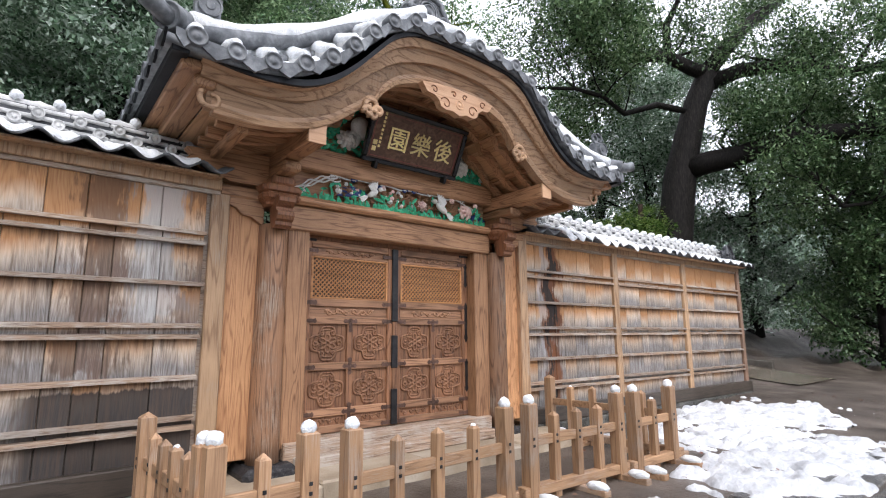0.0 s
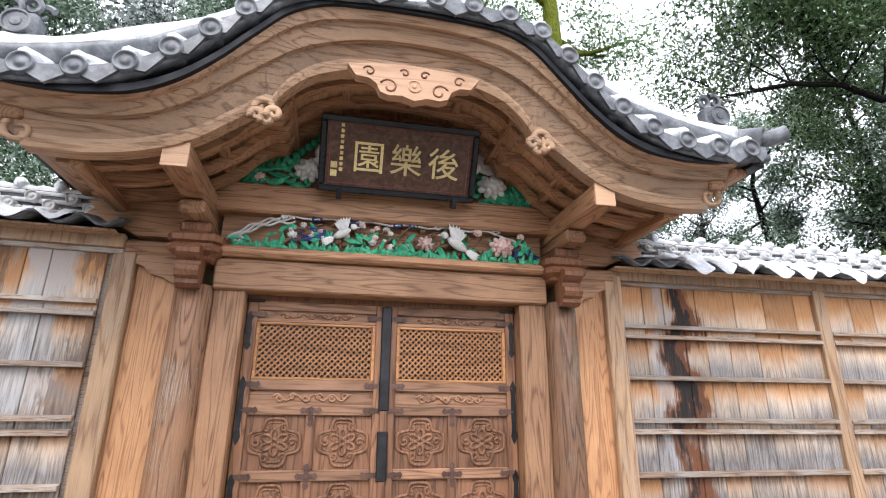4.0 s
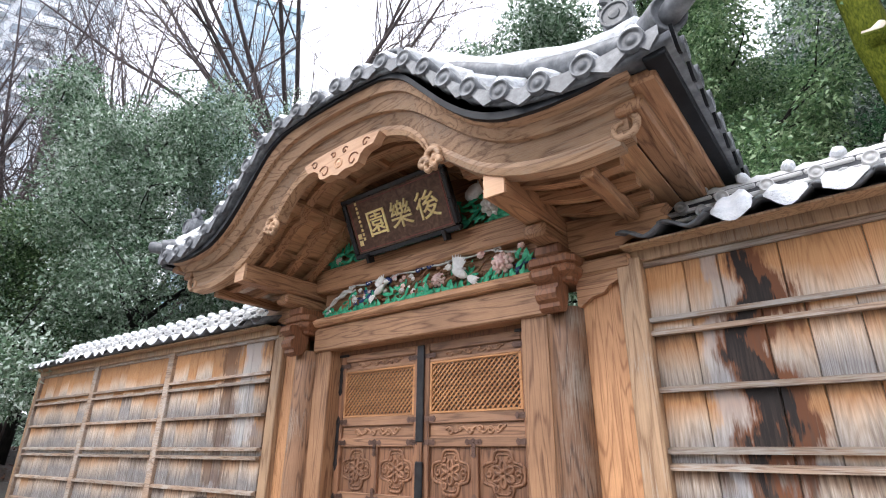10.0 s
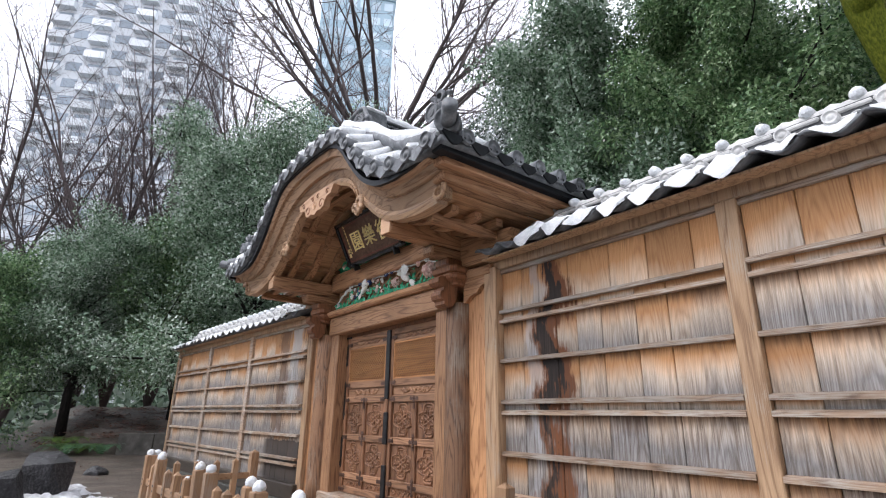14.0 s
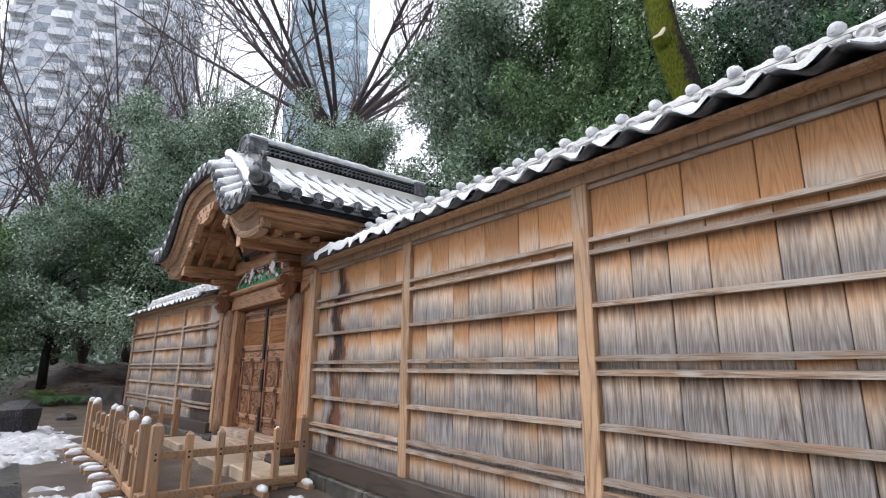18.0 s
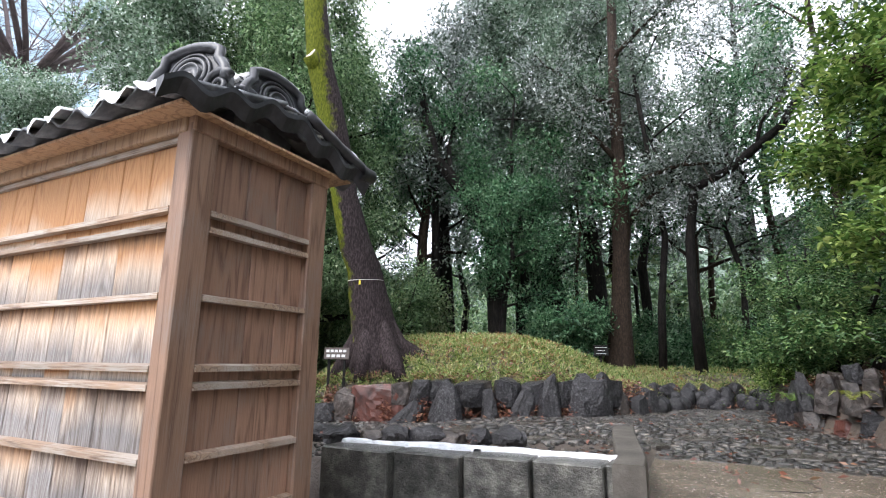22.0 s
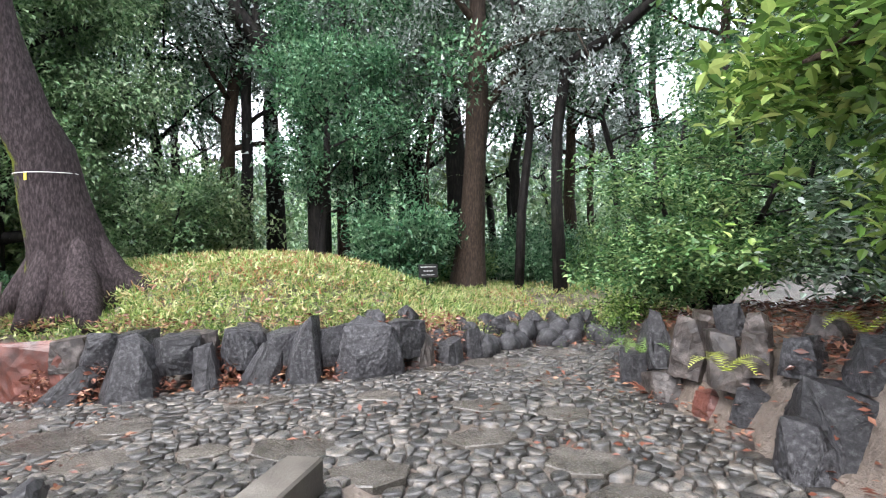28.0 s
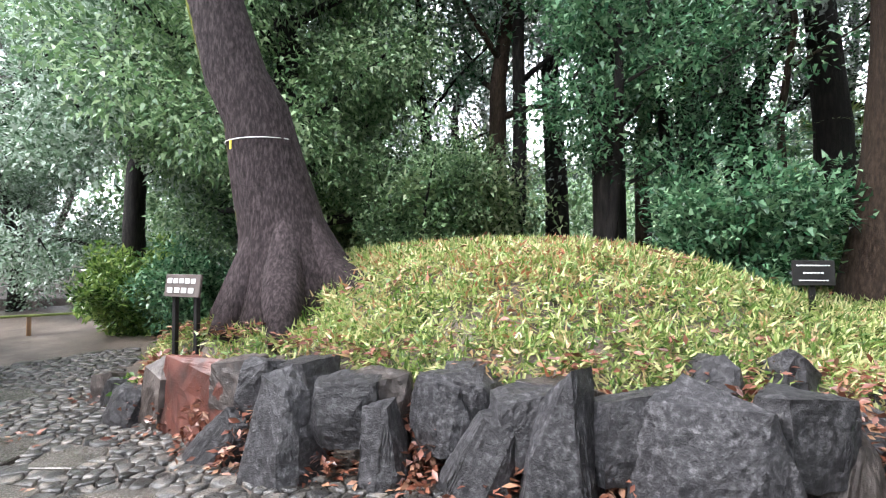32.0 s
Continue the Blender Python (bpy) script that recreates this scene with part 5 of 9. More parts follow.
# front verge: round tiles with discs, pointed lips between them, snow on top
fine = np.linspace(0, 2.98, 400)
arc = np.concatenate([[0], np.cumsum(np.hypot(np.diff(fine), np.diff([FRONT(d) for d in fine])))])
n_disc = 11
for sx in (-1, 1):
    dv, df = disc_data(0.078, 0.14, 18)
    front_disc = mesh_of("tile_disc", dv, df, True)
    front_disc.materials.append(TILE)
    for i in range(n_disc):
        d = float(np.interp(arc[-1] * (i + 0.5) / n_disc, arc, fine))
        z = FRONT(d)
        put("tile_disc", front_disc, None, gate, "", pose(CX + sx * d, 4.03, z))
        ys = np.linspace(4.1, 4.78, 7)
        tube("verge_roll", [(CX + sx * d, y, roof_z(d, y) + 0.005) for y in ys], 0.068, TILE_PALE, gate, 9)
        tube("snow_cover", [(CX + sx * (d + 0.004 * (j % 2)), y, roof_z(d, y) + 0.074) for j, y in enumerate(np.linspace(4.07, 4.80, 7))], [0.055, 0.074, 0.078, 0.076, 0.08, 0.084, 0.065], SNOW, gate, 8)
        # lip between this disc and the next
        d2 = float(np.interp(arc[-1] * (i + 1.0) / n_disc, arc, fine))
        da, db = float(np.interp(arc[-1] * (i + 0.58) / n_disc, arc, fine)), float(np.interp(arc[-1] * (i + 1.42) / n_disc, arc, fine))
        vs = []
        for q, u in enumerate(np.linspace(0, 1, 7)):
            dd = da + (db - da) * u
            fall = 0.055 + 0.075 * (1 - abs(2 * u - 1))
            vs += [(CX + sx * dd, 4.05, FRONT(dd) + 0.01), (CX + sx * dd, 4.045, FRONT(dd) - fall), (CX + sx * dd, 4.07, FRONT(dd) - fall)]
        fs = []
        for q in range(6):
            a = q * 3
            fs += [(a, a + 1, a + 4, a + 3), (a + 1, a + 2, a + 5, a + 4)]
        put("verge_tile", mesh_of("verge_tile", vs, fs), TILE, gate)
    sheet("snow_cover", sx * 0.0, sx * 2.45, 60, list(np.linspace(4.11, 4.95, 14)), lambda d, y: 0.03 * noise.noise((d * 5, y * 5, 0.3)) + 0.075 * min(max((y - 4.15) / 0.4, 0), 1) + 0.005, SNOW, thick=0.04)
    # descending ridge beside the verge, with its end disc and a wave-shaped finial
    ds = np.linspace(0.35, 3.02, 16)
    tube("descending_ridge", [(CX + sx * d, 4.50 - 0.30 * (d / 3.02) ** 2, roof_z(d, 4.6) + 0.10 - 0.03 * (d / 3)) for d in ds], 0.085, TILE, gate, 10)
    tube("snow_cover", [(CX + sx * d, 4.50 - 0.30 * (d / 3.02) ** 2, roof_z(d, 4.6) + 0.165 - 0.03 * (d / 3)) for d in ds[:-1]], [0.085 + 0.015 * math.sin(7 * d) for d in ds[:-1]], SNOW, gate, 8)
    dv, df = disc_data(0.115, 0.22, 20)
    put("corner_disc", mesh_of("corner_disc", dv, df, True), TILE, gate, "", pose(CX + sx * 3.04, 4.12, 3.87, 12, 0, 42 * sx))
    tube("corner_roll", [(CX + sx * 2.95, 4.2, 3.85), (CX + sx * 3.2, 4.03, 3.91)], [0.07, 0.072], TILE, gate, 12)
    finial = [bm_data(box(CX + sx * 2.72 - 0.10, CX + sx * 2.72 + 0.10, 4.22, 4.38, 3.90, 4.24, 0.03))]
    dv, df = disc_data(0.095, 0.06, 16)
    finial.append(([(CX + sx * 2.72 + v[0], 4.18 + v[1], 4.12 + v[2]) for v in dv], df))
    for kx in range(4):
        sp = []
        for i in range(14):
            a = (1.4 - 0.3 * kx if kx % 2 else 1.7 + 0.3 * kx) + (i * 0.42 if kx % 2 else -i * 0.42)
            r = 0.075 * (1 - i / 18)
            sp.append((CX + sx * 2.72 + 0.06 * (kx - 1.5) + math.cos(a) * r, 4.27 + 0.03 * (kx % 2), 4.27 + 0.03 * (kx in (1, 2)) + math.sin(a) * r))
        finial.append(tube_data(sp, [0.026 * (1 - 0.5 * i / 14) for i in range(14)], 6))
    vs, fs = joined(finial)
    put("roof_finial", mesh_of("roof_finial", vs, fs), TILE, gate, "grey wave-shaped tile finial")

# main ridge: plaster base, wave-pattern courses, snow cap
part("ridge_base", box(CX - 0.16, CX + 0.16, 4.86, 9.0, 5.12, 5.42, 0.01), PLASTER, gate, "white plastered ridge base")
part("ridge_band", box(CX - 0.14, CX + 0.14, 5.2, 8.95, 5.42, 5.46), TILE_DARK, gate)
for row in range(2):
    for i in range(36):
        y = 5.22 + i * 0.105
        for sx in (-1, 1):
            sp = [(CX + sx * 0.15, y + 0.06 * math.cos(a), 5.47 + row * 0.075 + 0.055 * math.sin(a)) for a in np.linspace(0, math.pi, 7)]
            tube("wave_tile", sp, 0.017, TILE, gate, 5)
part("ridge_core", box(CX - 0.13, CX + 0.13, 5.0, 8.95, 5.40, 5.66), TILE_DARK, gate)
part("ridge_course", box(CX - 0.17, CX + 0.17, 4.95, 9.0, 5.645, 5.675, 0.01), TILE, gate)
tube("ridge_cover", [(CX, y, 5.70) for y in np.linspace(4.95, 9.0, 20)], 0.085, TILE, gate, 10)
rng = np.random.RandomState(8)
tube("snow_cover", [(CX + 0.02 * rng.rand(), y, 5.75) for y in np.linspace(5.0, 9.0, 50)], [0.085 + 0.03 * rng.rand() for _ in range(50)], SNOW, gate, 9)
for y0, y1 in ((4.86, 5.22), (8.7, 9.02)):
    part("ridge_end_box", box(CX - 0.19, CX + 0.19, y0, y1, 5.42, 5.72, 0.015), TILE, gate)
    part("snow_cover", box(CX - 0.18, CX + 0.18, y0, y1, 5.72, 5.80, 0.035), SNOW, gate)
for ch in gate.children:
    ch.matrix_parent_inverse = Matrix.Translation(-GATE_AT)
oni_tile("ridge_end_tile", "grey scrolled ridge-end tile on the gate roof", pose(CX, 4.84, 5.44), 1.05)

# ---- the double doors ----
DY = 5.56


def rosette(cx, cz, w, h, y):
    """A carved medallion: lobed outline, ring of petals, scrolls in the corners."""
    out = []
    n = 48
    loop = []
    for i in range(n + 1):
        a = 2 * math.pi * i / n
        r = 1 + 0.16 * math.cos(4 * a) - 0.07 * math.cos(8 * a)
        loop.append((cx + math.cos(a) * r * w * 0.40, y, cz + math.sin(a) * r * h * 0.40))
    out.append(tube_data(loop, [0.015] * (n + 1), 6, False))
    loop2 = [(cx + (p[0] - cx) * 0.82, y, cz + (p[2] - cz) * 0.82) for p in loop]
    out.append(tube_data(loop2, [0.008] * (n + 1), 5, False))
    for q in range(6):
        a = q * math.pi / 3 + math.pi / 6
        c, s = math.cos(a), math.sin(a)
        pet = []
        for i in range(13):
            b = 2 * math.pi * i / 12
            u, v = 0.11 + 0.075 * math.cos(b), 0.045 * math.sin(b)
            pet.append((cx + (c * u - s * v) * w * 1.3, y, cz + (s * u + c * v) * h * 1.3))
        out.append(tube_data(pet, [0.015] * 13, 5, False))
        a2 = a + math.pi / 6
        cc = (cx + math.cos(a2) * 0.30 * w, cz + math.sin(a2) * 0.30 * h)
        sp = [(cc[0] + math.cos(a2 + i * 0.6) * 0.035 * (1 - i / 13), y, cc[1] + math.sin(a2 + i * 0.6) * 0.035 * (1 - i / 13)) for i in range(11)]
        out.append(tube_data(sp, [0.013] * 11, 5))
    sp = [(cx + 0.03 * math.cos(i * 0.6), y, cz + 0.03 * math.sin(i * 0.6)) for i in range(12)]
    out.append(tube_data(sp, [0.012] * 12, 6))
    return joined(out)


def vine(x0, x1, cz, h, y):
    out = []
    n = max(4, int((x1 - x0) / 0.11))
    main = [(x0 + (x1 - x0) * i / 30, y, cz + 0.3 * h * math.sin(i * 0.9)) for i in range(31)]
    out.append(tube_data(main, [0.010] * 31, 5))
    for k in range(n):
        cx = x0 + (k + 0.5) * (x1 - x0) / n
        sg = 1 if k % 2 else -1
        sp = [(cx + math.cos(i * 0.55) * 0.36 * h * (1 - i / 15), y, cz + sg * (0.05 * h + math.sin(i * 0.55) * 0.36 * h * (1 - i / 15))) for i in range(13)]
        out.append(tube_data(sp, [0.012] * 13, 5))
    return joined(out)


def fitting(cx, cz, w, h, y):
    """A lobed metal plate with studs."""
    loop = [(-0.5, -0.28), (-0.42, -0.5), (-0.3, -0.32), (0, -0.4), (0.3, -0.32), (0.42, -0.5), (0.5, -0.28), (0.56, 0), (0.5, 0.28), (0.42, 0.5), (0.3, 0.32), (0, 0.4), (-0.3, 0.32), (-0.42, 0.5), (-0.5, 0.28), (-0.56, 0)]
    if h > w:
        loop = [(b, a) for a, b in loop][::-1]
    k = len(loop)
    vs = [(cx + a * w, yy, cz + b * h) for yy in (y - 0.006, y) for a, b in loop]
    fs = [tuple(range(k)), tuple(range(2 * k - 1, k - 1, -1))] + [(i, i + k, (i + 1) % k + k, (i + 1) % k) for i in range(k)]
    chunks = [(vs, fs)]
    for a, b in ((-0.3, 0), (0.3, 0), (0, 0)):
        if h > w:
            a, b = b, a
        chunks.append(tube_data([(cx + a * w, y - 0.012, cz + b * h), (cx + a * w, y - 0.004, cz + b * h)], [0.007, 0.008], 6))
    return joined(chunks)


def door_leaf(x0, x1, side):
    root = thing("door_leaf", "carved timber door leaf, closed, with lattice and metal fittings", "door", ((x0 + x1) / 2, DY, 0.36), "leaves of the gate door")
    kids = []

    def add(name, data, material, label="", smooth=False):
        kids.append(put(name, mesh_of(name, data[0], data[1], smooth), material, root, label))

    def addb(name, bm, material, label=""):
        kids.append(part(name, bm, material, root, label))
    st = 0.095
    xm = (x0 + x1) / 2
    addb("stile", box(x0 + 0.004, x0 + st, DY, DY + 0.07, 0.37, 2.56, 0.006), W_DOOR)
    addb("stile", box(x1 - st, x1 - 0.004, DY, DY + 0.07, 0.37, 2.56, 0.006), W_DOOR)
    rails = [(2.47, 2.56), (2.365, 2.395), (1.785, 1.875), (1.58, 1.665), (1.06, 1.145), (0.55, 0.635), (0.37, 0.45)]
    for z0, z1 in rails:
        addb("rail", box(x0 + st + 0.001, x1 - st - 0.001, DY + 0.003, DY + 0.068, z0, z1, 0.006), W_DOORX)
    for z0, z1 in ((1.146, 1.579), (0.636, 1.059), (0.451, 0.549)):
        addb("muntin", box(xm - 0.04, xm + 0.04, DY + 0.003, DY + 0.068, z0, z1, 0.006), W_DOOR)
    # carved strips
    for z0, z1 in ((2.396, 2.469), (1.666, 1.784)):
        addb("strip", box(x0 + st, x1 - st, DY + 0.03, DY + 0.05, z0, z1), W_DOORX, "pale grained carved strip")
        add("strip_carving", vine(xm - 0.33, xm + 0.33, (z0 + z1) / 2, (z1 - z0) * 0.8, DY + 0.028), W_DOORX, "", True)
    for a, b in ((x0 + st, xm - 0.04), (xm + 0.04, x1 - st)):
        for z0, z1 in ((1.145, 1.58), (0.635, 1.06)):
            addb("panel", box(a, b, DY + 0.035, DY + 0.055, z0, z1), W_DOOR)
            add("panel_carving", rosette((a + b) / 2, (z0 + z1) / 2, b - a, z1 - z0, DY + 0.033), W_DOOR, "carved flower medallion", True)
        addb("panel", box(a, b, DY + 0.035, DY + 0.055, 0.45, 0.55), W_DOOR)
        add("panel_carving", vine(a + 0.04, b - 0.04, 0.50, 0.075, DY + 0.033), W_DOOR, "", True)
    # diagonal lattice with its bright frame
    a, b, z0, z1 = x0 + st + 0.03, x1 - st - 0.03, 1.895, 2.345
    for q in ((a - 0.028, a, z0 - 0.02, z1 + 0.02), (b, b + 0.028, z0 - 0.02, z1 + 0.02), (a, b, z0 - 0.02, z0), (a, b, z1, z1 + 0.02)):
        addb("lattice_frame", box(q[0], q[1], DY + 0.004, DY + 0.05, q[2], q[3], 0.004), W_LAT)
    # near-black back: the shade of the lattice gaps is put into its colour
    addb("lattice_back", box(a, b, DY + 0.055, DY + 0.062, z0, z1), W_SILL_GAP)
    step = 0.054
    chunks = []
    for sg, yy in ((1, DY + 0.012), (-1, DY + 0.022)):
        c = -(z1 - z0)
        while c < b - a:
            if sg > 0:
                p, q = (a + c, z0), (a + c + (z1 - z0), z1)
            else:
                p, q = (a + c, z1), (a + c + (z1 - z0), z0)
            (px, pz), (qx, qz) = p, q
            if px < a:
                pz += (qz - pz) * (a - px) / (qx - px)
                px = a
            if qx > b:
                qz = pz + (qz - pz) * (b - px) / (qx - px)
                qx = b
            if qx - px > 0.01:
                nx2, nz2 = -(qz - pz), qx - px
                l = math.hypot(nx2, nz2)
                nx2, nz2 = nx2 / l * 0.0068, nz2 / l * 0.0068
                v = [(px + s * nx2, yy + t, pz + s * nz2) for t in (0.0, 0.012) for s in (-1, 1)] + [(qx + s * nx2, yy + t, qz + s * nz2) for t in (0.0, 0.012) for s in (-1, 1)]
                f = [(0, 4, 5, 1), (0, 2, 6, 4), (1, 5, 7, 3), (2, 3, 7, 6)]
                chunks.append((v, f))
            c += step
    # small square flowers on the crossings
    cz = z0 + step / 2
    while cz < z1:
        cx = a + step / 2
        while cx < b:
            v = [(cx - 0.013, DY + 0.024, cz), (cx, DY + 0.024, cz - 0.013), (cx + 0.013, DY + 0.024, cz), (cx, DY + 0.024, cz + 0.013), (cx, DY + 0.012, cz)]
            chunks.append((v, [(0, 1, 4), (1, 2, 4), (2, 3, 4), (3, 0, 4)]))
            cx += step
        cz += step
    add("lattice", joined(chunks), W_LAT, "fine diagonal lattice of orange timber")
    # fittings on the joints
    xi, xo = (x1 - st / 2, x0 + st / 2) if side < 0 else (x0 + st / 2, x1 - st / 2)
    for z in (2.43, 1.83, 1.62, 1.10, 0.59, 0.41):
        for x, w in ((xi, 0.15), (xo, 0.15)):
            off = 0.05 if x < xm else -0.05
            add("fitting", fitting(x + off, z, w, 0.06, DY), BRONZE, "bronzed metal fitting")
    for z in (1.62, 1.10, 0.59):
        add("fitting", fitting(xm, z, 0.17, 0.055, DY + 0.001), BRONZE)
        add("fitting", fitting(xm, z - (0.05 if z > 1.5 else 0), 0.055, 0.18 if z < 1.5 else 0.15, DY - 0.001), BRONZE)
    for z, h in ((2.28, 0.3), (1.62, 0.5), (0.9, 0.4)):
        add("fitting", fitting(xo + (0.012 if xo > xm else -0.012), z, 0.06, h, DY - 0.001), IRON)
    if side < 0:
        for z0, z1 in ((1.62, 2.54), (1.05, 1.45), (0.38, 0.80)):
            addb("cover_strip", box(x1 - 0.045, x1 + 0.045, DY - 0.03, DY - 0.001, z0, z1, 0.008), IRON, "black iron cover strip")
        addb("cover_strip", box(x1 - 0.03, x1 + 0.03, DY - 0.02, DY - 0.001, 0.38, 2.54, 0.006), W_DOOR)
    addb("pivot_plate", box(xo - 0.10, xo + 0.10, DY - 0.015, DY, 2.535, 2.565, 0.005), IRON)
    for ch in kids:
        ch.matrix_parent_inverse = Matrix.Translation(-Vector(root.location))
    return root


door_leaf(CX - 1.235, CX - 0.002, -1)
door_leaf(CX + 0.002, CX + 1.235, 1)

# ---- name board ----
plaque = thing("name_board", "black-framed burl name board with gilded characters, leaning forward under the gable", "sign")
PW, PH = 1.36, 0.64


def plaque_part(name, bm, material, label=""):
    return part(name, bm, material, plaque, label)


for x0, x1, z0, z1 in ((-PW / 2, PW / 2, 0, 0.055), (-PW / 2, PW / 2, PH - 0.055, PH), (-PW / 2, -PW / 2 + 0.055, 0.056, PH - 0.056), (PW / 2 - 0.055, PW / 2, 0.056, PH - 0.056)):
    plaque_part("frame", box(x0, x1, -0.035, 0.035, z0, z1, 0.012), LACQUER)
plaque_part("board", box(-PW / 2 + 0.05, PW / 2 - 0.05, -0.004, 0.02, 0.05, PH - 0.05), BURL)
for x0, x1, z0, z1 in ((-0.60, 0.60, 0.075, 0.081), (-0.60, 0.60, PH - 0.081, PH - 0.075), (-0.60, -0.594, 0.082, PH - 0.082), (0.594, 0.60, 0.082, PH - 0.082)):
    plaque_part("line", box(x0, x1, -0.008, -0.003, z0, z1), RED_LINE)


def glyph(text, size, x, z, parent, material):
    cu = bpy.data.curves.new("glyph", "FONT")
    cu.body, cu.size, cu.extrude, cu.align_x, cu.align_y, cu.offset = text, size, 0.006, "CENTER", "CENTER", size * 0.005
    tmp = bpy.data.objects.new("glyph", cu)
    scene.collection.objects.link(tmp)
    bpy.context.view_layer.update()
    me = bpy.data.meshes.new_from_object(tmp.evaluated_get(bpy.context.evaluated_depsgraph_get()))
    bpy.data.objects.remove(tmp)
    me.materials.clear()
    return put("character", me, material, parent, "gilded raised character", pose(x, -0.012, z, 90, 0, 0))


for ch, x in (("園", -0.27), ("樂", 0.05), ("後", 0.38)):
    glyph(ch, 0.285, x, PH * 0.46, plaque, GOLD)
rng = np.random.RandomState(2)
for i in range(9):
    plaque_part("small_mark", box(-0.515 + 0.003 * (i % 2), -0.485, -0.009, -0.003, 0.545 - i * 0.046, 0.575 - i * 0.046, 0.004), GOLD)
for z in (0.13, 0.20):
    plaque_part("seal", box(-0.585, -0.53, -0.009, -0.003, z, z + 0.055, 0.003), GOLD)
for x in (-0.5, 0.5):
    plaque_part("hook", box(x - 0.02, x + 0.02, -0.06, 0.03, -0.06, 0.04, 0.006), IRON)
plaque.matrix_basis = pose(3.69, 5.25, 3.53, 27, 0, 0) @ Matrix.Scale(1.07, 4)

# ---- painted carvings: lower transom and gable field ----


def ball(c, r, seg=9, rings=6, tilt=0.0):
    vs, fs = [], []
    for i in range(rings + 1):
        t = math.pi * i / rings
        for k in range(seg):
            a = 2 * math.pi * k / seg
            x, z = r[0] * math.sin(t) * math.cos(a), r[2] * math.cos(t)
            vs.append((c[0] + x * math.cos(tilt) - z * math.sin(tilt), c[1] + r[1] * math.sin(t) * math.sin(a), c[2] + x * math.sin(tilt) + z * math.cos(tilt)))
    for i in range(rings):
        for k in range(seg):
            a, b = i * seg + k, i * seg + (k + 1) % seg
            fs.append((a, b, b + seg, a + seg))
    return vs, fs


def carved_leaf(x, y, z, a, l, w):
    c, s = math.cos(a), math.sin(a)
    vs = []
    for u, v, d in ((0, 0, 0), (0.35, 0.5, 0.0), (0.35, 0, -0.35), (0.35, -0.5, 0), (0.75, 0.32, 0.05), (0.75, 0, -0.22), (0.75, -0.32, 0.05), (1, 0, 0.1)):
        vs.append((x + (c * u * l - s * v * w), y + d * w, z + (s * u * l + c * v * w)))
    return vs, [(0, 2, 1), (0, 3, 2), (1, 2, 5, 4), (2, 3, 6, 5), (4, 5, 7), (5, 6, 7)]


def peony(x, y, z, r, seed):
    rng = np.random.RandomState(seed)
    out = []
    for ring, (n, q, dy) in enumerate(((9, 0.72, 0.0), (7, 0.46, -0.3), (5, 0.22, -0.5))):
        for k in range(n):
            a = 2 * math.pi * k / n + 0.4 * ring + 0.2 * rng.rand()
            out.append(ball((x + math.cos(a) * r * q, y + dy * r, z + math.sin(a) * r * q * 0.82), (r * 0.36, r * 0.26, r * 0.24), 8, 5, a))
    return joined(out)


def bird(x, y, z, s, flip):
    """A bird in flight: slanting body, head with a bill, a fan of tail feathers behind and two layered wings."""
    a = 0.55
    hx, hz = x + 0.13 * s * flip, z + 0.085 * s
    out = [ball((x, y - 0.02, z), (0.115 * s, 0.045 * s, 0.048 * s), 10, 7, a * flip), ball((hx, y - 0.03, hz), (0.042 * s, 0.034 * s, 0.036 * s), 9, 6), ball((hx + 0.05 * s * flip, y - 0.03, hz - 0.005 * s), (0.024 * s, 0.010 * s, 0.009 * s), 6, 4)]
    back = math.pi + a if flip > 0 else -a
    for k in range(4):
        out.append(carved_leaf(x - 0.08 * s * flip, y - 0.015, z - 0.05 * s, back + 0.16 * (k - 1.5), 0.17 * s, 0.045 * s))
    for k in range(7):
        up = (1.25 + 0.20 * k) if flip > 0 else (math.pi - 1.25 - 0.20 * k)
        out.append(carved_leaf(x + 0.02 * flip * s, y - 0.035, z + 0.02 * s, up, (0.20 - 0.008 * k) * s, 0.055 * s))
        if k < 5:
            out.append(carved_leaf(x + 0.02 * flip * s, y - 0.05, z + 0.02 * s, up + 0.08, 0.11 * s, 0.05 * s))
    return joined(out)


carving = thing("carved_transom", "painted openwork carving of birds, peonies, clouds and leaves over the doors", "carving", (CX, 5.45, 2.975))
kids = []


def paint(name, data, material, label=""):
    kids.append(put(name, mesh_of(name, data[0], data[1], True), material, carving, label))


rng = np.random.RandomState(14)
leaves_g, leaves_b = [], []
for i in range(110):
    x = rng.uniform(-1.36, 1.40)
    top = 0.33 * (1 - 0.55 * (abs(x) / 1.45) ** 4)
    z = 2.99 + rng.rand() ** 1.8 * top * (0.55 if abs(x) < 0.8 else 0.75)
    leaves_g.append(carved_leaf(CX + x, 5.44 - 0.06 * rng.rand(), z, rng.uniform(-0.4, 3.5), rng.uniform(0.09, 0.17), rng.uniform(0.03, 0.055)))
for i in range(90):
    x = -1.40 + 2.84 * i / 89
    leaves_g.append(carved_leaf(CX + x, 5.415 - 0.02 * rng.rand(), 2.985, rng.uniform(0.6, 2.5), rng.uniform(0.07, 0.13), 0.04))
paint("leaf_carving", joined(leaves_g), PAINT_GREEN, "bright green leaves")
for i in range(44):
    paint("blossom_carving", peony(CX - 0.95 + 1.75 * rng.rand(), 5.40, 3.06 + 0.22 * rng.rand(), rng.uniform(0.018, 0.034), 30 + i), (PAINT_BROWN, PAINT_PINK, PAINT_BROWN, PAINT_WHITE)[i % 4], "small plum blossom")
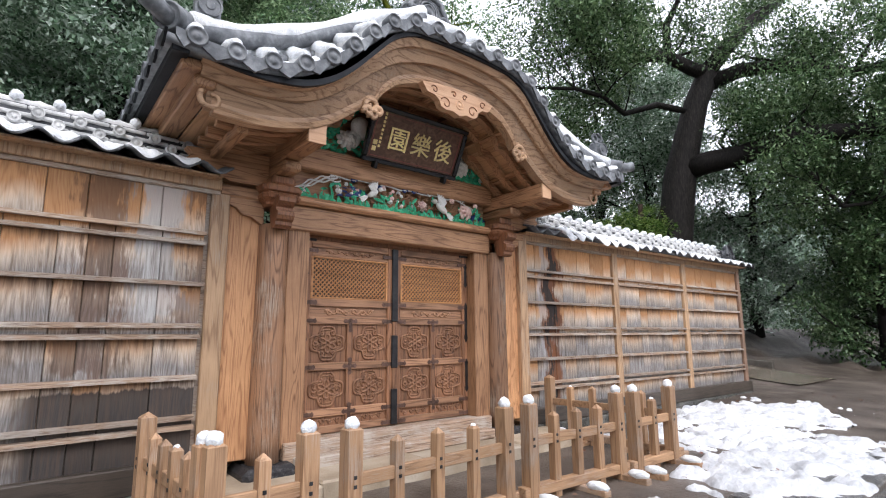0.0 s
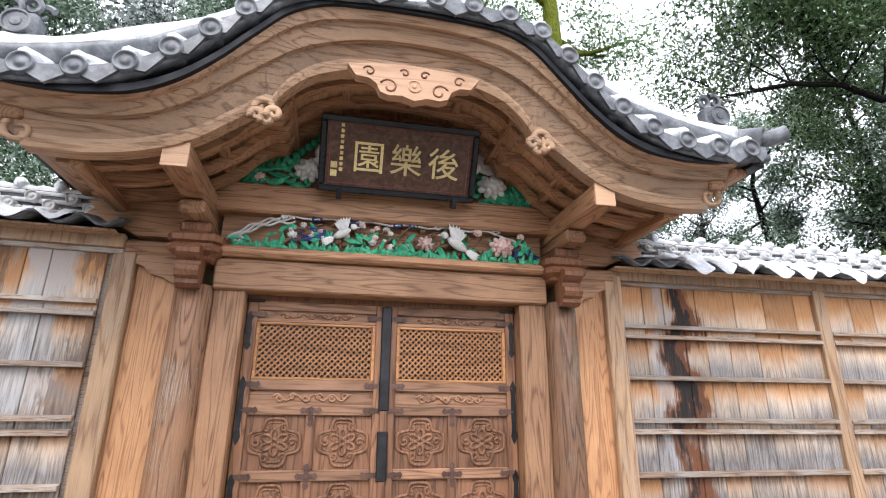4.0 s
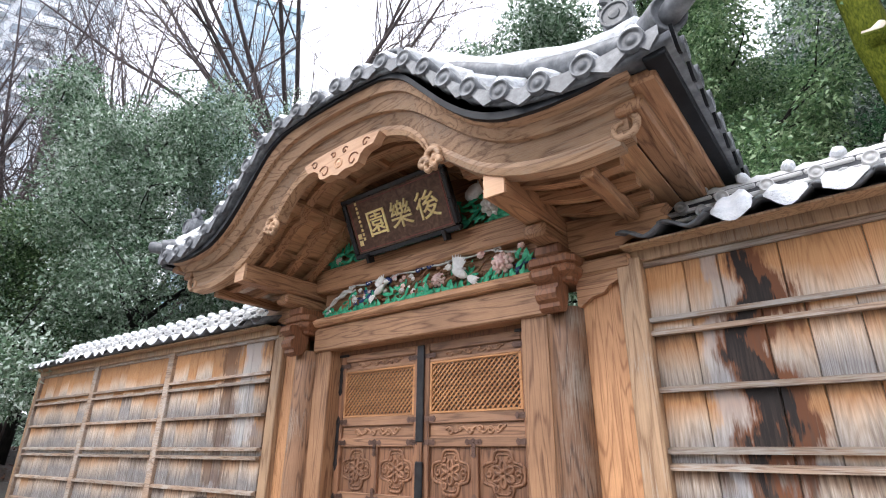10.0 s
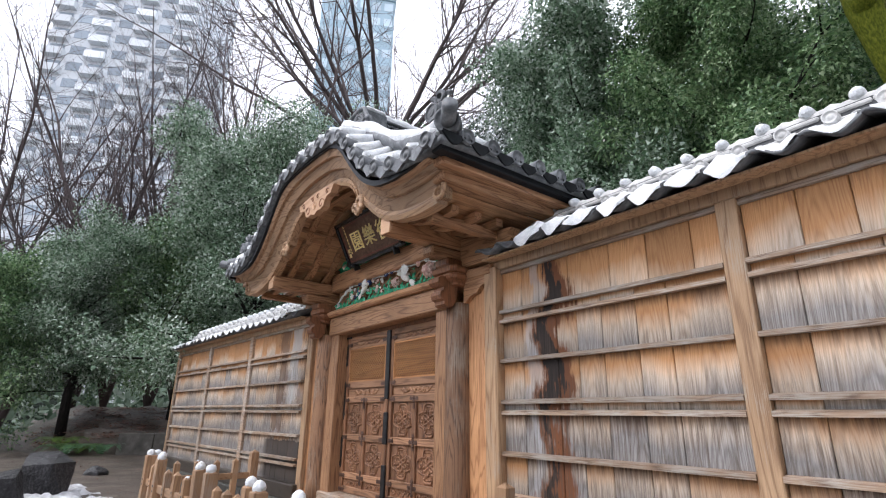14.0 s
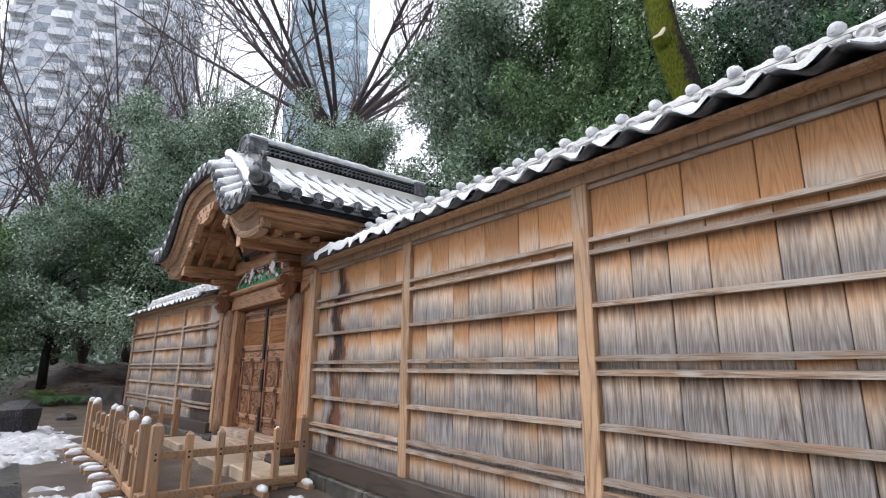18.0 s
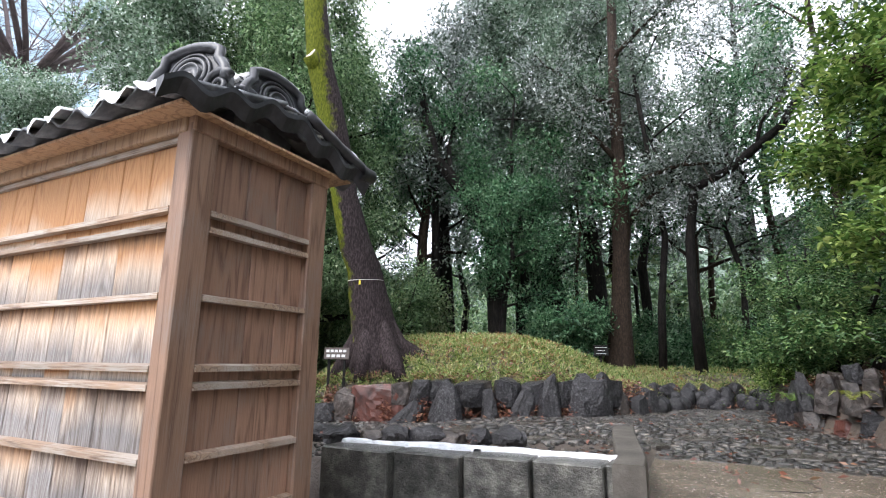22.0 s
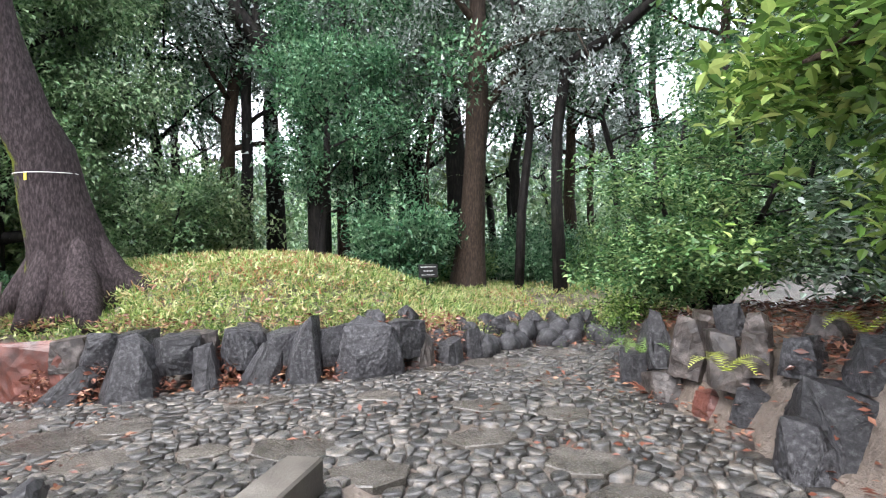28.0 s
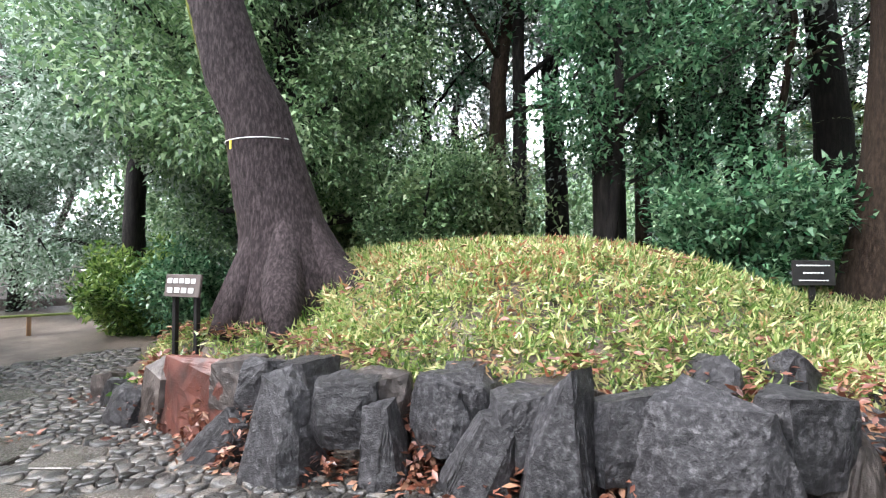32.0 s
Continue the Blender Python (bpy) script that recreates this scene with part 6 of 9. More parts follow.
for i in range(26):
    x = rng.uniform(-1.0, 0.9)
    leaves_b.append(ball((CX + x, 5.44, 3.08 + 0.2 * rng.rand()), (0.03, 0.025, 0.028), 7, 5))
br = []
for i in range(7):
    x = -1.0 + i * 0.27
    br.append(tube_data([(CX + x + 0.09 * k, 5.42, 3.04 + 0.06 * k + 0.03 * math.sin(3 * k + i)) for k in range(5)], [0.018, 0.016, 0.014, 0.012, 0.008], 6))
paint("branch_carving", joined(leaves_b + br), PAINT_BROWN, "brown plum branches with buds")
for x, z, r, s, material in ((0.32, 3.14, 0.085, 1, PAINT_PINK), (1.08, 3.16, 0.12, 2, PAINT_PINK), (1.28, 3.28, 0.04, 5, PAINT_PINK), (0.84, 3.29, 0.045, 6, PAINT_PINK), (-0.05, 3.25, 0.035, 7, PAINT_WHITE), (-0.18, 3.12, 0.04, 8, PAINT_WHITE), (0.12, 3.08, 0.035, 9, PAINT_PINK), (-0.9, 3.14, 0.045, 10, PAINT_WHITE)):
    paint("flower_carving", peony(CX + x, 5.41, z, r, s), material, "pink peony")
paint("bird_carving", bird(CX + 0.62, 5.38, 3.14, 0.95, -1), PAINT_WHITE, "white bird with spread wings")
paint("bird_carving", bird(CX - 0.46, 5.38, 3.17, 0.78, 1), PAINT_WHITE, "white-breasted bird")
tail = [carved_leaf(CX - 0.5, 5.405, 3.15, 3.15 + 0.14 * k, 0.42 + 0.05 * k, 0.05) for k in range(-2, 2)] + [ball((CX - 0.36, 5.385, 3.26), (0.045, 0.04, 0.04))]
paint("bird_carving", joined(tail), PAINT_BLUE, "blue tail feathers")
cl = []
for q in range(3):
    sp = []
    for i in range(40):
        x = -1.46 + 0.03 * q + i * 0.075 * (0.55 if i < 14 else 1.0)
        if i < 14:
            x = -1.46 + 0.05 * q + i * 0.036
        else:
            x = -1.46 + 13 * 0.036 + (i - 13) * 0.088
        arch = 0.31 * (1 - max(0, (abs(x) - 0.9) / 0.62) ** 2) if abs(x) < 1.52 else 0
        sp.append((CX + x, 5.42 - 0.012 * q, 3.0 + max(arch, 0.02) - 0.03 * q * (1 if i < 14 else 0.3) + 0.012 * math.sin(i * 1.5)))
    cl.append(tube_data(sp if q == 0 else sp[:15], [0.011] * (len(sp) if q == 0 else 15), 6))
for cx, cz in ((-0.98, 3.30), (-0.28, 3.31), (0.45, 3.31), (1.02, 3.30), (-1.36, 3.06)):
    sp = [(CX + cx + math.cos(i * 0.5) * 0.045 * (1 - i / 16), 5.41, cz + math.sin(i * 0.5) * 0.035 * (1 - i / 16)) for i in range(14)]
    cl.append(tube_data(sp, [0.012] * 14, 6))
paint("cloud_carving", joined(cl), PAINT_WHITE, "white curling clouds")
cb = []
for cx, cz in ((0.05, 3.30), (0.2, 3.31), (-0.7, 3.30)):
    sp = [(CX + cx + math.cos(i * 0.5) * 0.05 * (1 - i / 16), 5.415, cz + math.sin(i * 0.5) * 0.03 * (1 - i / 16)) for i in range(14)]
    cb.append(tube_data(sp, [0.012] * 14, 6))
wv = [tube_data([(CX + 1.2 + 0.025 * i, 5.43, 3.02 + 0.03 * q + 0.10 * math.sin(i * 0.35) * (1 - q * 0.2)) for i in range(12)], [0.012] * 12, 6) for q in range(4)]
paint("cloud_carving", joined(cb + wv), PAINT_BLUE, "blue curling clouds and waves")
for ch in kids:
    ch.matrix_parent_inverse = Matrix.Translation(-Vector(carving.location))

field = thing("gable_carving", "painted carving of cranes, white peonies and leaves behind name board", "carving", (CX, 5.47, 3.60))
kids = []


def paint2(name, data, material, label=""):
    kids.append(put(name, mesh_of(name, data[0], data[1], True), material, field, label))


lv = []
for i in range(230):
    x = rng.choice([-1, 1]) * rng.uniform(0.35, 1.56)
    top = 0.50 * (1 - (abs(x) / 1.62) ** 1.6)
    z = 3.605 + rng.rand() ** 1.6 * top
    lv.append(carved_leaf(CX + x, 5.48 - 0.07 * rng.rand(), z, rng.uniform(-0.3, 3.4), rng.uniform(0.10, 0.18), rng.uniform(0.035, 0.06)))
for sx in (-1, 1):
    for i in range(3):
        sp = [(CX + sx * (0.55 + 0.33 * i + 0.02 * k), 5.46, 3.62 + 0.008 * k * (3 - i) * 0.6) for k in range(16)]
        lv.append(tube_data(sp, [0.035 - 0.0015 * k for k in range(16)], 7))
for i in range(9):
    lv.append(ball((CX - 1.05 + 0.055 * i, 5.46, 3.84 + 0.055 * i), (0.045, 0.03, 0.045), 8, 5))
for sx in (-1, 1):
    paint2("leaf_carving", joined([c for c in lv if (c[0][0][0] - CX) * sx > 0]), PAINT_GREEN, "bright green leaves and pine")
for x, z, r in ((-0.80, 3.80, 0.14), (1.0, 3.80, 0.15), (-1.24, 3.69, 0.055), (1.42, 3.70, 0.065), (-0.68, 3.90, 0.08)):
    paint2("flower_carving", peony(CX + x, 5.42, z, r, int(x * 100) % 50 + 60), PAINT_WHITE if r > 0.06 else PAINT_PINK, "white peony")
fan = [carved_leaf(CX + 0.84, 5.42, 3.96, 0.05 + 0.16 * k, 0.34, 0.085) for k in range(10)]
paint2("bird_carving", joined(fan + [ball((CX + 0.78, 5.40, 3.98), (0.12, 0.06, 0.08), 10, 6, 0.4)]), PAINT_WHITE, "white crane with spread wing")
paint2("bird_carving", joined([ball((CX - 0.62, 5.40, 3.98), (0.15, 0.08, 0.15), 10, 7)] + [carved_leaf(CX - 0.62, 5.38, 3.95, 3.6 + 0.2 * k, 0.25, 0.08) for k in range(5)]), PAINT_WHITE, "white crane")
for ch in kids:
    ch.matrix_parent_inverse = Matrix.Translation(-Vector(field.location))

# ---- the low fence in front of the gate ----


def fence_post(root, x, y, h, s, snow, seed):
    vs = [(x + a * s, y + b * s, z) for z in (0.0, h - 0.045) for a, b in ((-0.5, -0.5), (0.5, -0.5), (0.5, 0.5), (-0.5, 0.5))] + [(x, y, h)]
    fs = [(3, 2, 1, 0), (0, 1, 5, 4), (1, 2, 6, 5), (2, 3, 7, 6), (3, 0, 4, 7), (4, 5, 8), (5, 6, 8), (6, 7, 8), (7, 4, 8)]
    p = put("post" if s > 0.085 else "picket", mesh_of("post", vs, fs), W_FENCE, root)
    for z in (0.50, 0.56):
        for sy in (-1,):
            part("peg", box(x - 0.012, x + 0.012, y - s * 0.5 - 0.004, y - s * 0.5 + 0.01, z - 0.012, z + 0.012), IRON, p)
    if snow:
        me = rock_mesh("snow_cap", (0.055 * snow, 0.055 * snow, 0.085 * snow), seed, 2, 0.15, 2, roundness=1.0)
        put("snow_cap", me, SNOW, p, "small cap of snow", Matrix.Translation((x, y, h - 0.045)))


def fence_panel(x0, y0, x1, y1, pickets, seed, snowy=0.7, feet=True):
    """A movable panel: two stout posts, pickets between them, one rail, a base board on feet."""
    l = math.hypot(x1 - x0, y1 - y0)
    root = thing("fence_panel", "low panel of pointed wooden pickets with snow on the posts", "fence", group="fence panels before the gate")
    z0 = float(ground_z((x0 + x1) / 2, (y0 + y1) / 2))
    root.matrix_basis = pose(x0, y0, z0, 0, 0, math.degrees(math.atan2(y1 - y0, x1 - x0)))
    rng = np.random.RandomState(seed)
    hh = 0.905
    for x in (0.0, l):
        fence_post(root, x, 0, hh + 0.01 * rng.rand(), 0.115, 1.0 if rng.rand() < snowy else 0, seed + int(x * 10) + 1)
    for k in range(pickets):
        fence_post(root, l * (k + 1) / (pickets + 1), 0, hh - 0.13 + 0.02 * rng.rand(), 0.078, 0.45 if rng.rand() < 0.35 else 0, seed + k + 30)
    part("rail", box(0.03, l - 0.03, -0.02, 0.02, 0.485, 0.575, 0.005), W_FENCEX, root)
    part("base_board", box(-0.12, l + 0.12, -0.05, 0.05, 0.06, 0.15, 0.006), W_FENCEX, root)
    if feet:
        for x in np.linspace(0, l, max(2, pickets)):
            part("foot", box(x - 0.045, x + 0.045, -0.34, 0.22, -0.03, 0.06, 0.008), W_FENCEX, root)
            if rng.rand() < snowy:
                me = rock_mesh("snow_cap", (0.055, 0.13, 0.075), seed + int(x * 50), 2, 0.18, 2, roundness=1.0)
                put("snow_cap", me, SNOW, root, "", Matrix.Translation((x, -0.22, 0.045)))
    return root


fence_panel(0.86, 4.85, 0.92, 3.42, 4, 101, 0.2)
fence_panel(0.95, 3.33, 1.55, 3.36, 1, 102, 1.0)
fence_panel(1.84, 3.30, 3.40, 3.38, 3, 103, 1.0)
fence_panel(3.74, 3.40, 5.08, 3.36, 3, 104, 1.0)
fence_panel(5.36, 3.33, 6.12, 3.33, 1, 105, 1.0)
fence_panel(6.30, 3.42, 6.22, 5.22, 4, 106, 0.25)

# ---- terrace: block wall, kerb, stones ----
terrace_wall = thing("terrace_wall", "low wall of dark wet stone blocks with snow on its top", "retaining wall", (12.7, 7.45, 0), kind="structure")
kids = []
bx = [12.70, 13.42, 14.05, 14.62, 15.18, 15.44]
for a, b in zip(bx[:-1], bx[1:]):
    y = 7.44 + 0.13 * (a - 12.7)
    kids.append(part("block", box(a + 0.003, b - 0.003, y, y + 0.34, -0.2, 0.83 + 0.003 * (int(a * 7) % 3), 0.012), GRANITE, terrace_wall))
for ch in kids:
    ch.matrix_parent_inverse = Matrix.Translation(-Vector(terrace_wall.location))


def kerb(name, label, pts, width, top, bottom):
    vs, fs = [], []
    n = len(pts)
    for i, (x, y) in enumerate(pts):
        dx, dy = pts[min(i + 1, n - 1)][0] - pts[max(i - 1, 0)][0], pts[min(i + 1, n - 1)][1] - pts[max(i - 1, 0)][1]
        l = math.hypot(dx, dy)
        nx2, ny2 = -dy / l * width, dx / l * width
        e = 0.015
        vs += [(x, y, bottom), (x, y, top(i) - e), (x + nx2 * 0.06, y + ny2 * 0.06, top(i)), (x + nx2 * 0.94, y + ny2 * 0.94, top(i)), (x + nx2, y + ny2, top(i) - e), (x + nx2, y + ny2, bottom)]
    for i in range(n - 1):
        for k in range(6):
            a, b = i * 6 + k, i * 6 + (k + 1) % 6
            fs.append((a, b, b + 6, a + 6))
    fs += [(5, 4, 3, 2, 1, 0), tuple((n - 1) * 6 + k for k in range(6))]
    return tagged(put(name, mesh_of(name, vs, fs), KERB), label, "kerb", kind="structure")


kerb_w = kerb("kerb_1", "dark curved concrete kerb along the ramp", [(15.48, 7.72), (15.46, 8.1), (15.38, 8.6), (15.28, 9.2), (15.18, 9.8), (15.12, 10.35)], 0.24, lambda i: 0.86, -0.1)
kerb_e = kerb("kerb_2", "brown concrete kerb on the bank side of the ramp", [(18.30, 10.4), (18.42, 9.5), (18.5, 8.5), (18.6, 6.6)], 0.22, lambda i: 0.92 - 0.12 * i, -0.2)

# wet mortar slope between the kerbs
rx, ry = np.linspace(15.40, 18.50, 15), np.linspace(4.9, 10.15, 22)
vs = []
for y in ry:
    for x in rx:
        edge = 0.10 * noise.noise((x * 1.7, 3.0, 0)) if y > 9.9 else 0
        vs.append((x - 0.055 * (y - 7.7) if x < 15.6 else x, y + edge, float(ground_z(min(max(x, 15.5), 18.6), y)) + 0.03 + 0.006 * noise.noise((x * 2, y * 2, 5))))
n = len(rx)
fs = [(j * n + i, j * n + i + 1, (j + 1) * n + i + 1, (j + 1) * n + i) for j in range(len(ry) - 1) for i in range(n - 1)]
ramp_ob = tagged(put("pavement_1", mesh_of("pavement", vs, fs, True), RAMP), "wet brown mortar ramp with fine cracks", "ramp", kind="structure")
rng = np.random.RandomState(31)
for q in range(3):
    x, y = rng.uniform(16, 18.2), rng.uniform(6.8, 9.6)
    a = rng.uniform(0, 6.28)
    pts = []
    for i in range(12):
        pts.append((x, y, float(ground_z(x, y)) + 0.033))
        a += rng.uniform(-0.7, 0.7)
        x, y = min(max(x + 0.09 * math.cos(a), 15.6), 18.5), min(y + 0.09 * math.sin(a), 9.8)
    tube("crack", pts, [0.002 + 0.003 * rng.rand() for _ in pts], TILE_DARK, ramp_ob, 4)

# ---- rocks ----


def rock(x, y, w, d, h, seed, material=ROCK, point=0.0, roundness=0.0, turn=0.0, lean=0.0, sink=0.12, name="rock", label="", cuts=9, rough=0.16, z=None, sub=3, front=False):
    if front:
        me = broken_rock(name, (w, d, h + sink), seed, point)
    else:
        me = rock_mesh(name, (w / 2 * 1.26, d / 2 * 1.26, (h + sink) * 1.12), seed, cuts, rough, sub, point, roundness)
    zz = (float(ground_z(x, y)) if z is None else z) - sink
    ob = put(name, me, material, None, label or "wet dark grey rock edging the mound", pose(x, y, zz, 0, lean, turn))
    return tagged(ob, category="rock", group="")


FACE = [
    # x, y, width, depth, height, material, point, turn, lean, base
    (9.30, 11.75, 0.60, 0.40, 0.42, ROCK, 0.25, 15, 0, 0.46), (9.58, 11.90, 0.56, 0.28, 0.66, ROCK_BROWN, 0.10, 12, 14, 0.46),
    (10.26, 12.08, 1.16, 0.28, 0.78, ROCK_RED, 0.0, 14, 4, 0.46), (10.98, 11.98, 0.60, 0.34, 0.52, ROCK, 0.50, 20, 26, 0.48),
    (11.74, 12.18, 0.78, 0.52, 0.86, ROCK, 0.50, 22, 0, 0.50), (12.42, 12.56, 0.40, 0.40, 0.66, ROCK, 0.42, 28, -4, 0.54),
    (12.86, 12.84, 0.56, 0.42, 0.64, ROCK, 0.40, 33, 16, 0.56), (13.36, 13.06, 0.54, 0.46, 0.82, ROCK, 0.40, 34, 3, 0.60),
    (13.98, 13.52, 0.86, 0.46, 0.80, ROCK, 0.18, 38, 3, 0.62), (14.40, 14.22, 0.46, 0.42, 0.48, ROCK_BROWN, 0.35, 50, 8, 0.62),
    (14.72, 14.56, 0.38, 0.36, 0.38, ROCK, 0.15, 50, 0, 0.62), (14.92, 15.0, 0.30, 0.30, 0.46, ROCK, 0.2, 60, 0, 0.62)]
for i, (x, y, w, d, h, material, pt, turn, lean, base) in enumerate(FACE):
    rock(x, y, w, d, h, 200 + i, material, min(pt * 1.15 + 0.12, 0.7), 0.0, turn, lean, rough=0.10, cuts=5, sub=4, z=base, front=True, label="red-brown flat stone set on edge" if material == ROCK_RED else "rough wet standing stone with red leaves at its foot")
for i, (ax, ay) in enumerate(((10.75, 12.22), (11.2, 12.22), (11.45, 12.42), (12.1, 12.42), (12.2, 12.62), (12.62, 12.82), (12.7, 13.0), (13.12, 13.02), (13.2, 13.3), (13.62, 13.3), (14.3, 13.98), (8.75, 11.75), (8.3, 11.7))):
    rng = np.random.RandomState(300 + i)
    rock(ax - 0.05, ay + 0.08, 0.36 + 0.20 * rng.rand(), 0.36, 0.30 + 0.10 * rng.rand(), 320 + i, ROCK if i % 4 else ROCK_BROWN, 0.08, 0.0, 20 + rng.rand() * 40, 0, z=0.92 if i < 11 else None, rough=0.10, cuts=5, front=True, sub=4, label="angular wet rock in the upper row of the edging")
# rounded stones along the farther edge, in tiers
rng = np.random.RandomState(41)
seg = [(14.75, 14.95), (15.1, 15.6), (15.6, 16.2), (16.3, 16.55), (17.4, 16.85)]
for i in range(39):
    k = i / 39 * 3.999
    a, b = seg[int(k)], seg[int(k) + 1]
    u = k - int(k)
    tier = i % 3
    x, y = a[0] + (b[0] - a[0]) * u - 0.16 * tier + 0.10 * rng.normal(), a[1] + (b[1] - a[1]) * u + 0.22 * tier + 0.09 * rng.normal()
    s = rng.uniform(0.20, 0.36)
    rock(x, y, s, s * rng.uniform(0.7, 1.0), s * 0.75, 400 + i, ROCK, 0.0, 0.45 if tier < 2 else 0.1, rng.rand() * 180, 0, 0.06, z=0.62 + 0.13 * tier, name="boulder", label="rounded wet boulder edging the mound", rough=0.13, cuts=6)
for i, (x, y, s) in enumerate(((14.15, 14.35, 0.5), (14.35, 14.95, 0.42), (14.0, 14.75, 0.42), (14.7, 15.75, 0.35), (15.2, 16.4, 0.36), (13.7, 14.2, 0.4), (14.6, 15.2, 0.4), (15.7, 16.7, 0.34))):
    rock(x, y, s, s * 0.8, s * 0.6, 470 + i, ROCK, 0.0, 0.0, 60 * i, 0, label="wet dark stone on the mound's edge", rough=0.18, cuts=12)
# bank on the other side of the path: rocks piled three high
BANK_ROCKS = [
    # x, y, base, width, height, material
    (18.0, 11.52, 0.50, 0.64, 0.52, ROCK), (18.28, 11.72, 0.74, 0.95, 0.52, ROCK), (17.80, 12.30, 0.52, 0.36, 0.62, ROCK), (17.62, 12.66, 0.52, 0.42, 0.42, ROCK_RED),
    (17.76, 12.44, 1.00, 0.50, 0.24, ROCK_BROWN), (17.52, 12.96, 0.96, 0.38, 0.56, ROCK_BROWN), (17.92, 12.22, 1.12, 0.28, 0.34, ROCK_BROWN), (17.74, 12.58, 1.16, 0.36, 0.28, ROCK_BROWN),
    (17.84, 12.62, 1.38, 0.32, 0.26, ROCK), (17.98, 12.42, 1.34, 0.28, 0.26, ROCK_BROWN), (18.15, 12.0, 1.18, 0.38, 0.30, ROCK), (18.42, 11.62, 1.18, 0.48, 0.36, ROCK),
    (18.62, 11.20, 0.60, 0.72, 0.78, ROCK_BROWN), (17.38, 13.16, 0.50, 0.56, 0.50, ROCK_BROWN), (17.12, 13.66, 0.62, 0.42, 0.46, ROCK), (17.32, 13.36, 0.94, 0.40, 0.62, ROCK),
    (17.12, 14.1, 0.56, 0.46, 0.52, ROCK_BROWN), (17.28, 13.9, 0.98, 0.44, 0.46, ROCK), (17.10, 14.55, 0.56, 0.44, 0.46, ROCK), (17.22, 14.55, 0.92, 0.50, 0.42, ROCK_BROWN),
    (17.18, 15.05, 0.56, 0.42, 0.46, ROCK), (17.38, 15.1, 0.90, 0.50, 0.40, ROCK), (17.42, 15.55, 0.56, 0.46, 0.5, ROCK_BROWN), (17.9, 15.95, 0.6, 0.5, 0.5, ROCK),
    (18.72, 10.75, 0.62, 0.55, 0.40, ROCK_BROWN), (18.50, 10.95, 0.46, 0.42, 0.40, ROCK), (18.85, 11.0, 0.98, 0.55, 0.30, ROCK_BROWN), (18.9, 11.6, 1.20, 0.60, 0.30, ROCK_BROWN),
    (17.74, 12.0, 0.48, 0.30, 0.20, ROCK_BROWN), (17.50, 12.42, 0.50, 0.22, 0.16, ROCK), (18.95, 12.2, 1.32, 0.5, 0.26, ROCK), (18.45, 12.4, 1.36, 0.42, 0.22, ROCK_BROWN), (17.75, 13.4, 1.3, 0.4, 0.24, ROCK_BROWN)]
rng = np.random.RandomState(52)
for i, (x, y, base, w, h, material) in enumerate(BANK_ROCKS):
    rock(x, y, w * 0.84, w * 0.62, h * 0.92, 500 + i, material, 0.35 * rng.rand(), 0.0, 118 - 180 + rng.uniform(-30, 30), rng.uniform(-16, 16), 0.05, z=base, label="earth-stained rock in the bank beside the path" if w < 0.6 else "large rough rock in the bank", rough=0.10, cuts=6, sub=4, front=True)
# loose row of stones before the path, and block stones far left
for i in range(9):
    x = 11.3 + 0.31 * i
    rock(x, 8.62 + 0.378 * (x - 11.3) + 0.04 * (i % 2), 0.34 + 0.1 * (i % 3), 0.26, 0.13 + 0.03 * (i % 3), 580 + i, ROCK if i % 3 else ROCK_BROWN, 0.0, 0.15, 40 * i, 0, 0.05, label="low stone edging the gravel", rough=0.22, cuts=12)
rock(-2.6, 2.35, 0.80, 0.6, 0.80, 601, ROCK, -0.25, 0.0, 0, 8, label="tall dark boulder standing on the bare ground", name="boulder", front=True)
rock(-1.75, 1.75, 0.66, 0.5, 0.58, 602, ROCK, 0.0, 0.0, 20, 0, label="squat rough block of stone with snow", name="boulder", front=True)
rock(-6.1, 3.5, 0.5, 0.35, 0.14, 603, ROCK, 0.0, 0.2, 30, 0, label="low dark stone on the bare ground", name="boulder")
# low concrete wall that holds the leafy slope beyond the yard
low_wall = thing("low_wall", "low stained concrete wall below a leafy slope", "retaining wall", (-12.1, 6.3, 0.0), kind="structure")
low_wall.rotation_euler.z = math.atan2(1.0, 0.53)
for k in range(4):
    part("section", box(-1.75 + 1.2 * k, -0.56 + 1.2 * k, -0.02, 0.22, -0.3, 0.68 + 0.01 * (k % 2), 0.02), KERB, low_wall)
rng = np.random.RandomState(64)
spots = []
while len(spots) < 420:
    x, y = rng.uniform(-19, -11.4), rng.uniform(2.5, 11)
    if x + 12.1 + 0.53 * (6.3 - y) < -0.3:
        spots.append((x, y, float(ground_z(x, y)) + 0.02))
me = leaf_cloud("leaf_litter", spots, 26, (0.35, 0.35, 0.02), 0.10, 65, flat=0.25, lie=0.15)
tagged(put("leaf_litter", me, LEAF_DEAD), "red-brown fallen leaves on the slope beyond the yard", "fallen leaves", kind="stuff")

# gravel and small stones between the block wall and the path
rng = np.random.RandomState(58)
chunks = []
for i in range(420):
    x = rng.uniform(11.2, 15.05)
    y = rng.uniform(7.9 + 0.13 * (x - 12.7), 9.0 + 0.38 * (x - 11.3))
    me = rock_mesh("pebble", (rng.uniform(0.02, 0.06), rng.uniform(0.02, 0.05), rng.uniform(0.02, 0.05)), 5000 + i, 5, 0.15, 1)
    m = Matrix.Translation((x, y, float(ground_z(x, y)) - 0.005)) @ Matrix.Rotation(rng.rand() * 6, 4, "Z")
    chunks.append(([tuple(m @ v.co) for v in me.vertices], [tuple(p.vertices) for p in me.polygons]))
    bpy.data.meshes.remove(me)
vs, fs = joined(chunks)
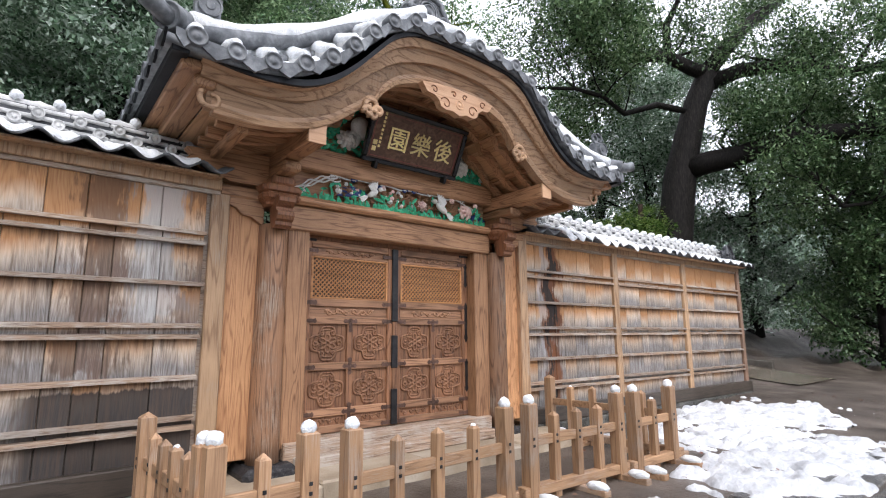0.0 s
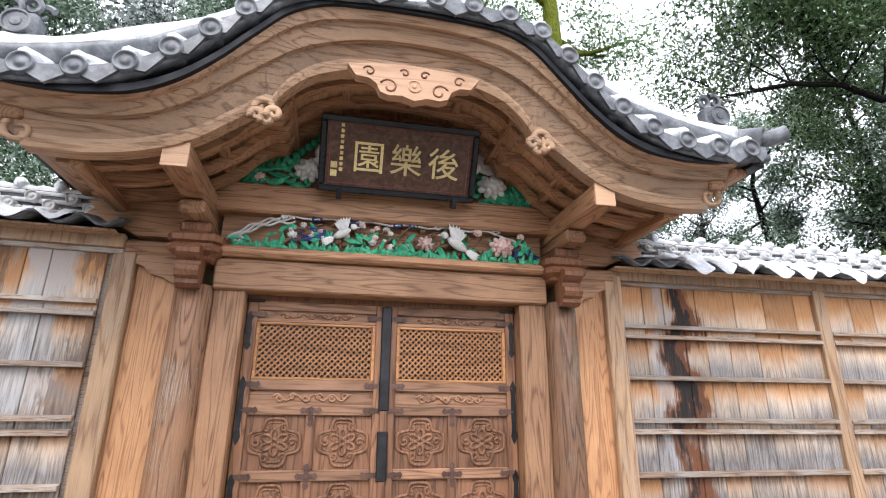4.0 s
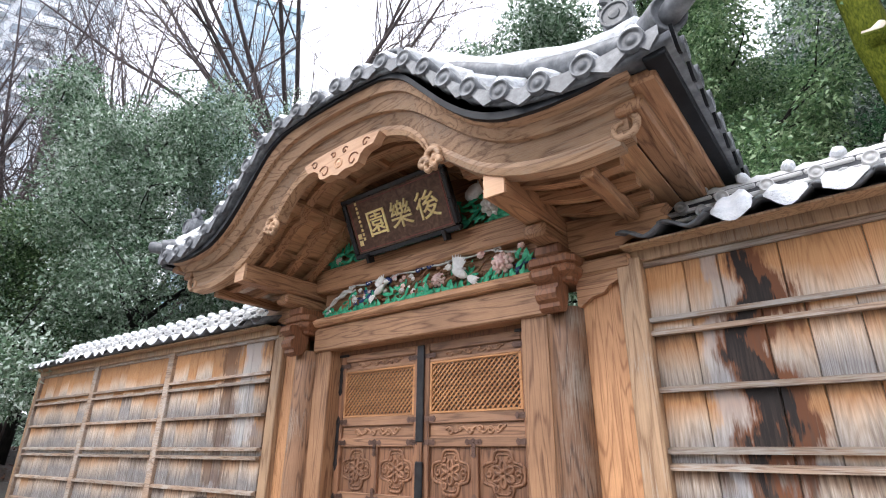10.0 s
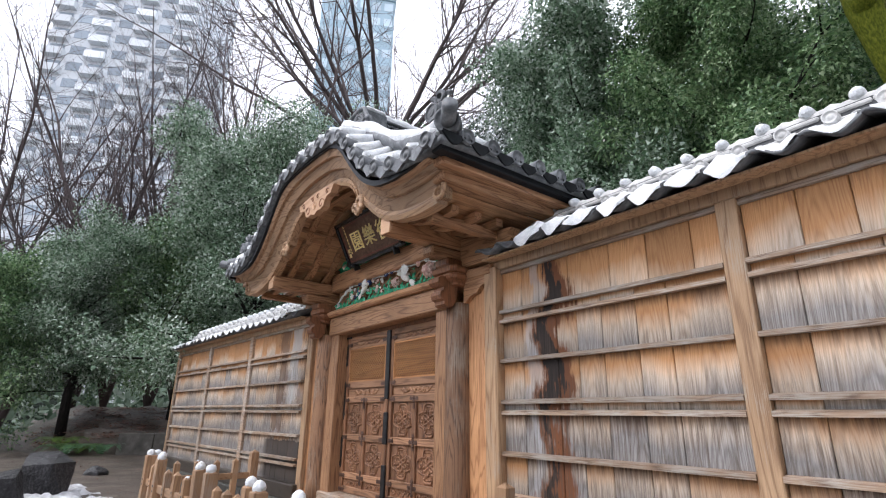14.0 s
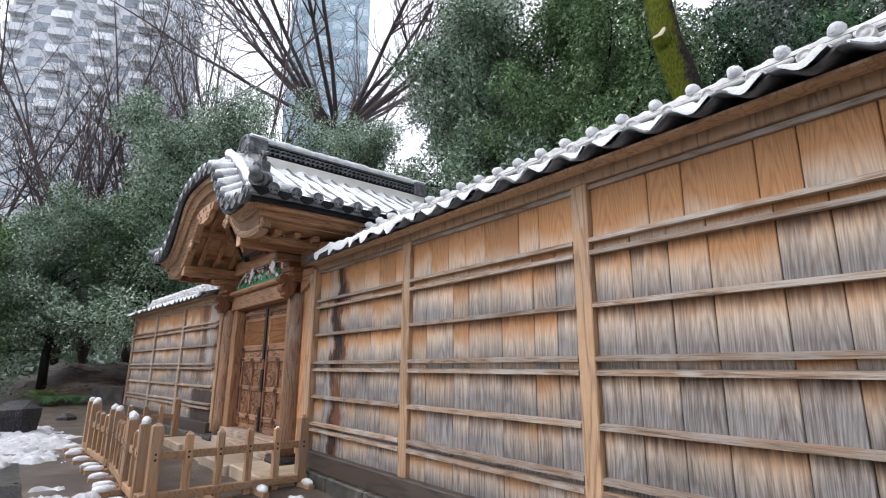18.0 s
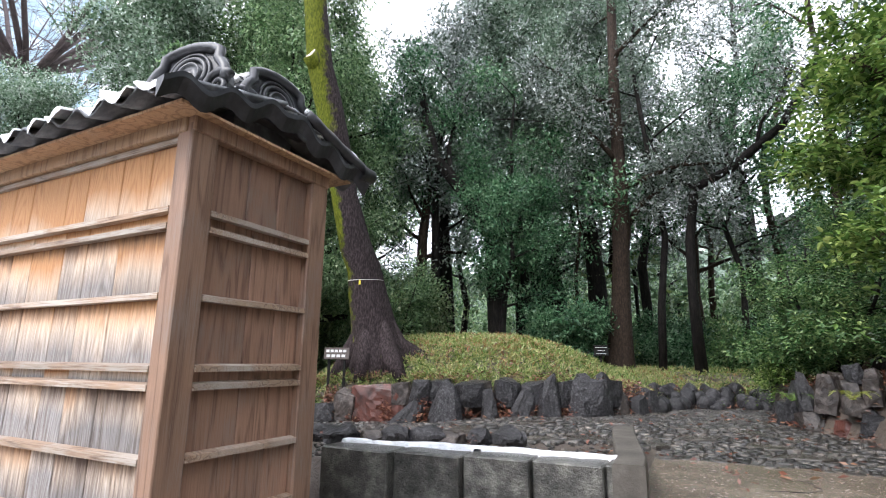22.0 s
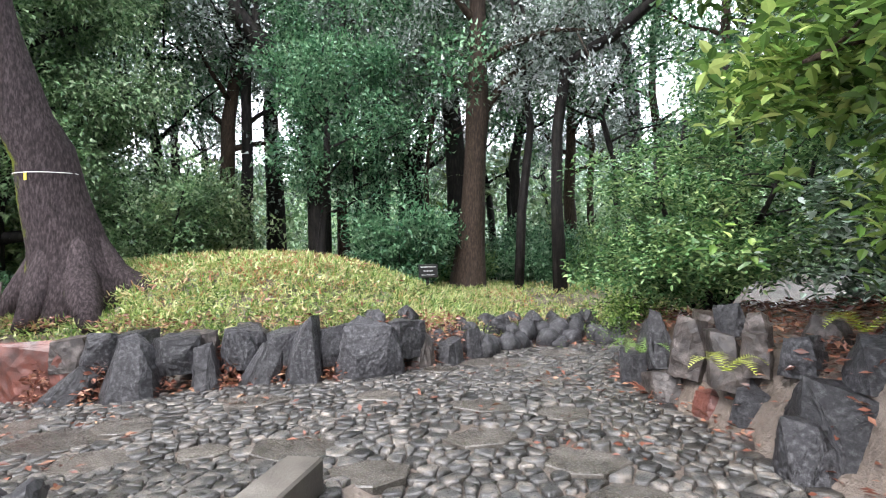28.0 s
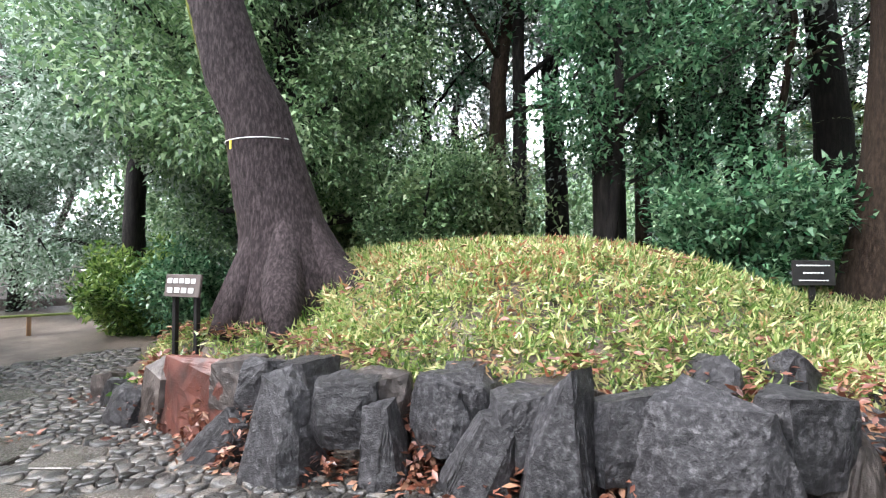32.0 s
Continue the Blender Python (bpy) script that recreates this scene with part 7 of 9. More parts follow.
tagged(put("gravel", mesh_of("gravel", vs, fs), COBBLE_I), "wet gravel behind the block wall", "gravel", kind="stuff")

# ---- snow on the ground ----
rng = np.random.RandomState(61)


def snow_patch(x0, x1, y0, y1, h, seed, label, base=None, slant=0.0):
    """Trodden, half-melted snow: broken lumps with ragged holes between them."""
    st = 0.055 if base is None else 0.028
    nx3, ny3 = int((x1 - x0) / st), int((y1 - y0) / st)
    vs, fs, keep = [], [], {}
    for j in range(ny3 + 1):
        for i in range(nx3 + 1):
            x, y = x0 + i * st, y0 + j * st
            u, v = 2 * i / nx3 - 1, 2 * j / ny3 - 1
            m = 0.75 - (u * u + v * v) + 1.0 * noise.fractal((x * 1.3, y * 1.3, seed), 0.8, 2.1, 4) + 0.75 * noise.noise((x * 4.5, y * 4.5, seed + 7)) + 0.35 * noise.noise((x * 11, y * 11, seed))
            lump = 0.45 + 0.8 * abs(noise.noise((x * 3.2, y * 3.2, seed + 2))) + 0.7 * abs(noise.noise((x * 8, y * 8, seed))) + 0.3 * noise.noise((x * 17, y * 17, seed))
            g = float(ground_z(x, y)) if base is None else base
            z = g + min(m, 0.7) * h * lump + 0.010 if m > 0.05 else g - 0.05
            vs.append((x, y + slant * (x - x0), z))
            keep[(i, j)] = m > 0.0
    for j in range(ny3):
        for i in range(nx3):
            if keep[(i, j)] or keep[(i + 1, j)] or keep[(i, j + 1)] or keep[(i + 1, j + 1)]:
                a = j * (nx3 + 1) + i
                fs.append((a, a + 1, a + nx3 + 2, a + nx3 + 1))
    tagged(put("snow_patch", mesh_of("snow_patch", vs, fs, True), SLUSH), label, "snow", kind="stuff")


snow_patch(4.6, 9.5, 1.5, 3.3, 0.16, 3, "trodden slushy snow heaped beside the fence")
snow_patch(6.6, 12.6, 2.6, 5.2, 0.15, 9, "thin strip of slushy snow beside the wall")
snow_patch(-4.2, 2.6, 0.3, 3.5, 0.15, 5, "trodden slushy snow on the paving")
snow_patch(12.7, 14.6, 7.75, 8.5, 0.04, 7, "thin snow on the gravel behind the block wall")
snow_patch(12.72, 15.3, 7.66, 7.90, 0.016, 11, "crumbling snow along the top of the block wall", 0.845, 0.13)

# ---- trees ----


def limb_pts(p, d, l, n, rng, bend=0.25, rise=0.05):
    pts = [Vector(p)]
    d = Vector(d).normalized()
    for i in range(n):
        d = (d + Vector(rng.normal(scale=bend, size=3)) + Vector((0, 0, rise))).normalized()
        pts.append(pts[-1] + d * l / n)
    return pts


def crown_part(root, centres, per, spread, size, material, seed, name="crown", **kw):
    me = leaf_cloud(name, centres, per, spread, size, seed, **kw)
    return put(name, me, material, root)


def tree(name, label, trunk, radii, bark, limbs, leaf, seed, per=160, spread=0.55, size=0.16, extra=(), clump=2, trunk_seg=14, **kw):
    """A trunk through given points, limbs (start share of trunk, direction, length), clumps of leaves on their outer parts."""
    base = Vector(trunk[0])
    root = thing(name, label, "tree", base)
    rng = np.random.RandomState(seed)
    tube("trunk", [Vector(p) - base for p in trunk], radii, bark, root, trunk_seg, "", 0.10, seed)
    centres = [Vector(c) - base for c in extra]
    chunks = []
    for s, d, l in limbs:
        k = s * (len(trunk) - 1)
        i = min(int(k), len(trunk) - 2)
        p = Vector(trunk[i]).lerp(Vector(trunk[i + 1]), k - i) - base
        r = (radii[i] + (radii[i + 1] - radii[i]) * (k - i)) * 0.5
        pts = limb_pts(p, d, l, 7, rng, 0.16, 0.03)
        chunks.append(tube_data(pts, [max(r * (1 - 0.85 * q / 7), 0.012) for q in range(8)], 7))
        for q in range(3, 8):
            for _ in range(clump):
                tip = pts[q] + Vector(rng.normal(scale=l * 0.14, size=3))
                centres.append(tip)
                if rng.rand() < 0.35:
                    chunks.append(tube_data([pts[q], pts[q].lerp(tip, 0.6) + Vector((0, 0, 0.05)), tip], [0.025, 0.016, 0.008], 4))
    if chunks:
        vs, fs = joined(chunks)
        put("branchwork", mesh_of("branchwork", vs, fs, True), bark, root)
    if per and centres:
        crown_part(root, centres, per, spread, size, leaf, seed + 1, **kw)
    return root


def ring_limbs(n, s0, s1, l, up, seed):
    rng = np.random.RandomState(seed)
    out = []
    for i in range(n):
        a = i * 2.4 + rng.rand()
        s = s0 + (s1 - s0) * i / max(n - 1, 1)
        out.append((s, (math.cos(a), math.sin(a), up * (0.6 + 0.8 * rng.rand())), l * (1.1 - 0.45 * i / n) * (0.8 + 0.4 * rng.rand())))
    return out


def evergreen(x, y, h, r, seed, leaf, label, per=120, size=0.2, low=0.12, n=26, bark=BARK_DARK, z=None, spread=0.6, name="evergreen_tree", **kw):
    z = float(ground_z(x, y)) - 0.1 if z is None else z
    rng = np.random.RandomState(seed)
    trunk = [(x + 0.15 * rng.normal() * k, y + 0.15 * rng.normal() * k, z + h * k / 5) for k in range(6)]
    rad = [0.28 * h / 12 * (1 - 0.16 * k) for k in range(6)]
    return tree(name, label, trunk, rad, bark, ring_limbs(n, low, 0.98, r, 0.35, seed), leaf, seed, int(per * 1.5), spread * 1.15, size * 0.85, tri=True, long=1.8, **kw)


# mossy leaning trunk with a sawn-off limb, beside the mound
T1 = [(9.52, 13.46, 0.9), (9.44, 13.36, 1.85), (9.36, 13.25, 2.4), (9.28, 13.12, 3.05), (9.23, 13.0, 3.65), (9.14, 12.78, 4.1), (8.95, 12.53, 5.22), (8.85, 12.28, 6.35), (8.70, 12.03, 7.49), (8.58, 11.82, 8.28), (8.45, 11.6, 10.2), (8.3, 11.4, 13.0)]
mossy, mn, ml, mb = nodes_of("bark_with_moss")
mv, _, mg = place_node(mn, ml, (11, 11, 3.5), 0.0)
bn1 = noise_node(mn, ml, mv, 3, 6)
bcol = ramp_node(mn, ml, bn1, [(0.3, (0.012, 0.009, 0.009)), (0.5, (0.036, 0.027, 0.028)), (0.7, (0.085, 0.066, 0.067))])
sepn = mn.new("ShaderNodeSeparateXYZ")
ml.new(mg.outputs["Normal"], sepn.inputs[0])
sepp = mn.new("ShaderNodeSeparateXYZ")
ml.new(mg.outputs["Position"], sepp.inputs[0])
pn = noise_node(mn, ml, mg.outputs["Position"], 2.2, 6, 0.7)
side = math_node(mn, ml, "MULTIPLY_ADD", sepn.outputs[0], -0.55, math_node(mn, ml, "MULTIPLY", sepn.outputs[1], -0.30))
side = math_node(mn, ml, "ADD", side, math_node(mn, ml, "MULTIPLY_ADD", sepp.outputs[2], 0.165, -0.88))
side = math_node(mn, ml, "ADD", side, math_node(mn, ml, "MULTIPLY_ADD", pn, 1.5, -0.75))
mcol = ramp_node(mn, ml, bn1, [(0.3, (0.04, 0.055, 0.006)), (0.5, (0.10, 0.12, 0.010)), (0.7, (0.19, 0.195, 0.025))])
ml.new(mix_node(mn, ml, ramp_node(mn, ml, side, [(0.10, (0, 0, 0)), (0.28, (1, 1, 1))]), bcol, mcol), mb.inputs["Base Color"])
mb.inputs["Roughness"].default_value = 0.75
mb.inputs["Specular IOR Level"].default_value = 0.12
bb = mn.new("ShaderNodeBump")
bb.inputs["Strength"].default_value, bb.inputs["Distance"].default_value = 0.9, 0.03
ml.new(noise_node(mn, ml, mv, 9, 5, 0.7), bb.inputs["Height"])
ml.new(bb.outputs[0], mb.inputs["Normal"])
t1 = tree("mossy_tree", "leaning grey trunk with bright moss and a sawn-off limb", T1, [0.98, 0.66, 0.48, 0.42, 0.37, 0.345, 0.30, 0.295, 0.30, 0.29, 0.25, 0.18], mossy,
          [(0.91, (-0.6, 0.5, 0.5), 3.2), (0.93, (0.9, 0.3, 0.5), 3.4), (0.95, (0.2, 0.9, 0.5), 3.0), (0.97, (-0.9, -0.2, 0.5), 2.8), (0.99, (0.5, -0.6, 0.7), 2.6), (0.94, (1, 0.5, 0.5), 2.4)], LEAF_MIST, 71, 110, 0.6, 0.13, trunk_seg=20)
b1 = Vector(T1[0])
tube("sawn_limb", [Vector((8.62, 11.9, 7.95)) - b1, Vector((8.59, 11.68, 8.2)) - b1, Vector((8.556, 11.5, 8.33)) - b1], [0.2, 0.2, 0.185], mossy, t1, 14)
tube("cut_face", [Vector((8.556, 11.5, 8.33)) - b1, Vector((8.553, 11.49, 8.335)) - b1], 0.18, CUT, t1, 14, "pale sawn limb end")
tube("string", [Vector((9.25 + 0.40 * math.cos(a), 13.05 + 0.40 * math.sin(a), 3.36 + 0.03 * math.sin(a))) - b1 for a in np.linspace(0, 6.28, 24)], 0.005, PAINT_WHITE, t1, 5)
part("tag", box(9.43 - b1.x, 9.55 - b1.x, 13.20 - b1.y, 13.215 - b1.y, 3.36 - b1.z, 3.46 - b1.z), surf("green_plastic_tag", [(0.01, 0.28, 0.16), (0.02, 0.36, 0.2)], 5, bump=0), t1, "green plastic tag")
part("tag", box(9.36 - b1.x, 9.40 - b1.x, 12.64 - b1.y, 12.65 - b1.y, 3.22 - b1.z, 3.32 - b1.z), surf("yellow_plastic_tag", [(0.6, 0.5, 0.04), (0.7, 0.6, 0.06)], 5, bump=0), t1, "yellow plastic tag")
for i, (a, l) in enumerate(((-2.4, 0.9), (-1.5, 0.8), (-0.6, 1.0), (0.35, 1.35), (1.1, 1.2))):
    tube("root", [Vector((9.42 + 0.25 * math.cos(a), 13.3 + 0.25 * math.sin(a), 2.5)) - b1, Vector((9.44 + 0.46 * math.cos(a), 13.33 + 0.46 * math.sin(a), 1.95)) - b1, Vector((9.46 + 0.75 * l * math.cos(a), 13.36 + 0.75 * l * math.sin(a), 1.6)) - b1, Vector((9.5 + 1.15 * l * math.cos(a), 13.4 + 1.15 * l * math.sin(a), 1.2)) - b1], [0.14, 0.22, 0.22, 0.12], mossy, t1, 10, "", 0.12, i)

# straight brown trunk behind the sign
T2 = [(13.70, 19.87, 0.9), (13.74, 19.87, 1.6), (13.80, 19.88, 2.4), (13.88, 19.89, 3.5), (13.97, 19.9, 5.0), (14.02, 19.9, 5.6), (14.06, 19.93, 7.2), (14.05, 19.95, 10.0), (14.2, 20.0, 15.5)]
tree("straight_tree", "straight brown trunk with an old knot beside the mound", T2, [0.72, 0.45, 0.355, 0.285, 0.25, 0.285, 0.215, 0.19, 0.13], BARK_BROWN,
     [(0.62, (0.5, 0.3, 0.6), 3), (0.68, (-0.8, 0.2, 0.5), 3), (0.73, (0.9, 0, 0.4), 3.4), (0.78, (-0.4, -0.6, 0.5), 3), (0.83, (0.3, 0.7, 0.6), 3), (0.87, (-0.9, -0.3, 0.4), 3.2), (0.91, (0.8, -0.5, 0.4), 3.2), (0.95, (-0.2, 0.8, 0.6), 3), (0.99, (0.1, -0.2, 0.9), 3)], LEAF_FROST2, 73, 170, 0.6, 0.12, tri=True, clump=3)

# the wide-limbed old tree on the bank
T3 = [(20.0, 10.5, 0.7), (20.05, 10.3, 2.6), (20.09, 10.15, 5.0), (20.16, 9.83, 7.5), (20.41, 9.51, 9.05), (20.72, 9.12, 10.8), (21.1, 8.7, 12.0)]
camphor = tree("camphor_tree", "old dark-barked tree with wide bent limbs on the bank", T3, [1.05, 0.75, 0.62, 0.62, 0.52, 0.46, 0.45], BARK_DARK, [], LEAF_DARK, 75, 0)
LIMBS3 = [
    (0.30, [(21.1, 8.7, 12.0), (20.23, 9.0, 12.1), (19.24, 9.4, 12.45), (17.8, 10.1, 12.3), (16.5, 10.6, 11.7), (15.9, 10.8, 12.1), (15.9, 10.5, 13.2), (15.7, 10.5, 15.0)]),
    (0.18, [(19.24, 9.4, 12.45), (19.16, 9.36, 13.7), (19.75, 9.0, 15.0), (19.7, 9.1, 17.1)]),
    (0.36, [(21.0, 8.76, 12.0), (21.9, 8.3, 13.2), (23.2, 7.8, 14.6), (24.8, 7.0, 16.0), (26.6, 6.2, 18.1), (28.2, 5.5, 21.0)]),
    (0.33, [(21.1, 8.6, 11.6), (21.7, 7.7, 11.95), (22.4, 6.6, 11.9), (23.1, 5.5, 11.5), (23.7, 4.5, 11.2), (24.6, 3.3, 11.4), (25.7, 1.9, 11.8)]),
    (0.47, [(20.3, 9.56, 8.0), (20.45, 8.7, 8.1), (20.9, 7.6, 8.2), (21.2, 6.5, 8.5), (21.9, 5.3, 8.6), (22.4, 4.1, 8.4), (22.9, 2.9, 8.45), (23.6, 1.5, 8.8)]),
    (0.13, [(21.3, 6.35, 8.3), (21.55, 5.9, 7.4), (21.7, 5.5, 6.6), (22.0, 5.0, 5.8), (22.6, 4.3, 5.9)]),
    (0.14, [(20.5, 9.3, 10.4), (19.0, 9.9, 10.5), (17.6, 10.5, 9.95), (16.7, 10.8, 10.5), (15.6, 11.3, 10.7), (14.7, 11.7, 10.6)])]
rng = np.random.RandomState(76)
o3, cen3 = Vector(T3[0]), []
for k, (r, ps) in enumerate(LIMBS3):
    ps = [Vector(p) - o3 for p in ps]
    tube("limb", ps, [r * (1 - 0.6 * q / (len(ps) - 1)) for q in range(len(ps))], BARK_DARK, camphor, 10, "", 0.12, k)
    for q in range(2, len(ps)):
        for _ in range(3):
            d = Vector((rng.normal(), rng.normal(), 1.0 + 0.4 * rng.normal())).normalized()
            side = limb_pts(ps[q], d, rng.uniform(1.6, 3.4), 5, rng, 0.2, 0.05)
            tube("branch", side, [r * 0.28, r * 0.2, r * 0.15, 0.03, 0.02, 0.01], BARK_DARK, camphor, 6)
            for w in range(2, 6):
                for _ in range(3):
                    cen3.append(side[w] + Vector(rng.normal(scale=0.5, size=3)) + Vector((0, 0, 0.5)))
crown_part(camphor, cen3, 115, 0.7, 0.14, LEAF_DARK, 77, tri=True)

# trees of the wood behind the mound
WOOD = [(7.3, 19.1, 0.22), (7.75, 19.4, 0.17), (5.6, 18.4, 0.15), (4.0, 18.6, 0.08), (10.6, 22.5, 0.18), (11.15, 24.2, 0.2), (12.3, 21.0, 0.07), (14.2, 25.5, 0.2), (14.85, 20.6, 0.11), (16.0, 25.5, 0.22), (12.9, 27.0, 0.15), (9.9, 27.0, 0.16), (7.6, 25.5, 0.16), (2.5, 22.5, 0.18), (17.2, 22.3, 0.10), (18.6, 25.0, 0.16), (14.6, 33.0, 0.2), (11.5, 31.5, 0.18), (19.8, 21.0, 0.14), (8.4, 30.0, 0.17), (5.5, 27.0, 0.17), (16.6, 29.0, 0.15), (21.5, 27.0, 0.2), (1.2, 25.5, 0.2), (9.0, 22.5, 0.14)]
for i, (x, y, r) in enumerate(WOOD):
    rng = np.random.RandomState(800 + i)
    h = 9 + 4 * rng.rand()
    z = float(ground_z(x, y)) - 0.15
    tr = [(x + 0.12 * rng.normal() * k * 0.5, y + 0.1 * rng.normal() * k * 0.5, z + h * k / 6) for k in range(7)]
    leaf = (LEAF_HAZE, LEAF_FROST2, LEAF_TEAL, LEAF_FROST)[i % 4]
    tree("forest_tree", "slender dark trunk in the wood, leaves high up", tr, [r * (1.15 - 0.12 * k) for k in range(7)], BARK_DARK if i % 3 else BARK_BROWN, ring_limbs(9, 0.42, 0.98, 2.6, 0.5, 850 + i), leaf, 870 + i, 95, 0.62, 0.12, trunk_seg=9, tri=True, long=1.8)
# forked tree with a thick bent limb
T4 = [(10.1, 19.0, 1.0), (10.2, 19.0, 2.6), (10.15, 19.0, 4.6), (10.1, 18.9, 5.7), (9.2, 18.6, 7.2), (8.3, 18.3, 8.4), (7.9, 18.1, 10.5)]
tree("forked_tree", "dark forked tree with a thick bent limb behind the mound", T4, [0.36, 0.29, 0.29, 0.30, 0.24, 0.19, 0.13], BARK_DARK,
     [(0.5, (0.1, 0.1, 1.0), 5.0), (0.74, (-0.2, 0.1, 1), 3.5), (0.8, (-0.9, -0.2, 0.4), 3.0), (0.95, (0.2, -0.3, 0.8), 2.5)], LEAF_TEAL, 77, 190, 0.6, 0.11, tri=True, long=1.9)

T5 = [(15.9, 20.2, 1.1), (15.85, 20.2, 3.5), (15.9, 20.2, 5.2), (16.15, 20.2, 6.8), (17.2, 20.2, 7.3), (18.6, 20.2, 8.4), (19.6, 20.2, 10.2)]
tree("bent_tree", "dark tree whose upper limb bends sideways over the path", T5, [0.18, 0.14, 0.13, 0.15, 0.14, 0.12, 0.07], BARK_DARK,
     [(0.5, (-0.3, 0.1, 1.0), 3.5), (0.66, (0.2, 0.3, 1), 2.8), (0.75, (0.2, -0.4, 1.0), 2.4), (0.9, (0.7, 0.2, 0.6), 2.4)], LEAF_FROST2, 79, 60, 0.5, 0.12, tri=True)



def whorl_data(tips, per, size, seed, droop=0.35):
    """Broad leaves in whorls round twig tips: each leaf two folded halves with a pointed end."""
    rng = np.random.RandomState(seed)
    vs, fs = [], []
    for t in tips:
        ax = Vector((rng.normal(scale=0.5), rng.normal(scale=0.5), 1.0)).normalized()
        u = ax.orthogonal().normalized()
        v = ax.cross(u)
        a0 = rng.rand() * 6.28
        for k in range(per):
            a = a0 + k * 2.4
            up = 0.55 - 0.9 * k / per - droop * rng.rand()
            d = (u * math.cos(a) + v * math.sin(a) + ax * up).normalized()
            l = size * (0.7 + 0.5 * rng.rand())
            w = d.cross(ax).normalized() * l * 0.25
            nrm = w.cross(d).normalized() * l * 0.05
            p = Vector(t) - ax * 0.02 * k
            m1, m2, e = p + d * l * 0.35, p + d * l * 0.72 - ax * l * 0.05, p + d * l - ax * l * 0.14
            k0 = len(vs)
            vs += [p, m1 + w + nrm, m2 + w * 0.75 + nrm, e, m2 - w * 0.75 + nrm, m1 - w + nrm, m1 - nrm, m2 - nrm]
            fs += [(k0, k0 + 1, k0 + 6), (k0 + 1, k0 + 2, k0 + 7, k0 + 6), (k0 + 2, k0 + 3, k0 + 7), (k0, k0 + 6, k0 + 5), (k0 + 6, k0 + 7, k0 + 4, k0 + 5), (k0 + 7, k0 + 3, k0 + 4)]
    return vs, fs


def layered_bush(name, label, category, base, stems, leaf, seed, per=7, size=0.07, tips=26, flat=0.10, bark=BARK_DARK, reach=0.30):
    """Stems given by points and a radius; along each, side twigs in level sprays that end in whorls of leaves."""
    rng = np.random.RandomState(seed)
    o = Vector(base)
    root = thing(name, label, category, o)
    wood_parts, ends = [], []
    for ps, r, l in stems:
        ps = [Vector(p) - o for p in ps]
        n = len(ps)
        put("stem", mesh_of("stem", *tube_data(ps, [r * (1 - 0.7 * q / (n - 1)) for q in range(n)], 8, True, 0.12, seed), True), bark, root)
        for q in range(2 if n > 3 else 1, n):
            for _ in range(7):
                p = ps[q - 1].lerp(ps[q], rng.rand())
                a = rng.rand() * 6.28
                d = Vector((math.cos(a), math.sin(a), rng.uniform(-0.05, 0.35)))
                tw = limb_pts(p, d, l * rng.uniform(0.55, 1.1), 5, rng, 0.14, 0.02)
                wood_parts.append(tube_data(tw, [0.014, 0.011, 0.009, 0.007, 0.005, 0.003], 5))
                for c in tw[2:]:
                    for _ in range(tips // 5):
                        ends.append(c + Vector((rng.normal(scale=reach), rng.normal(scale=reach), rng.normal(scale=flat))))
    tagged(put("twig_work", mesh_of("twig_work", *joined(wood_parts), True), bark, root), kind="stuff")
    put("crown", mesh_of("crown", *whorl_data(ends, per, size, seed + 3)), leaf, root)
    return root


# undergrowth at the mound: bluish evergreen shrubs and saplings


def shrub(x, y, h, r, seed, leaf, label, per=110, size=0.13, n=9, spread=0.32, name="shrub", z=None, clump=3, bark=BARK_DARK, **kw):
    z = float(ground_z(x, y)) - 0.05 if z is None else z
    rng = np.random.RandomState(seed)
    root = thing(name, label, "shrub", (x, y, z))
    chunks, centres = [], []
    for i in range(n):
        a = i * 2.4 + rng.rand()
        d = (math.cos(a) * r, math.sin(a) * r, h * (0.6 + 0.5 * rng.rand()))
        pts = limb_pts((0.05 * math.cos(a), 0.05 * math.sin(a), 0), d, math.hypot(r, h) * (0.75 + 0.3 * rng.rand()), 6, rng, 0.10, 0.0)
        chunks.append(tube_data(pts, [0.045 * (1 - 0.14 * q) * (h / 3) ** 0.5 for q in range(7)], 6))
        for q in range(2, 7):
            for _ in range(clump):
                centres.append(pts[q] + Vector(rng.normal(scale=0.22 * r, size=3)))
    vs, fs = joined(chunks)
    put("branchwork", mesh_of("branchwork", vs, fs, True), bark, root)
    crown_part(root, centres, per, spread, size, leaf, seed + 5, **kw)
    return root


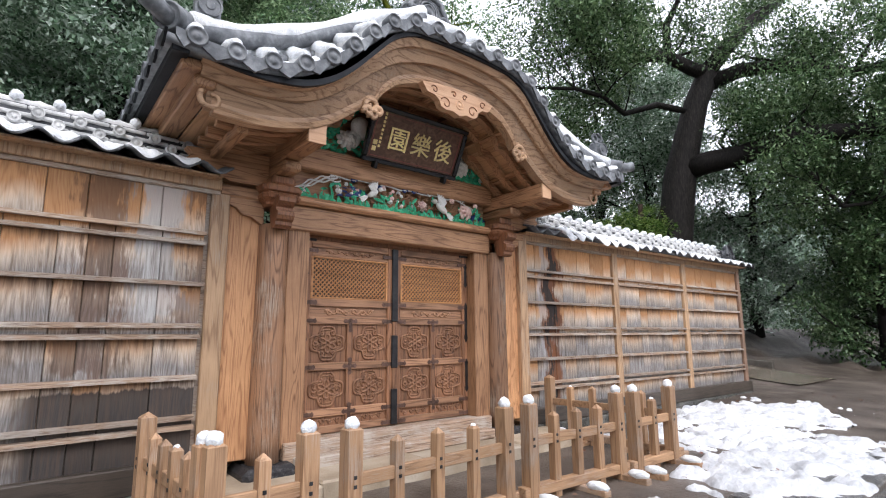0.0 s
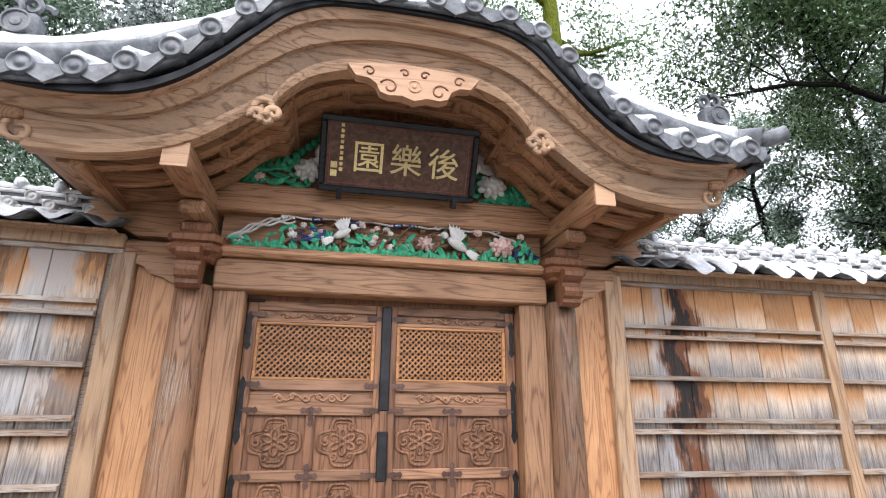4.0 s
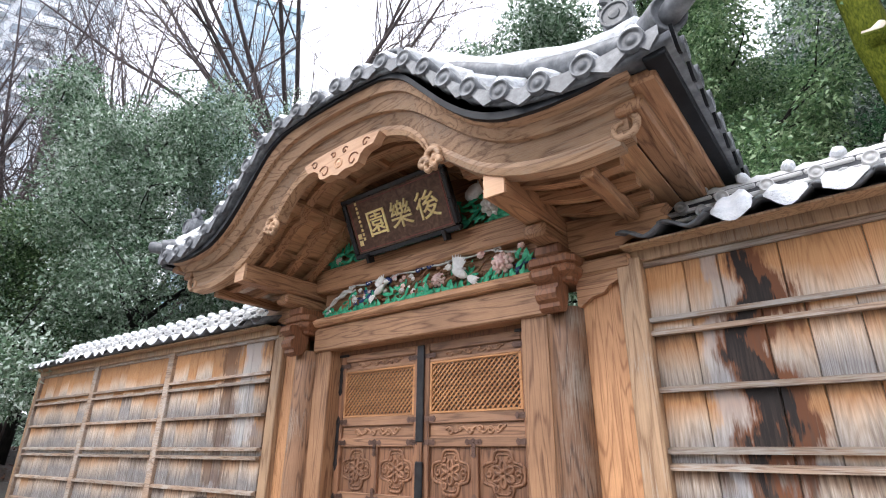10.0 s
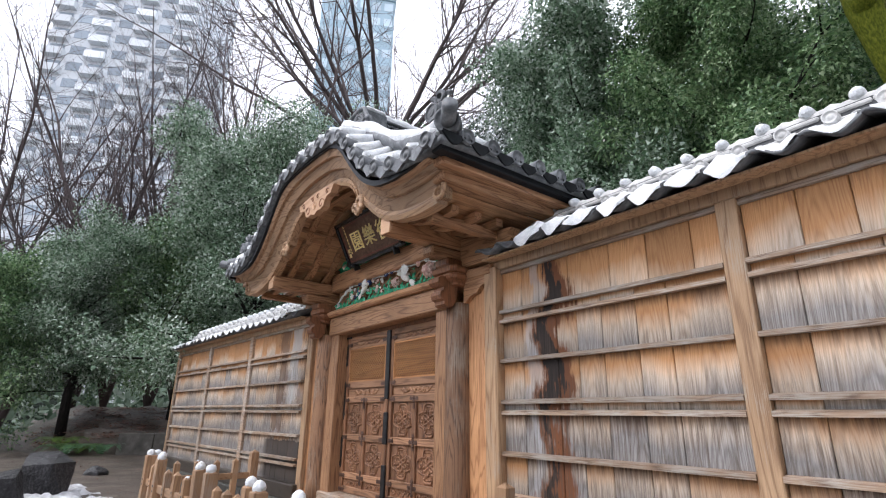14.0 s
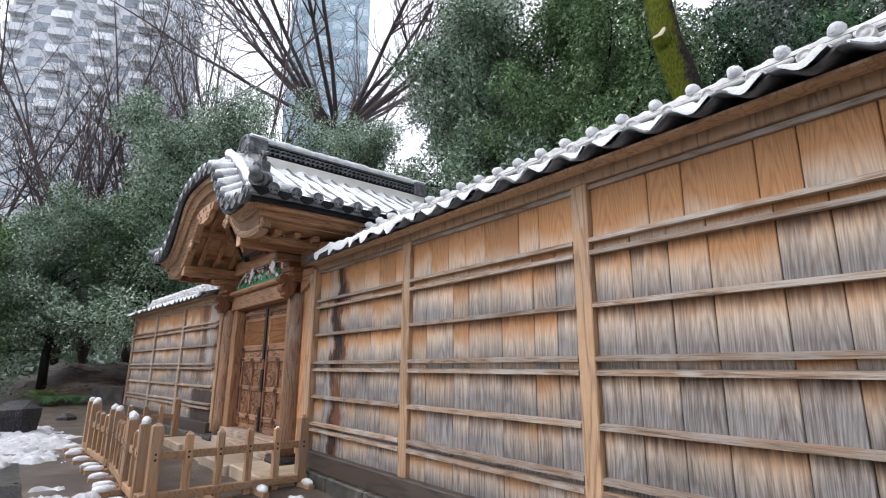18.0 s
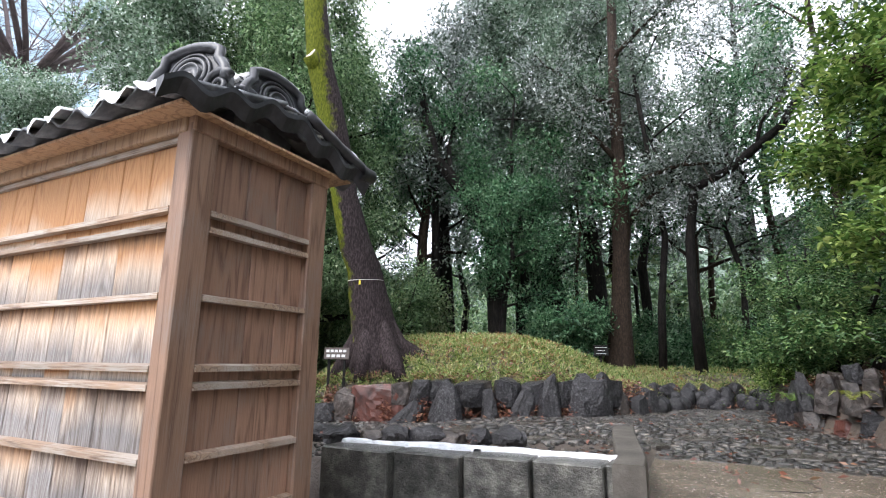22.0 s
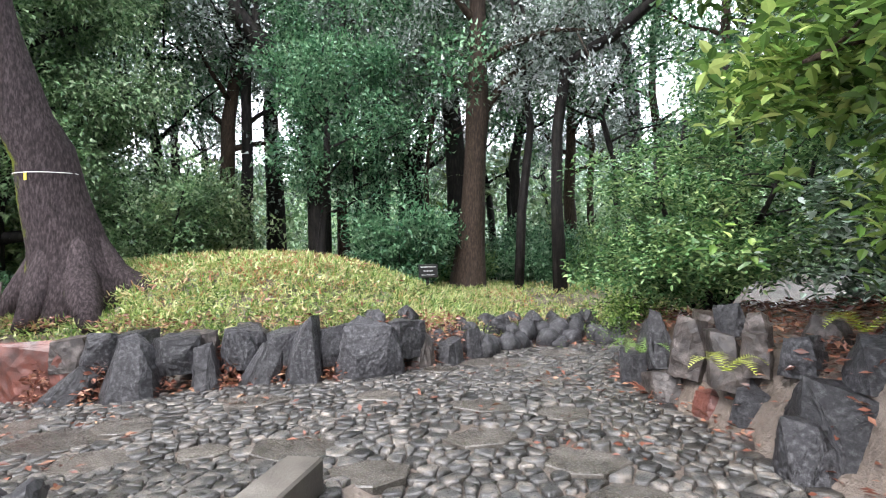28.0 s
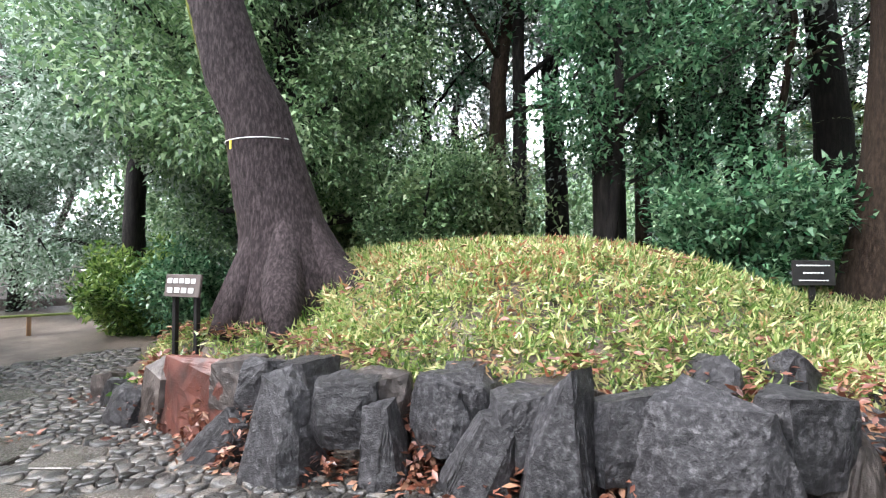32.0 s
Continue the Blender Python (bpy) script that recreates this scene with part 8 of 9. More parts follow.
layered_bush("shrub", "tall light green leafy shrub with bent stems on the bank", "shrub", (18.0, 14.6, 1.2), [
    ([(18.0, 14.6, 1.2), (17.95, 14.5, 1.7), (17.7, 14.3, 2.1), (17.5, 14.2, 2.6), (17.4, 14.2, 3.2)], 0.06, 0.9), ([(18.05, 14.6, 1.2), (18.1, 14.6, 1.8), (18.3, 14.4, 2.4), (18.4, 14.3, 3.0), (18.3, 14.3, 3.7), (18.2, 14.2, 4.3)], 0.06, 0.9),
    ([(18.0, 14.55, 1.2), (18.0, 14.4, 1.6), (17.8, 14.1, 1.9), (17.5, 13.8, 2.1)], 0.05, 0.75), ([(18.05, 14.65, 1.2), (18.0, 14.9, 1.9), (17.9, 15.0, 2.6), (17.8, 15.0, 3.3), (17.9, 15.0, 4.0)], 0.06, 0.9),
    ([(18.1, 14.6, 1.3), (18.5, 14.5, 1.9), (18.9, 14.4, 2.4), (19.1, 14.4, 3.0), (19.2, 14.2, 3.8)], 0.05, 0.9), ([(18.0, 14.6, 1.3), (17.7, 14.6, 1.6), (17.4, 14.6, 1.8), (17.1, 14.5, 1.9)], 0.04, 0.6),
    ([(18.1, 14.6, 1.4), (18.3, 14.1, 2.1), (18.5, 13.7, 2.7), (18.6, 13.4, 3.3)], 0.05, 0.9)], LEAF_LIME, 901, 9, 0.070, 40, 0.07, reach=0.17)
layered_bush("shrub", "low bright green shrub at the path's edge", "shrub", (17.3, 14.9, 1.2), [([(17.3, 14.9, 1.2), (17.15, 14.85, 1.4), (17.0, 14.8, 1.5)], 0.02, 0.4), ([(17.3, 14.9, 1.2), (17.3, 14.7, 1.5), (17.2, 14.6, 1.7)], 0.02, 0.4), ([(17.3, 14.9, 1.2), (17.2, 14.8, 1.3), (16.95, 14.7, 1.15)], 0.02, 0.4)], LEAF_LIGHT, 902, 6, 0.05, 20, 0.12, reach=0.16)
layered_bush("shrub", "snow-dusted dark evergreen shrub on the bank", "shrub", (19.6, 13.8, 1.4), [
    ([(19.6, 13.8, 1.4), (19.5, 13.7, 2.0), (19.3, 13.5, 2.6)], 0.05, 0.9), ([(19.6, 13.8, 1.4), (19.9, 13.7, 2.1), (20.1, 13.5, 2.8), (20.2, 13.4, 3.6)], 0.05, 0.9), ([(19.6, 13.8, 1.4), (19.7, 14.1, 2.2), (19.8, 14.3, 3.0), (19.8, 14.3, 4.0)], 0.05, 0.9), ([(19.6, 13.8, 1.4), (20.2, 13.9, 1.9), (20.7, 13.9, 2.3)], 0.05, 0.9)], LEAF_FROST, 904, 7, 0.10, 30, 0.12)
layered_bush("broadleaf_tree", "broad-leaved bright evergreen tree rooted in the bank", "tree", (19.0, 10.9, 1.0), [
    ([(19.0, 10.9, 1.0), (19.0, 10.9, 1.5), (19.05, 10.95, 2.2), (19.1, 10.95, 3.4), (19.05, 10.9, 5.0), (19.0, 10.9, 6.6)], 0.34, 1.1), ([(19.05, 10.95, 2.6), (18.6, 10.8, 3.0), (18.1, 10.6, 3.15), (17.7, 10.45, 2.95)], 0.06, 0.6),
    ([(19.05, 10.95, 2.9), (18.7, 10.3, 3.3), (18.4, 9.8, 3.4), (18.2, 9.4, 3.2)], 0.06, 0.6), ([(19.1, 10.95, 3.3), (18.6, 11.2, 3.9), (18.1, 11.2, 4.2), (17.6, 11.1, 4.3)], 0.06, 0.7),
    ([(19.1, 10.95, 3.8), (18.6, 10.7, 4.5), (18.1, 10.5, 4.9), (17.7, 10.3, 5.1)], 0.06, 0.8), ([(19.1, 10.95, 3.2), (18.9, 11.6, 3.9), (18.6, 12.1, 4.4), (18.2, 12.4, 4.7)], 0.06, 0.8),
    ([(19.05, 10.95, 4.4), (18.6, 11.2, 5.3), (18.1, 11.4, 6.0)], 0.05, 0.9), ([(19.05, 10.95, 4.6), (18.7, 10.3, 5.5), (18.4, 9.7, 6.1)], 0.05, 0.9)], LEAF_LIGHT, 905, 10, 0.105, 28, 0.10, BARK_BROWN, reach=0.24)
layered_bush("shrub", "yellow-green broad-leaved shoots on the bank", "shrub", (18.95, 11.3, 1.35), [([(18.95, 11.3, 1.35), (18.85, 11.2, 1.6), (18.7, 11.1, 1.75)], 0.02, 0.3), ([(18.95, 11.3, 1.35), (19.0, 11.1, 1.65), (18.95, 10.95, 1.85)], 0.02, 0.3)], LEAF_YELLOW, 906, 7, 0.13, 5, 0.08, reach=0.12)
shrub(12.2, 18.9, 1.7, 0.9, 906, LEAF_TEAL, "bluish green broad-leaved shrub behind the mound", 100, 0.10, 10, 0.36, clump=4, tri=True, long=1.9)
evergreen(11.0, 19.7, 6.4, 1.6, 907, LEAF_TEAL, "bluish green evergreen sapling behind the mound", 60, 0.11, 0.34, 16, spread=0.42, name="sapling")
evergreen(10.9, 18.2, 5.4, 1.3, 915, LEAF_TEAL, "bluish green evergreen sapling before the forked tree", 50, 0.11, 0.36, 14, spread=0.38, name="sapling")
for i, (x, y, h) in enumerate(((15.4, 23.0, 1.5), (17.0, 22.0, 1.2), (14.4, 24.5, 1.7), (16.4, 25.0, 1.9), (18.6, 22.5, 1.8), (12.6, 22.6, 1.2))):
    shrub(x, y, h, 0.9, 916 + i, LEAF_LIME if i % 2 else LEAF_TEAL, "bright green shrub in the wood behind the mound", 90, 0.10, 9, 0.36, clump=3, tri=True, long=1.9)
shrub(7.4, 17.6, 2.4, 1.2, 908, LEAF_FEATHER, "feathery pale green shrub beside the mossy tree", 80, 0.119, 12, 0.42, clump=4, tri=True, long=1.9)
shrub(8.2, 16.3, 2.4, 0.8, 909, LEAF_MIST, "fine-leaved green shrub behind the mossy tree", 90, 0.09, 10, 0.36, tri=True, long=1.9)
shrub(4.0, 17.0, 3.4, 1.6, 910, LEAF_FEATHER, "feathery pale green shrub at the wood's edge", 120, 0.128, 12, 0.45, clump=4, tri=True, long=1.9)
shrub(8.9, 11.9, 0.35, 0.2, 911, LEAF_LIGHT, "young yellow-green shoots on the mound", 30, 0.08, 5, 0.12, clump=1)
shrub(2.6, 13.2, 1.3, 1.0, 912, LEAF_LIGHT, "low green shrub beyond the path", 171, 0.102, 9, 0.3, tri=True, long=1.9)
shrub(4.4, 14.2, 1.5, 1.0, 913, LEAF_TEAL, "low dark green shrub beyond the path", 171, 0.102, 9, 0.3, tri=True, long=1.9)
shrub(0.4, 14.5, 1.6, 1.2, 914, LEAF_TEAL, "low dark green shrub beyond the path", 171, 0.102, 9, 0.3, tri=True, long=1.9)

# trees behind the walls and the gate
evergreen(-9.8, 7.6, 11.5, 4.0, 921, LEAF_FROST, "broad frosted evergreen behind the wall", 250, 0.12, 0.14, 36)
evergreen(-5.5, 11.5, 10.5, 3.4, 922, LEAF_FROST, "frosted evergreen behind the gate", 240, 0.12, 0.1, 28)
evergreen(-2.0, 17.8, 14.0, 4.2, 923, LEAF_FROST2, "snow-dusted evergreen behind the gate", 120, 0.17, 0.15, 30)
evergreen(-5.0, 24.0, 15.5, 4.4, 924, LEAF_FROST2, "snow-dusted evergreen behind the gate", 120, 0.19, 0.15, 30)
evergreen(5.0, 15.0, 14.0, 3.4, 925, LEAF_MIST, "tall feathery light-green evergreen beside the mossy tree", 330, 0.115, 0.16, 40, droop=0.7)
evergreen(7.3, 21.5, 14.0, 3.4, 926, LEAF_FROST2, "snow-dusted evergreen in the wood", 80, 0.19, 0.42, 20)
for x, y in ((12.6, 23.4), (9.4, 24.6)):
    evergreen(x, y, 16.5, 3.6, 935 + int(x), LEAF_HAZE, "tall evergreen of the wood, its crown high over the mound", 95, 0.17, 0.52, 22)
evergreen(-15.2, 6.8, 7.5, 3.0, 927, LEAF_DARK, "dark evergreen beyond the wall's end", 190, 0.13, 0.26, 28)
evergreen(-16.0, 3.2, 8.2, 2.8, 928, LEAF_FROST, "frosted evergreen at the edge of the yard", 220, 0.115, 0.22, 28)
evergreen(-17.5, 0.2, 7.0, 2.8, 934, LEAF_MIST, "light green evergreen at the edge of the yard", 170, 0.12, 0.16, 26)
evergreen(1.2, 13.4, 12.0, 3.0, 931, LEAF_FROST, "frosted evergreen close behind the gate", 230, 0.135, 0.30, 30)
evergreen(18.2, 29.5, 17.5, 4.0, 933, LEAF_FROST2, "tall snow-dusted evergreen deep in the wood", 60, 0.16, 0.5, 22)
evergreen(10.5, 24.5, 17.0, 3.8, 932, LEAF_FROST, "tall frosted evergreen deep in the wood", 95, 0.15, 0.38, 24)
evergreen(1.0, 17.0, 8.5, 3.0, 930, LEAF_FROST, "frosted evergreen behind the gate", 130, 0.17, 0.1, 26)
for i, (x, y, h) in enumerate(((24, 16.5, 14), (27, 10, 12), (25, 5, 10), (29, 3, 11), (23.5, 21, 14), (30, 15, 16), (33, 8, 13), (24.0, 13.4, 13), (26, 0.5, 9))):
    evergreen(x, y, h, 3.2, 940 + i, (LEAF_DARK, LEAF_FROST, LEAF_DARK)[i % 3], "dark evergreen beyond the bank", 100, 0.17, 0.22 if i in (0, 4, 7) else 0.03, 24)


def bare_tree(x, y, h, seed, label, stems=5, z=None, bole=0.0, fan=0.28):
    z = float(ground_z(x, y)) if z is None else z
    root = thing("bare_tree", label, "tree", (x, y, z))
    rng = np.random.RandomState(seed)
    big, fine2 = [], []
    if bole:
        big.append(tube_data([(0, 0, -0.2), (0.1, 0, bole * 0.5), (0, 0, bole + 0.6)], [0.5, 0.42, 0.36], 10))
    for s in range(stems):
        a = s * 2 * math.pi / stems + rng.rand()
        pts = limb_pts((0, 0, bole + 0.1), (fan * math.cos(a), fan * math.sin(a), 1), h * (0.8 + 0.3 * rng.rand()), 10, rng, 0.07, 0.03)
        rr = [(0.06 + h * 0.0042) * (1 - 0.088 * q) for q in range(11)]
        big.append(tube_data(pts, rr, 7))
        for q in range(3, 10):
            for _ in range(2):
                d = (pts[q] - pts[q - 1]).normalized() + Vector(rng.normal(scale=0.55, size=3))
                b = limb_pts(pts[q], d, h * 0.34 * (1.15 - 0.07 * q), 6, rng, 0.12, 0.06)
                big.append(tube_data(b, [rr[q] * 0.5 * (1 - 0.13 * w) for w in range(7)], 5))
                for w in range(2, 7):
                    for _ in range(2):
                        d2 = (b[w] - b[w - 1]).normalized() + Vector(rng.normal(scale=0.6, size=3))
                        c = limb_pts(b[w], d2, h * 0.13, 4, rng, 0.15, 0.06)
                        fine2.append(tube_data(c, [rr[q] * 0.2, rr[q] * 0.16, rr[q] * 0.12, rr[q] * 0.09, 0.004], 4, False))
    vs, fs = joined(big)
    put("branchwork", mesh_of("branchwork", vs, fs, True), TWIG, root)
    vs, fs = joined(fine2)
    tagged(put("spray", mesh_of("spray", vs, fs), TWIG, root), kind="stuff")
    return root


bare_tree(-16.6, 16.8, 24.0, 951, "bare winter tree with fanning limbs behind the gate", 22, bole=15.0, fan=1.0)
for i, (x, y, h) in enumerate(((-24, 1.0, 13), (-21.5, 5, 13), (-26, 4, 14), (-23, 8.5, 14), (-28, 8, 15), (-17, 13, 13), (-25, -1.5, 13), (-20, 10.5, 14))):
    bare_tree(x, y, h * 1.65, 960 + i, "bare winter tree with reddish twigs", 5)

# ---- far woods and buildings ----
rng = np.random.RandomState(90)
under = []
for i in range(1050):
    x, y = (rng.uniform(-8, 34), rng.uniform(25, 44)) if i < 650 else (rng.uniform(-24, 1), rng.uniform(14, 32))
    under.append((x, y, float(ground_z(x, y)) + rng.rand() ** 1.3 * 5.5))
me = leaf_cloud("undergrowth", under, 95, (1.2, 1.2, 1.0), 0.25, 93, flat=0.8, tri=True, long=1.8)
tagged(put("undergrowth", me, LEAF_MIST), "pale green undergrowth deep in the wood", "undergrowth", kind="stuff")
rng = np.random.RandomState(91)
far = []
for i in range(1250):
    a = rng.uniform(0, 2 * math.pi)
    r = rng.uniform(36, 60)
    x, y = 8 + r * math.cos(a), 12 + r * math.sin(a)
    far.append((x, y, rng.rand() ** 1.15 * (10 + 3 * math.sin(a * 5))))
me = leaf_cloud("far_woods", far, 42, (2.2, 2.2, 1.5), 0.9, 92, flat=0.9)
tagged(put("far_woods", me, LEAF_HAZE), "grey-green woods in the distance, haze put into the leaf colour", "woods", kind="stuff")

vs, fs, n = [], [], 720
for i in range(n):
    a = 2 * math.pi * i / n
    r = 66 + 2.0 * noise.noise((math.cos(a) * 9, math.sin(a) * 9, 0))
    east = max(0.0, math.cos(a - 1.05))
    h = 5.0 + 14.0 * east ** 0.5 + (2.2 + 2.5 * east) * noise.fractal((math.cos(a) * 14, math.sin(a) * 14, 3), 0.8, 2.1, 5)
    for q in range(7):
        t = q / 6
        rr = r + 1.5 * t + 1.2 * noise.noise((math.cos(a) * 40, math.sin(a) * 40, q * 2.3))
        vs.append((8 + rr * math.cos(a), 12 + rr * math.sin(a), -1.0 + (h + 1) * t))
    for q in range(6):
        b, c = i * 7 + q, ((i + 1) % n) * 7 + q
        fs.append((b, b + 1, c + 1, c))
tagged(put("backdrop", mesh_of("backdrop", vs, fs, True), FAR_WOOD), "grey-green belt of far woodland, leaf shade put into its colour", "woodland", kind="structure")


def glass_mat(name, c):
    return surf(name, [tuple(0.7 * q for q in c), c], 0.1, rough=(0.08, 0.2), bump=0, fine=0.05)


WALL_A = surf("pale_concrete_facade", [(0.66, 0.70, 0.74), (0.74, 0.77, 0.80)], 0.15, bump=0, fine=0.05)
PANE_A = glass_mat("dark_window", (0.34, 0.40, 0.46))
PANE_B = glass_mat("blue_glass", (0.42, 0.58, 0.68))


def tower(name, label, x, y, w, d, h, floors, bays, turn, wall, pane, rail):
    root = thing(name, label, "building", (x, y, 0))
    root.rotation_euler.z = radians(turn)
    part("wall", box(-w / 2, w / 2, -d / 2, d / 2, 0, h), wall, root)
    part("roof", box(-w / 2 - 0.3, w / 2 + 0.3, -d / 2 - 0.3, d / 2 + 0.3, h, h + 1.2), wall, root)
    fh = h / floors
    bm = bmesh.new()
    box(0, w / bays * 0.72, -0.05, 0.05, 0, fh * 0.5, 0, bm)
    me1 = bpy.data.meshes.new("window")
    bm.to_mesh(me1)
    bm.free()
    me1.materials.append(pane)
    bm = bmesh.new()
    box(0, w / bays * 0.95, -0.9, 0, 0, 1.0, 0, bm)
    me2 = bpy.data.meshes.new("balcony")
    bm.to_mesh(me2)
    bm.free()
    me2.materials.append(wall)
    for fl in range(floors // 4, floors):
        for b in range(bays):
            put("window", me1, None, root, "", pose(-w / 2 + (b + 0.14) * w / bays, -d / 2 - 0.02, fl * fh + fh * 0.3))
            put("window", me1, None, root, "", pose(w / 2 + 0.02, -d / 2 + (b + 0.14) * d / bays, fl * fh + fh * 0.3, 0, 0, 90))
            if rail and b % 2 == 0:
                put("balcony", me2, None, root, "", pose(-w / 2 + b * w / bays, -d / 2, fl * fh))
    return root


tower("apartment_tower", "pale grey apartment tower with balconies behind the bare trees", -68, 7, 17, 17, 78, 32, 7, 62, WALL_A, PANE_A, True)
tower("office_tower", "blue glass office tower behind the trees", -72, 42, 14, 14, 80, 22, 6, 62, PANE_B, glass_mat("sky_glass", (0.55, 0.68, 0.76)), False)

# ---- bamboo grass on the mound, fallen leaves ----
rng = np.random.RandomState(111)
px, py = rng.uniform(6.6, 18.5, 17000), rng.uniform(11.6, 23.0, 17000)
dd = line_distance(EDGE, px, py)
thin = np.clip((py - 17.5) / 5.0 + 0.35 * np.clip(px - 14.0, 0, 1.5), 0, 0.85)
keep = (dd > 0.22) & (rng.rand(17000) > thin) & (px + 0.35 * np.maximum(dd, 0) > 7.2)
pts = np.stack([px[keep], py[keep], ground_z(px[keep], py[keep]) + 0.07], axis=1)
me = leaf_cloud("bamboo_grass", pts, 25, (0.14, 0.14, 0.10), 0.085, 112, flat=0.9, long=4.2, droop=-0.1, tri=True)
tagged(put("bamboo_grass", me, LEAF_SASA), "yellow-green dwarf bamboo grass covering the mound", "bamboo grass", kind="stuff")

px, py = rng.uniform(8.0, 19.8, 15000), rng.uniform(8.5, 19.0, 15000)
dd, ee = line_distance(EDGE, px, py), -line_distance(BANK, px, py)
near_face = (dd > -0.28) & (dd < 0.45)
on_bank = (ee > -0.1) & (ee < 2.6)
upland = (dd > 0.45) & (px > 13.6)
rnd = rng.rand(15000)
keep = (near_face & (rnd < 0.9)) | (on_bank & (rnd < 0.6)) | (upland & (rnd < 0.25)) | ((dd > 0.45) & (rnd < 0.05)) | (rnd < 0.015)
pz = ground_z(px, py) + np.where((dd > 0.3) & ~upland, 0.16, 0.05)
pts = np.stack([px[keep], py[keep], pz[keep]], axis=1)
me = leaf_cloud("fallen_leaves", pts, 7, (0.14, 0.14, 0.08), 0.075, 114, flat=0.45, long=2.4, lie=0.2)
tagged(put("fallen_leaves", me, LEAF_DEAD), "wet red-brown fallen leaves among the rocks", "fallen leaves", kind="stuff")
piles = []
for p, q in zip(FACE[:-1], FACE[1:]):
    mx, my = (p[0] + q[0]) / 2, (p[1] + q[1]) / 2 - 0.04
    for k in range(7):
        piles.append((mx - 0.02 - 0.03 * k, my - 0.10 + 0.055 * k, p[9] + 0.06 + 0.085 * k))
me = leaf_cloud("fallen_leaves", piles, 34, (0.13, 0.10, 0.07), 0.075, 117, flat=0.6, long=2.2, lie=0.5)
tagged(put("fallen_leaves", me, LEAF_DEAD), "red-brown leaves caught between the standing stones", "fallen leaves", kind="stuff")
px, py = rng.uniform(-12, 14, 500), rng.uniform(-2, 5, 500)
me = leaf_cloud("fallen_leaves", np.stack([px, py, ground_z(px, py) + 0.03], axis=1), 2, (0.3, 0.3, 0.01), 0.06, 115, flat=0.3, lie=0.1)
tagged(put("fallen_leaves", me, LEAF_DEAD), "scattered brown leaves on the yard", "fallen leaves", kind="stuff")

# ---- signs ----
SIGN_BLACK = surf("black_sign", [(0.008, 0.008, 0.008), (0.018, 0.017, 0.016)], 6, rough=(0.5, 0.7), bump=0.1, spec=0.2)
SIGN_BROWN = surf("dark_brown_sign", [(0.06, 0.045, 0.038), (0.10, 0.08, 0.07)], 6, bump=0.1)
INK_WHITE = surf("white_lettering", [(0.62, 0.62, 0.6), (0.72, 0.72, 0.7)], 6, bump=0)


def sign(name, label, x, y, w, h, top, board, turn, tilt, rows, posts):
    z = float(ground_z(x, y))
    root = thing(name, label, "sign", (x, y, z))
    root.rotation_euler.z = radians(turn)
    for px3 in posts:
        part("post", box(px3 - 0.025, px3 + 0.025, 0.01, 0.06, -0.2, top - z, 0.005), SIGN_BLACK, root)
    m = pose(0, 0, top - z - h / 2, -tilt, 0, 0)
    part("board", box(-w / 2, w / 2, -0.02, 0.012, -h / 2, h / 2, 0.006), board, root, m=m)
    for r, (n, bh, wid) in enumerate(rows):
        for k in range(n):
            x0 = -w * wid / 2 + k * w * wid / n
            part("lettering", box(x0, x0 + w * wid / n * 0.72, -0.026, -0.02, -bh / 2, bh / 2), INK_WHITE, root, m=m @ pose(0, 0, h / 2 - h * (r + 0.7) / (len(rows) + 0.4)))
    return root


sign("sign_board", "small black sign with white lettering on a stake", 13.72, 16.75, 0.36, 0.25, 2.02, SIGN_BLACK, 30, 6, [(11, 0.012, 0.8), (6, 0.014, 0.5), (9, 0.009, 0.7)], [0.0])
sign("notice_board", "dark notice board with white panels on two stakes", 9.17, 12.25, 0.52, 0.24, 1.86, SIGN_BROWN, 24, 8, [(5, 0.050, 0.84), (4, 0.055, 0.80)], [-0.16, 0.16])

# low bamboo rail beyond the path
rail = thing("bamboo_rail", "low green bamboo rail on short posts beyond the path", "fence", (1.3, 10.6, 0.45))
for k in range(4):
    part("post", box(-0.04, 0.04, -2.2 + 1.5 * k, -2.12 + 1.5 * k, -0.15, 0.42, 0.006), W_FENCE, rail)
tube("rail", [(0, -3.2, 0.40), (0.02, -1, 0.405), (0.1, 2.8, 0.40)], 0.026, surf("green_bamboo", [(0.14, 0.19, 0.05), (0.24, 0.28, 0.09)], 4, bump=0.1), rail, 8)

# ferns on the bank and fan palms in the wood


def fern(x, y, z, seed, leaf, label, fronds=8, l=0.55):
    rng = np.random.RandomState(seed)
    root = thing("fern", label, "fern", (x, y, z))
    for k in range(fronds):
        a = 2 * math.pi * k / fronds + rng.rand() * 0.5
        rib = []
        for i in range(34):
            t = i / 33
            rib.append(Vector((math.cos(a) * l * t, math.sin(a) * l * t, l * (1.25 * t - 1.15 * t * t) + 0.05)))
        vs, fs = list(rib), []
        for i in range(33):
            t = (i + 0.5) / 33
            w = (0.13 * l / 0.55 * math.sin(math.pi * min(1, 0.12 + 0.88 * t)) + 0.01) * (0.9 + 0.2 * rng.rand())
            for sg in (-1, 1):
                if (i % 2 == 0) != (sg > 0):
                    continue
                d = Vector((-math.sin(a) * sg, math.cos(a) * sg, 0.1)) + Vector((math.cos(a), math.sin(a), 0)) * 0.5
                fs.append((i, i + 1, len(vs)))
                vs.append(rib[i] + d * w)
        put("frond", mesh_of("frond", vs, fs), leaf, root)


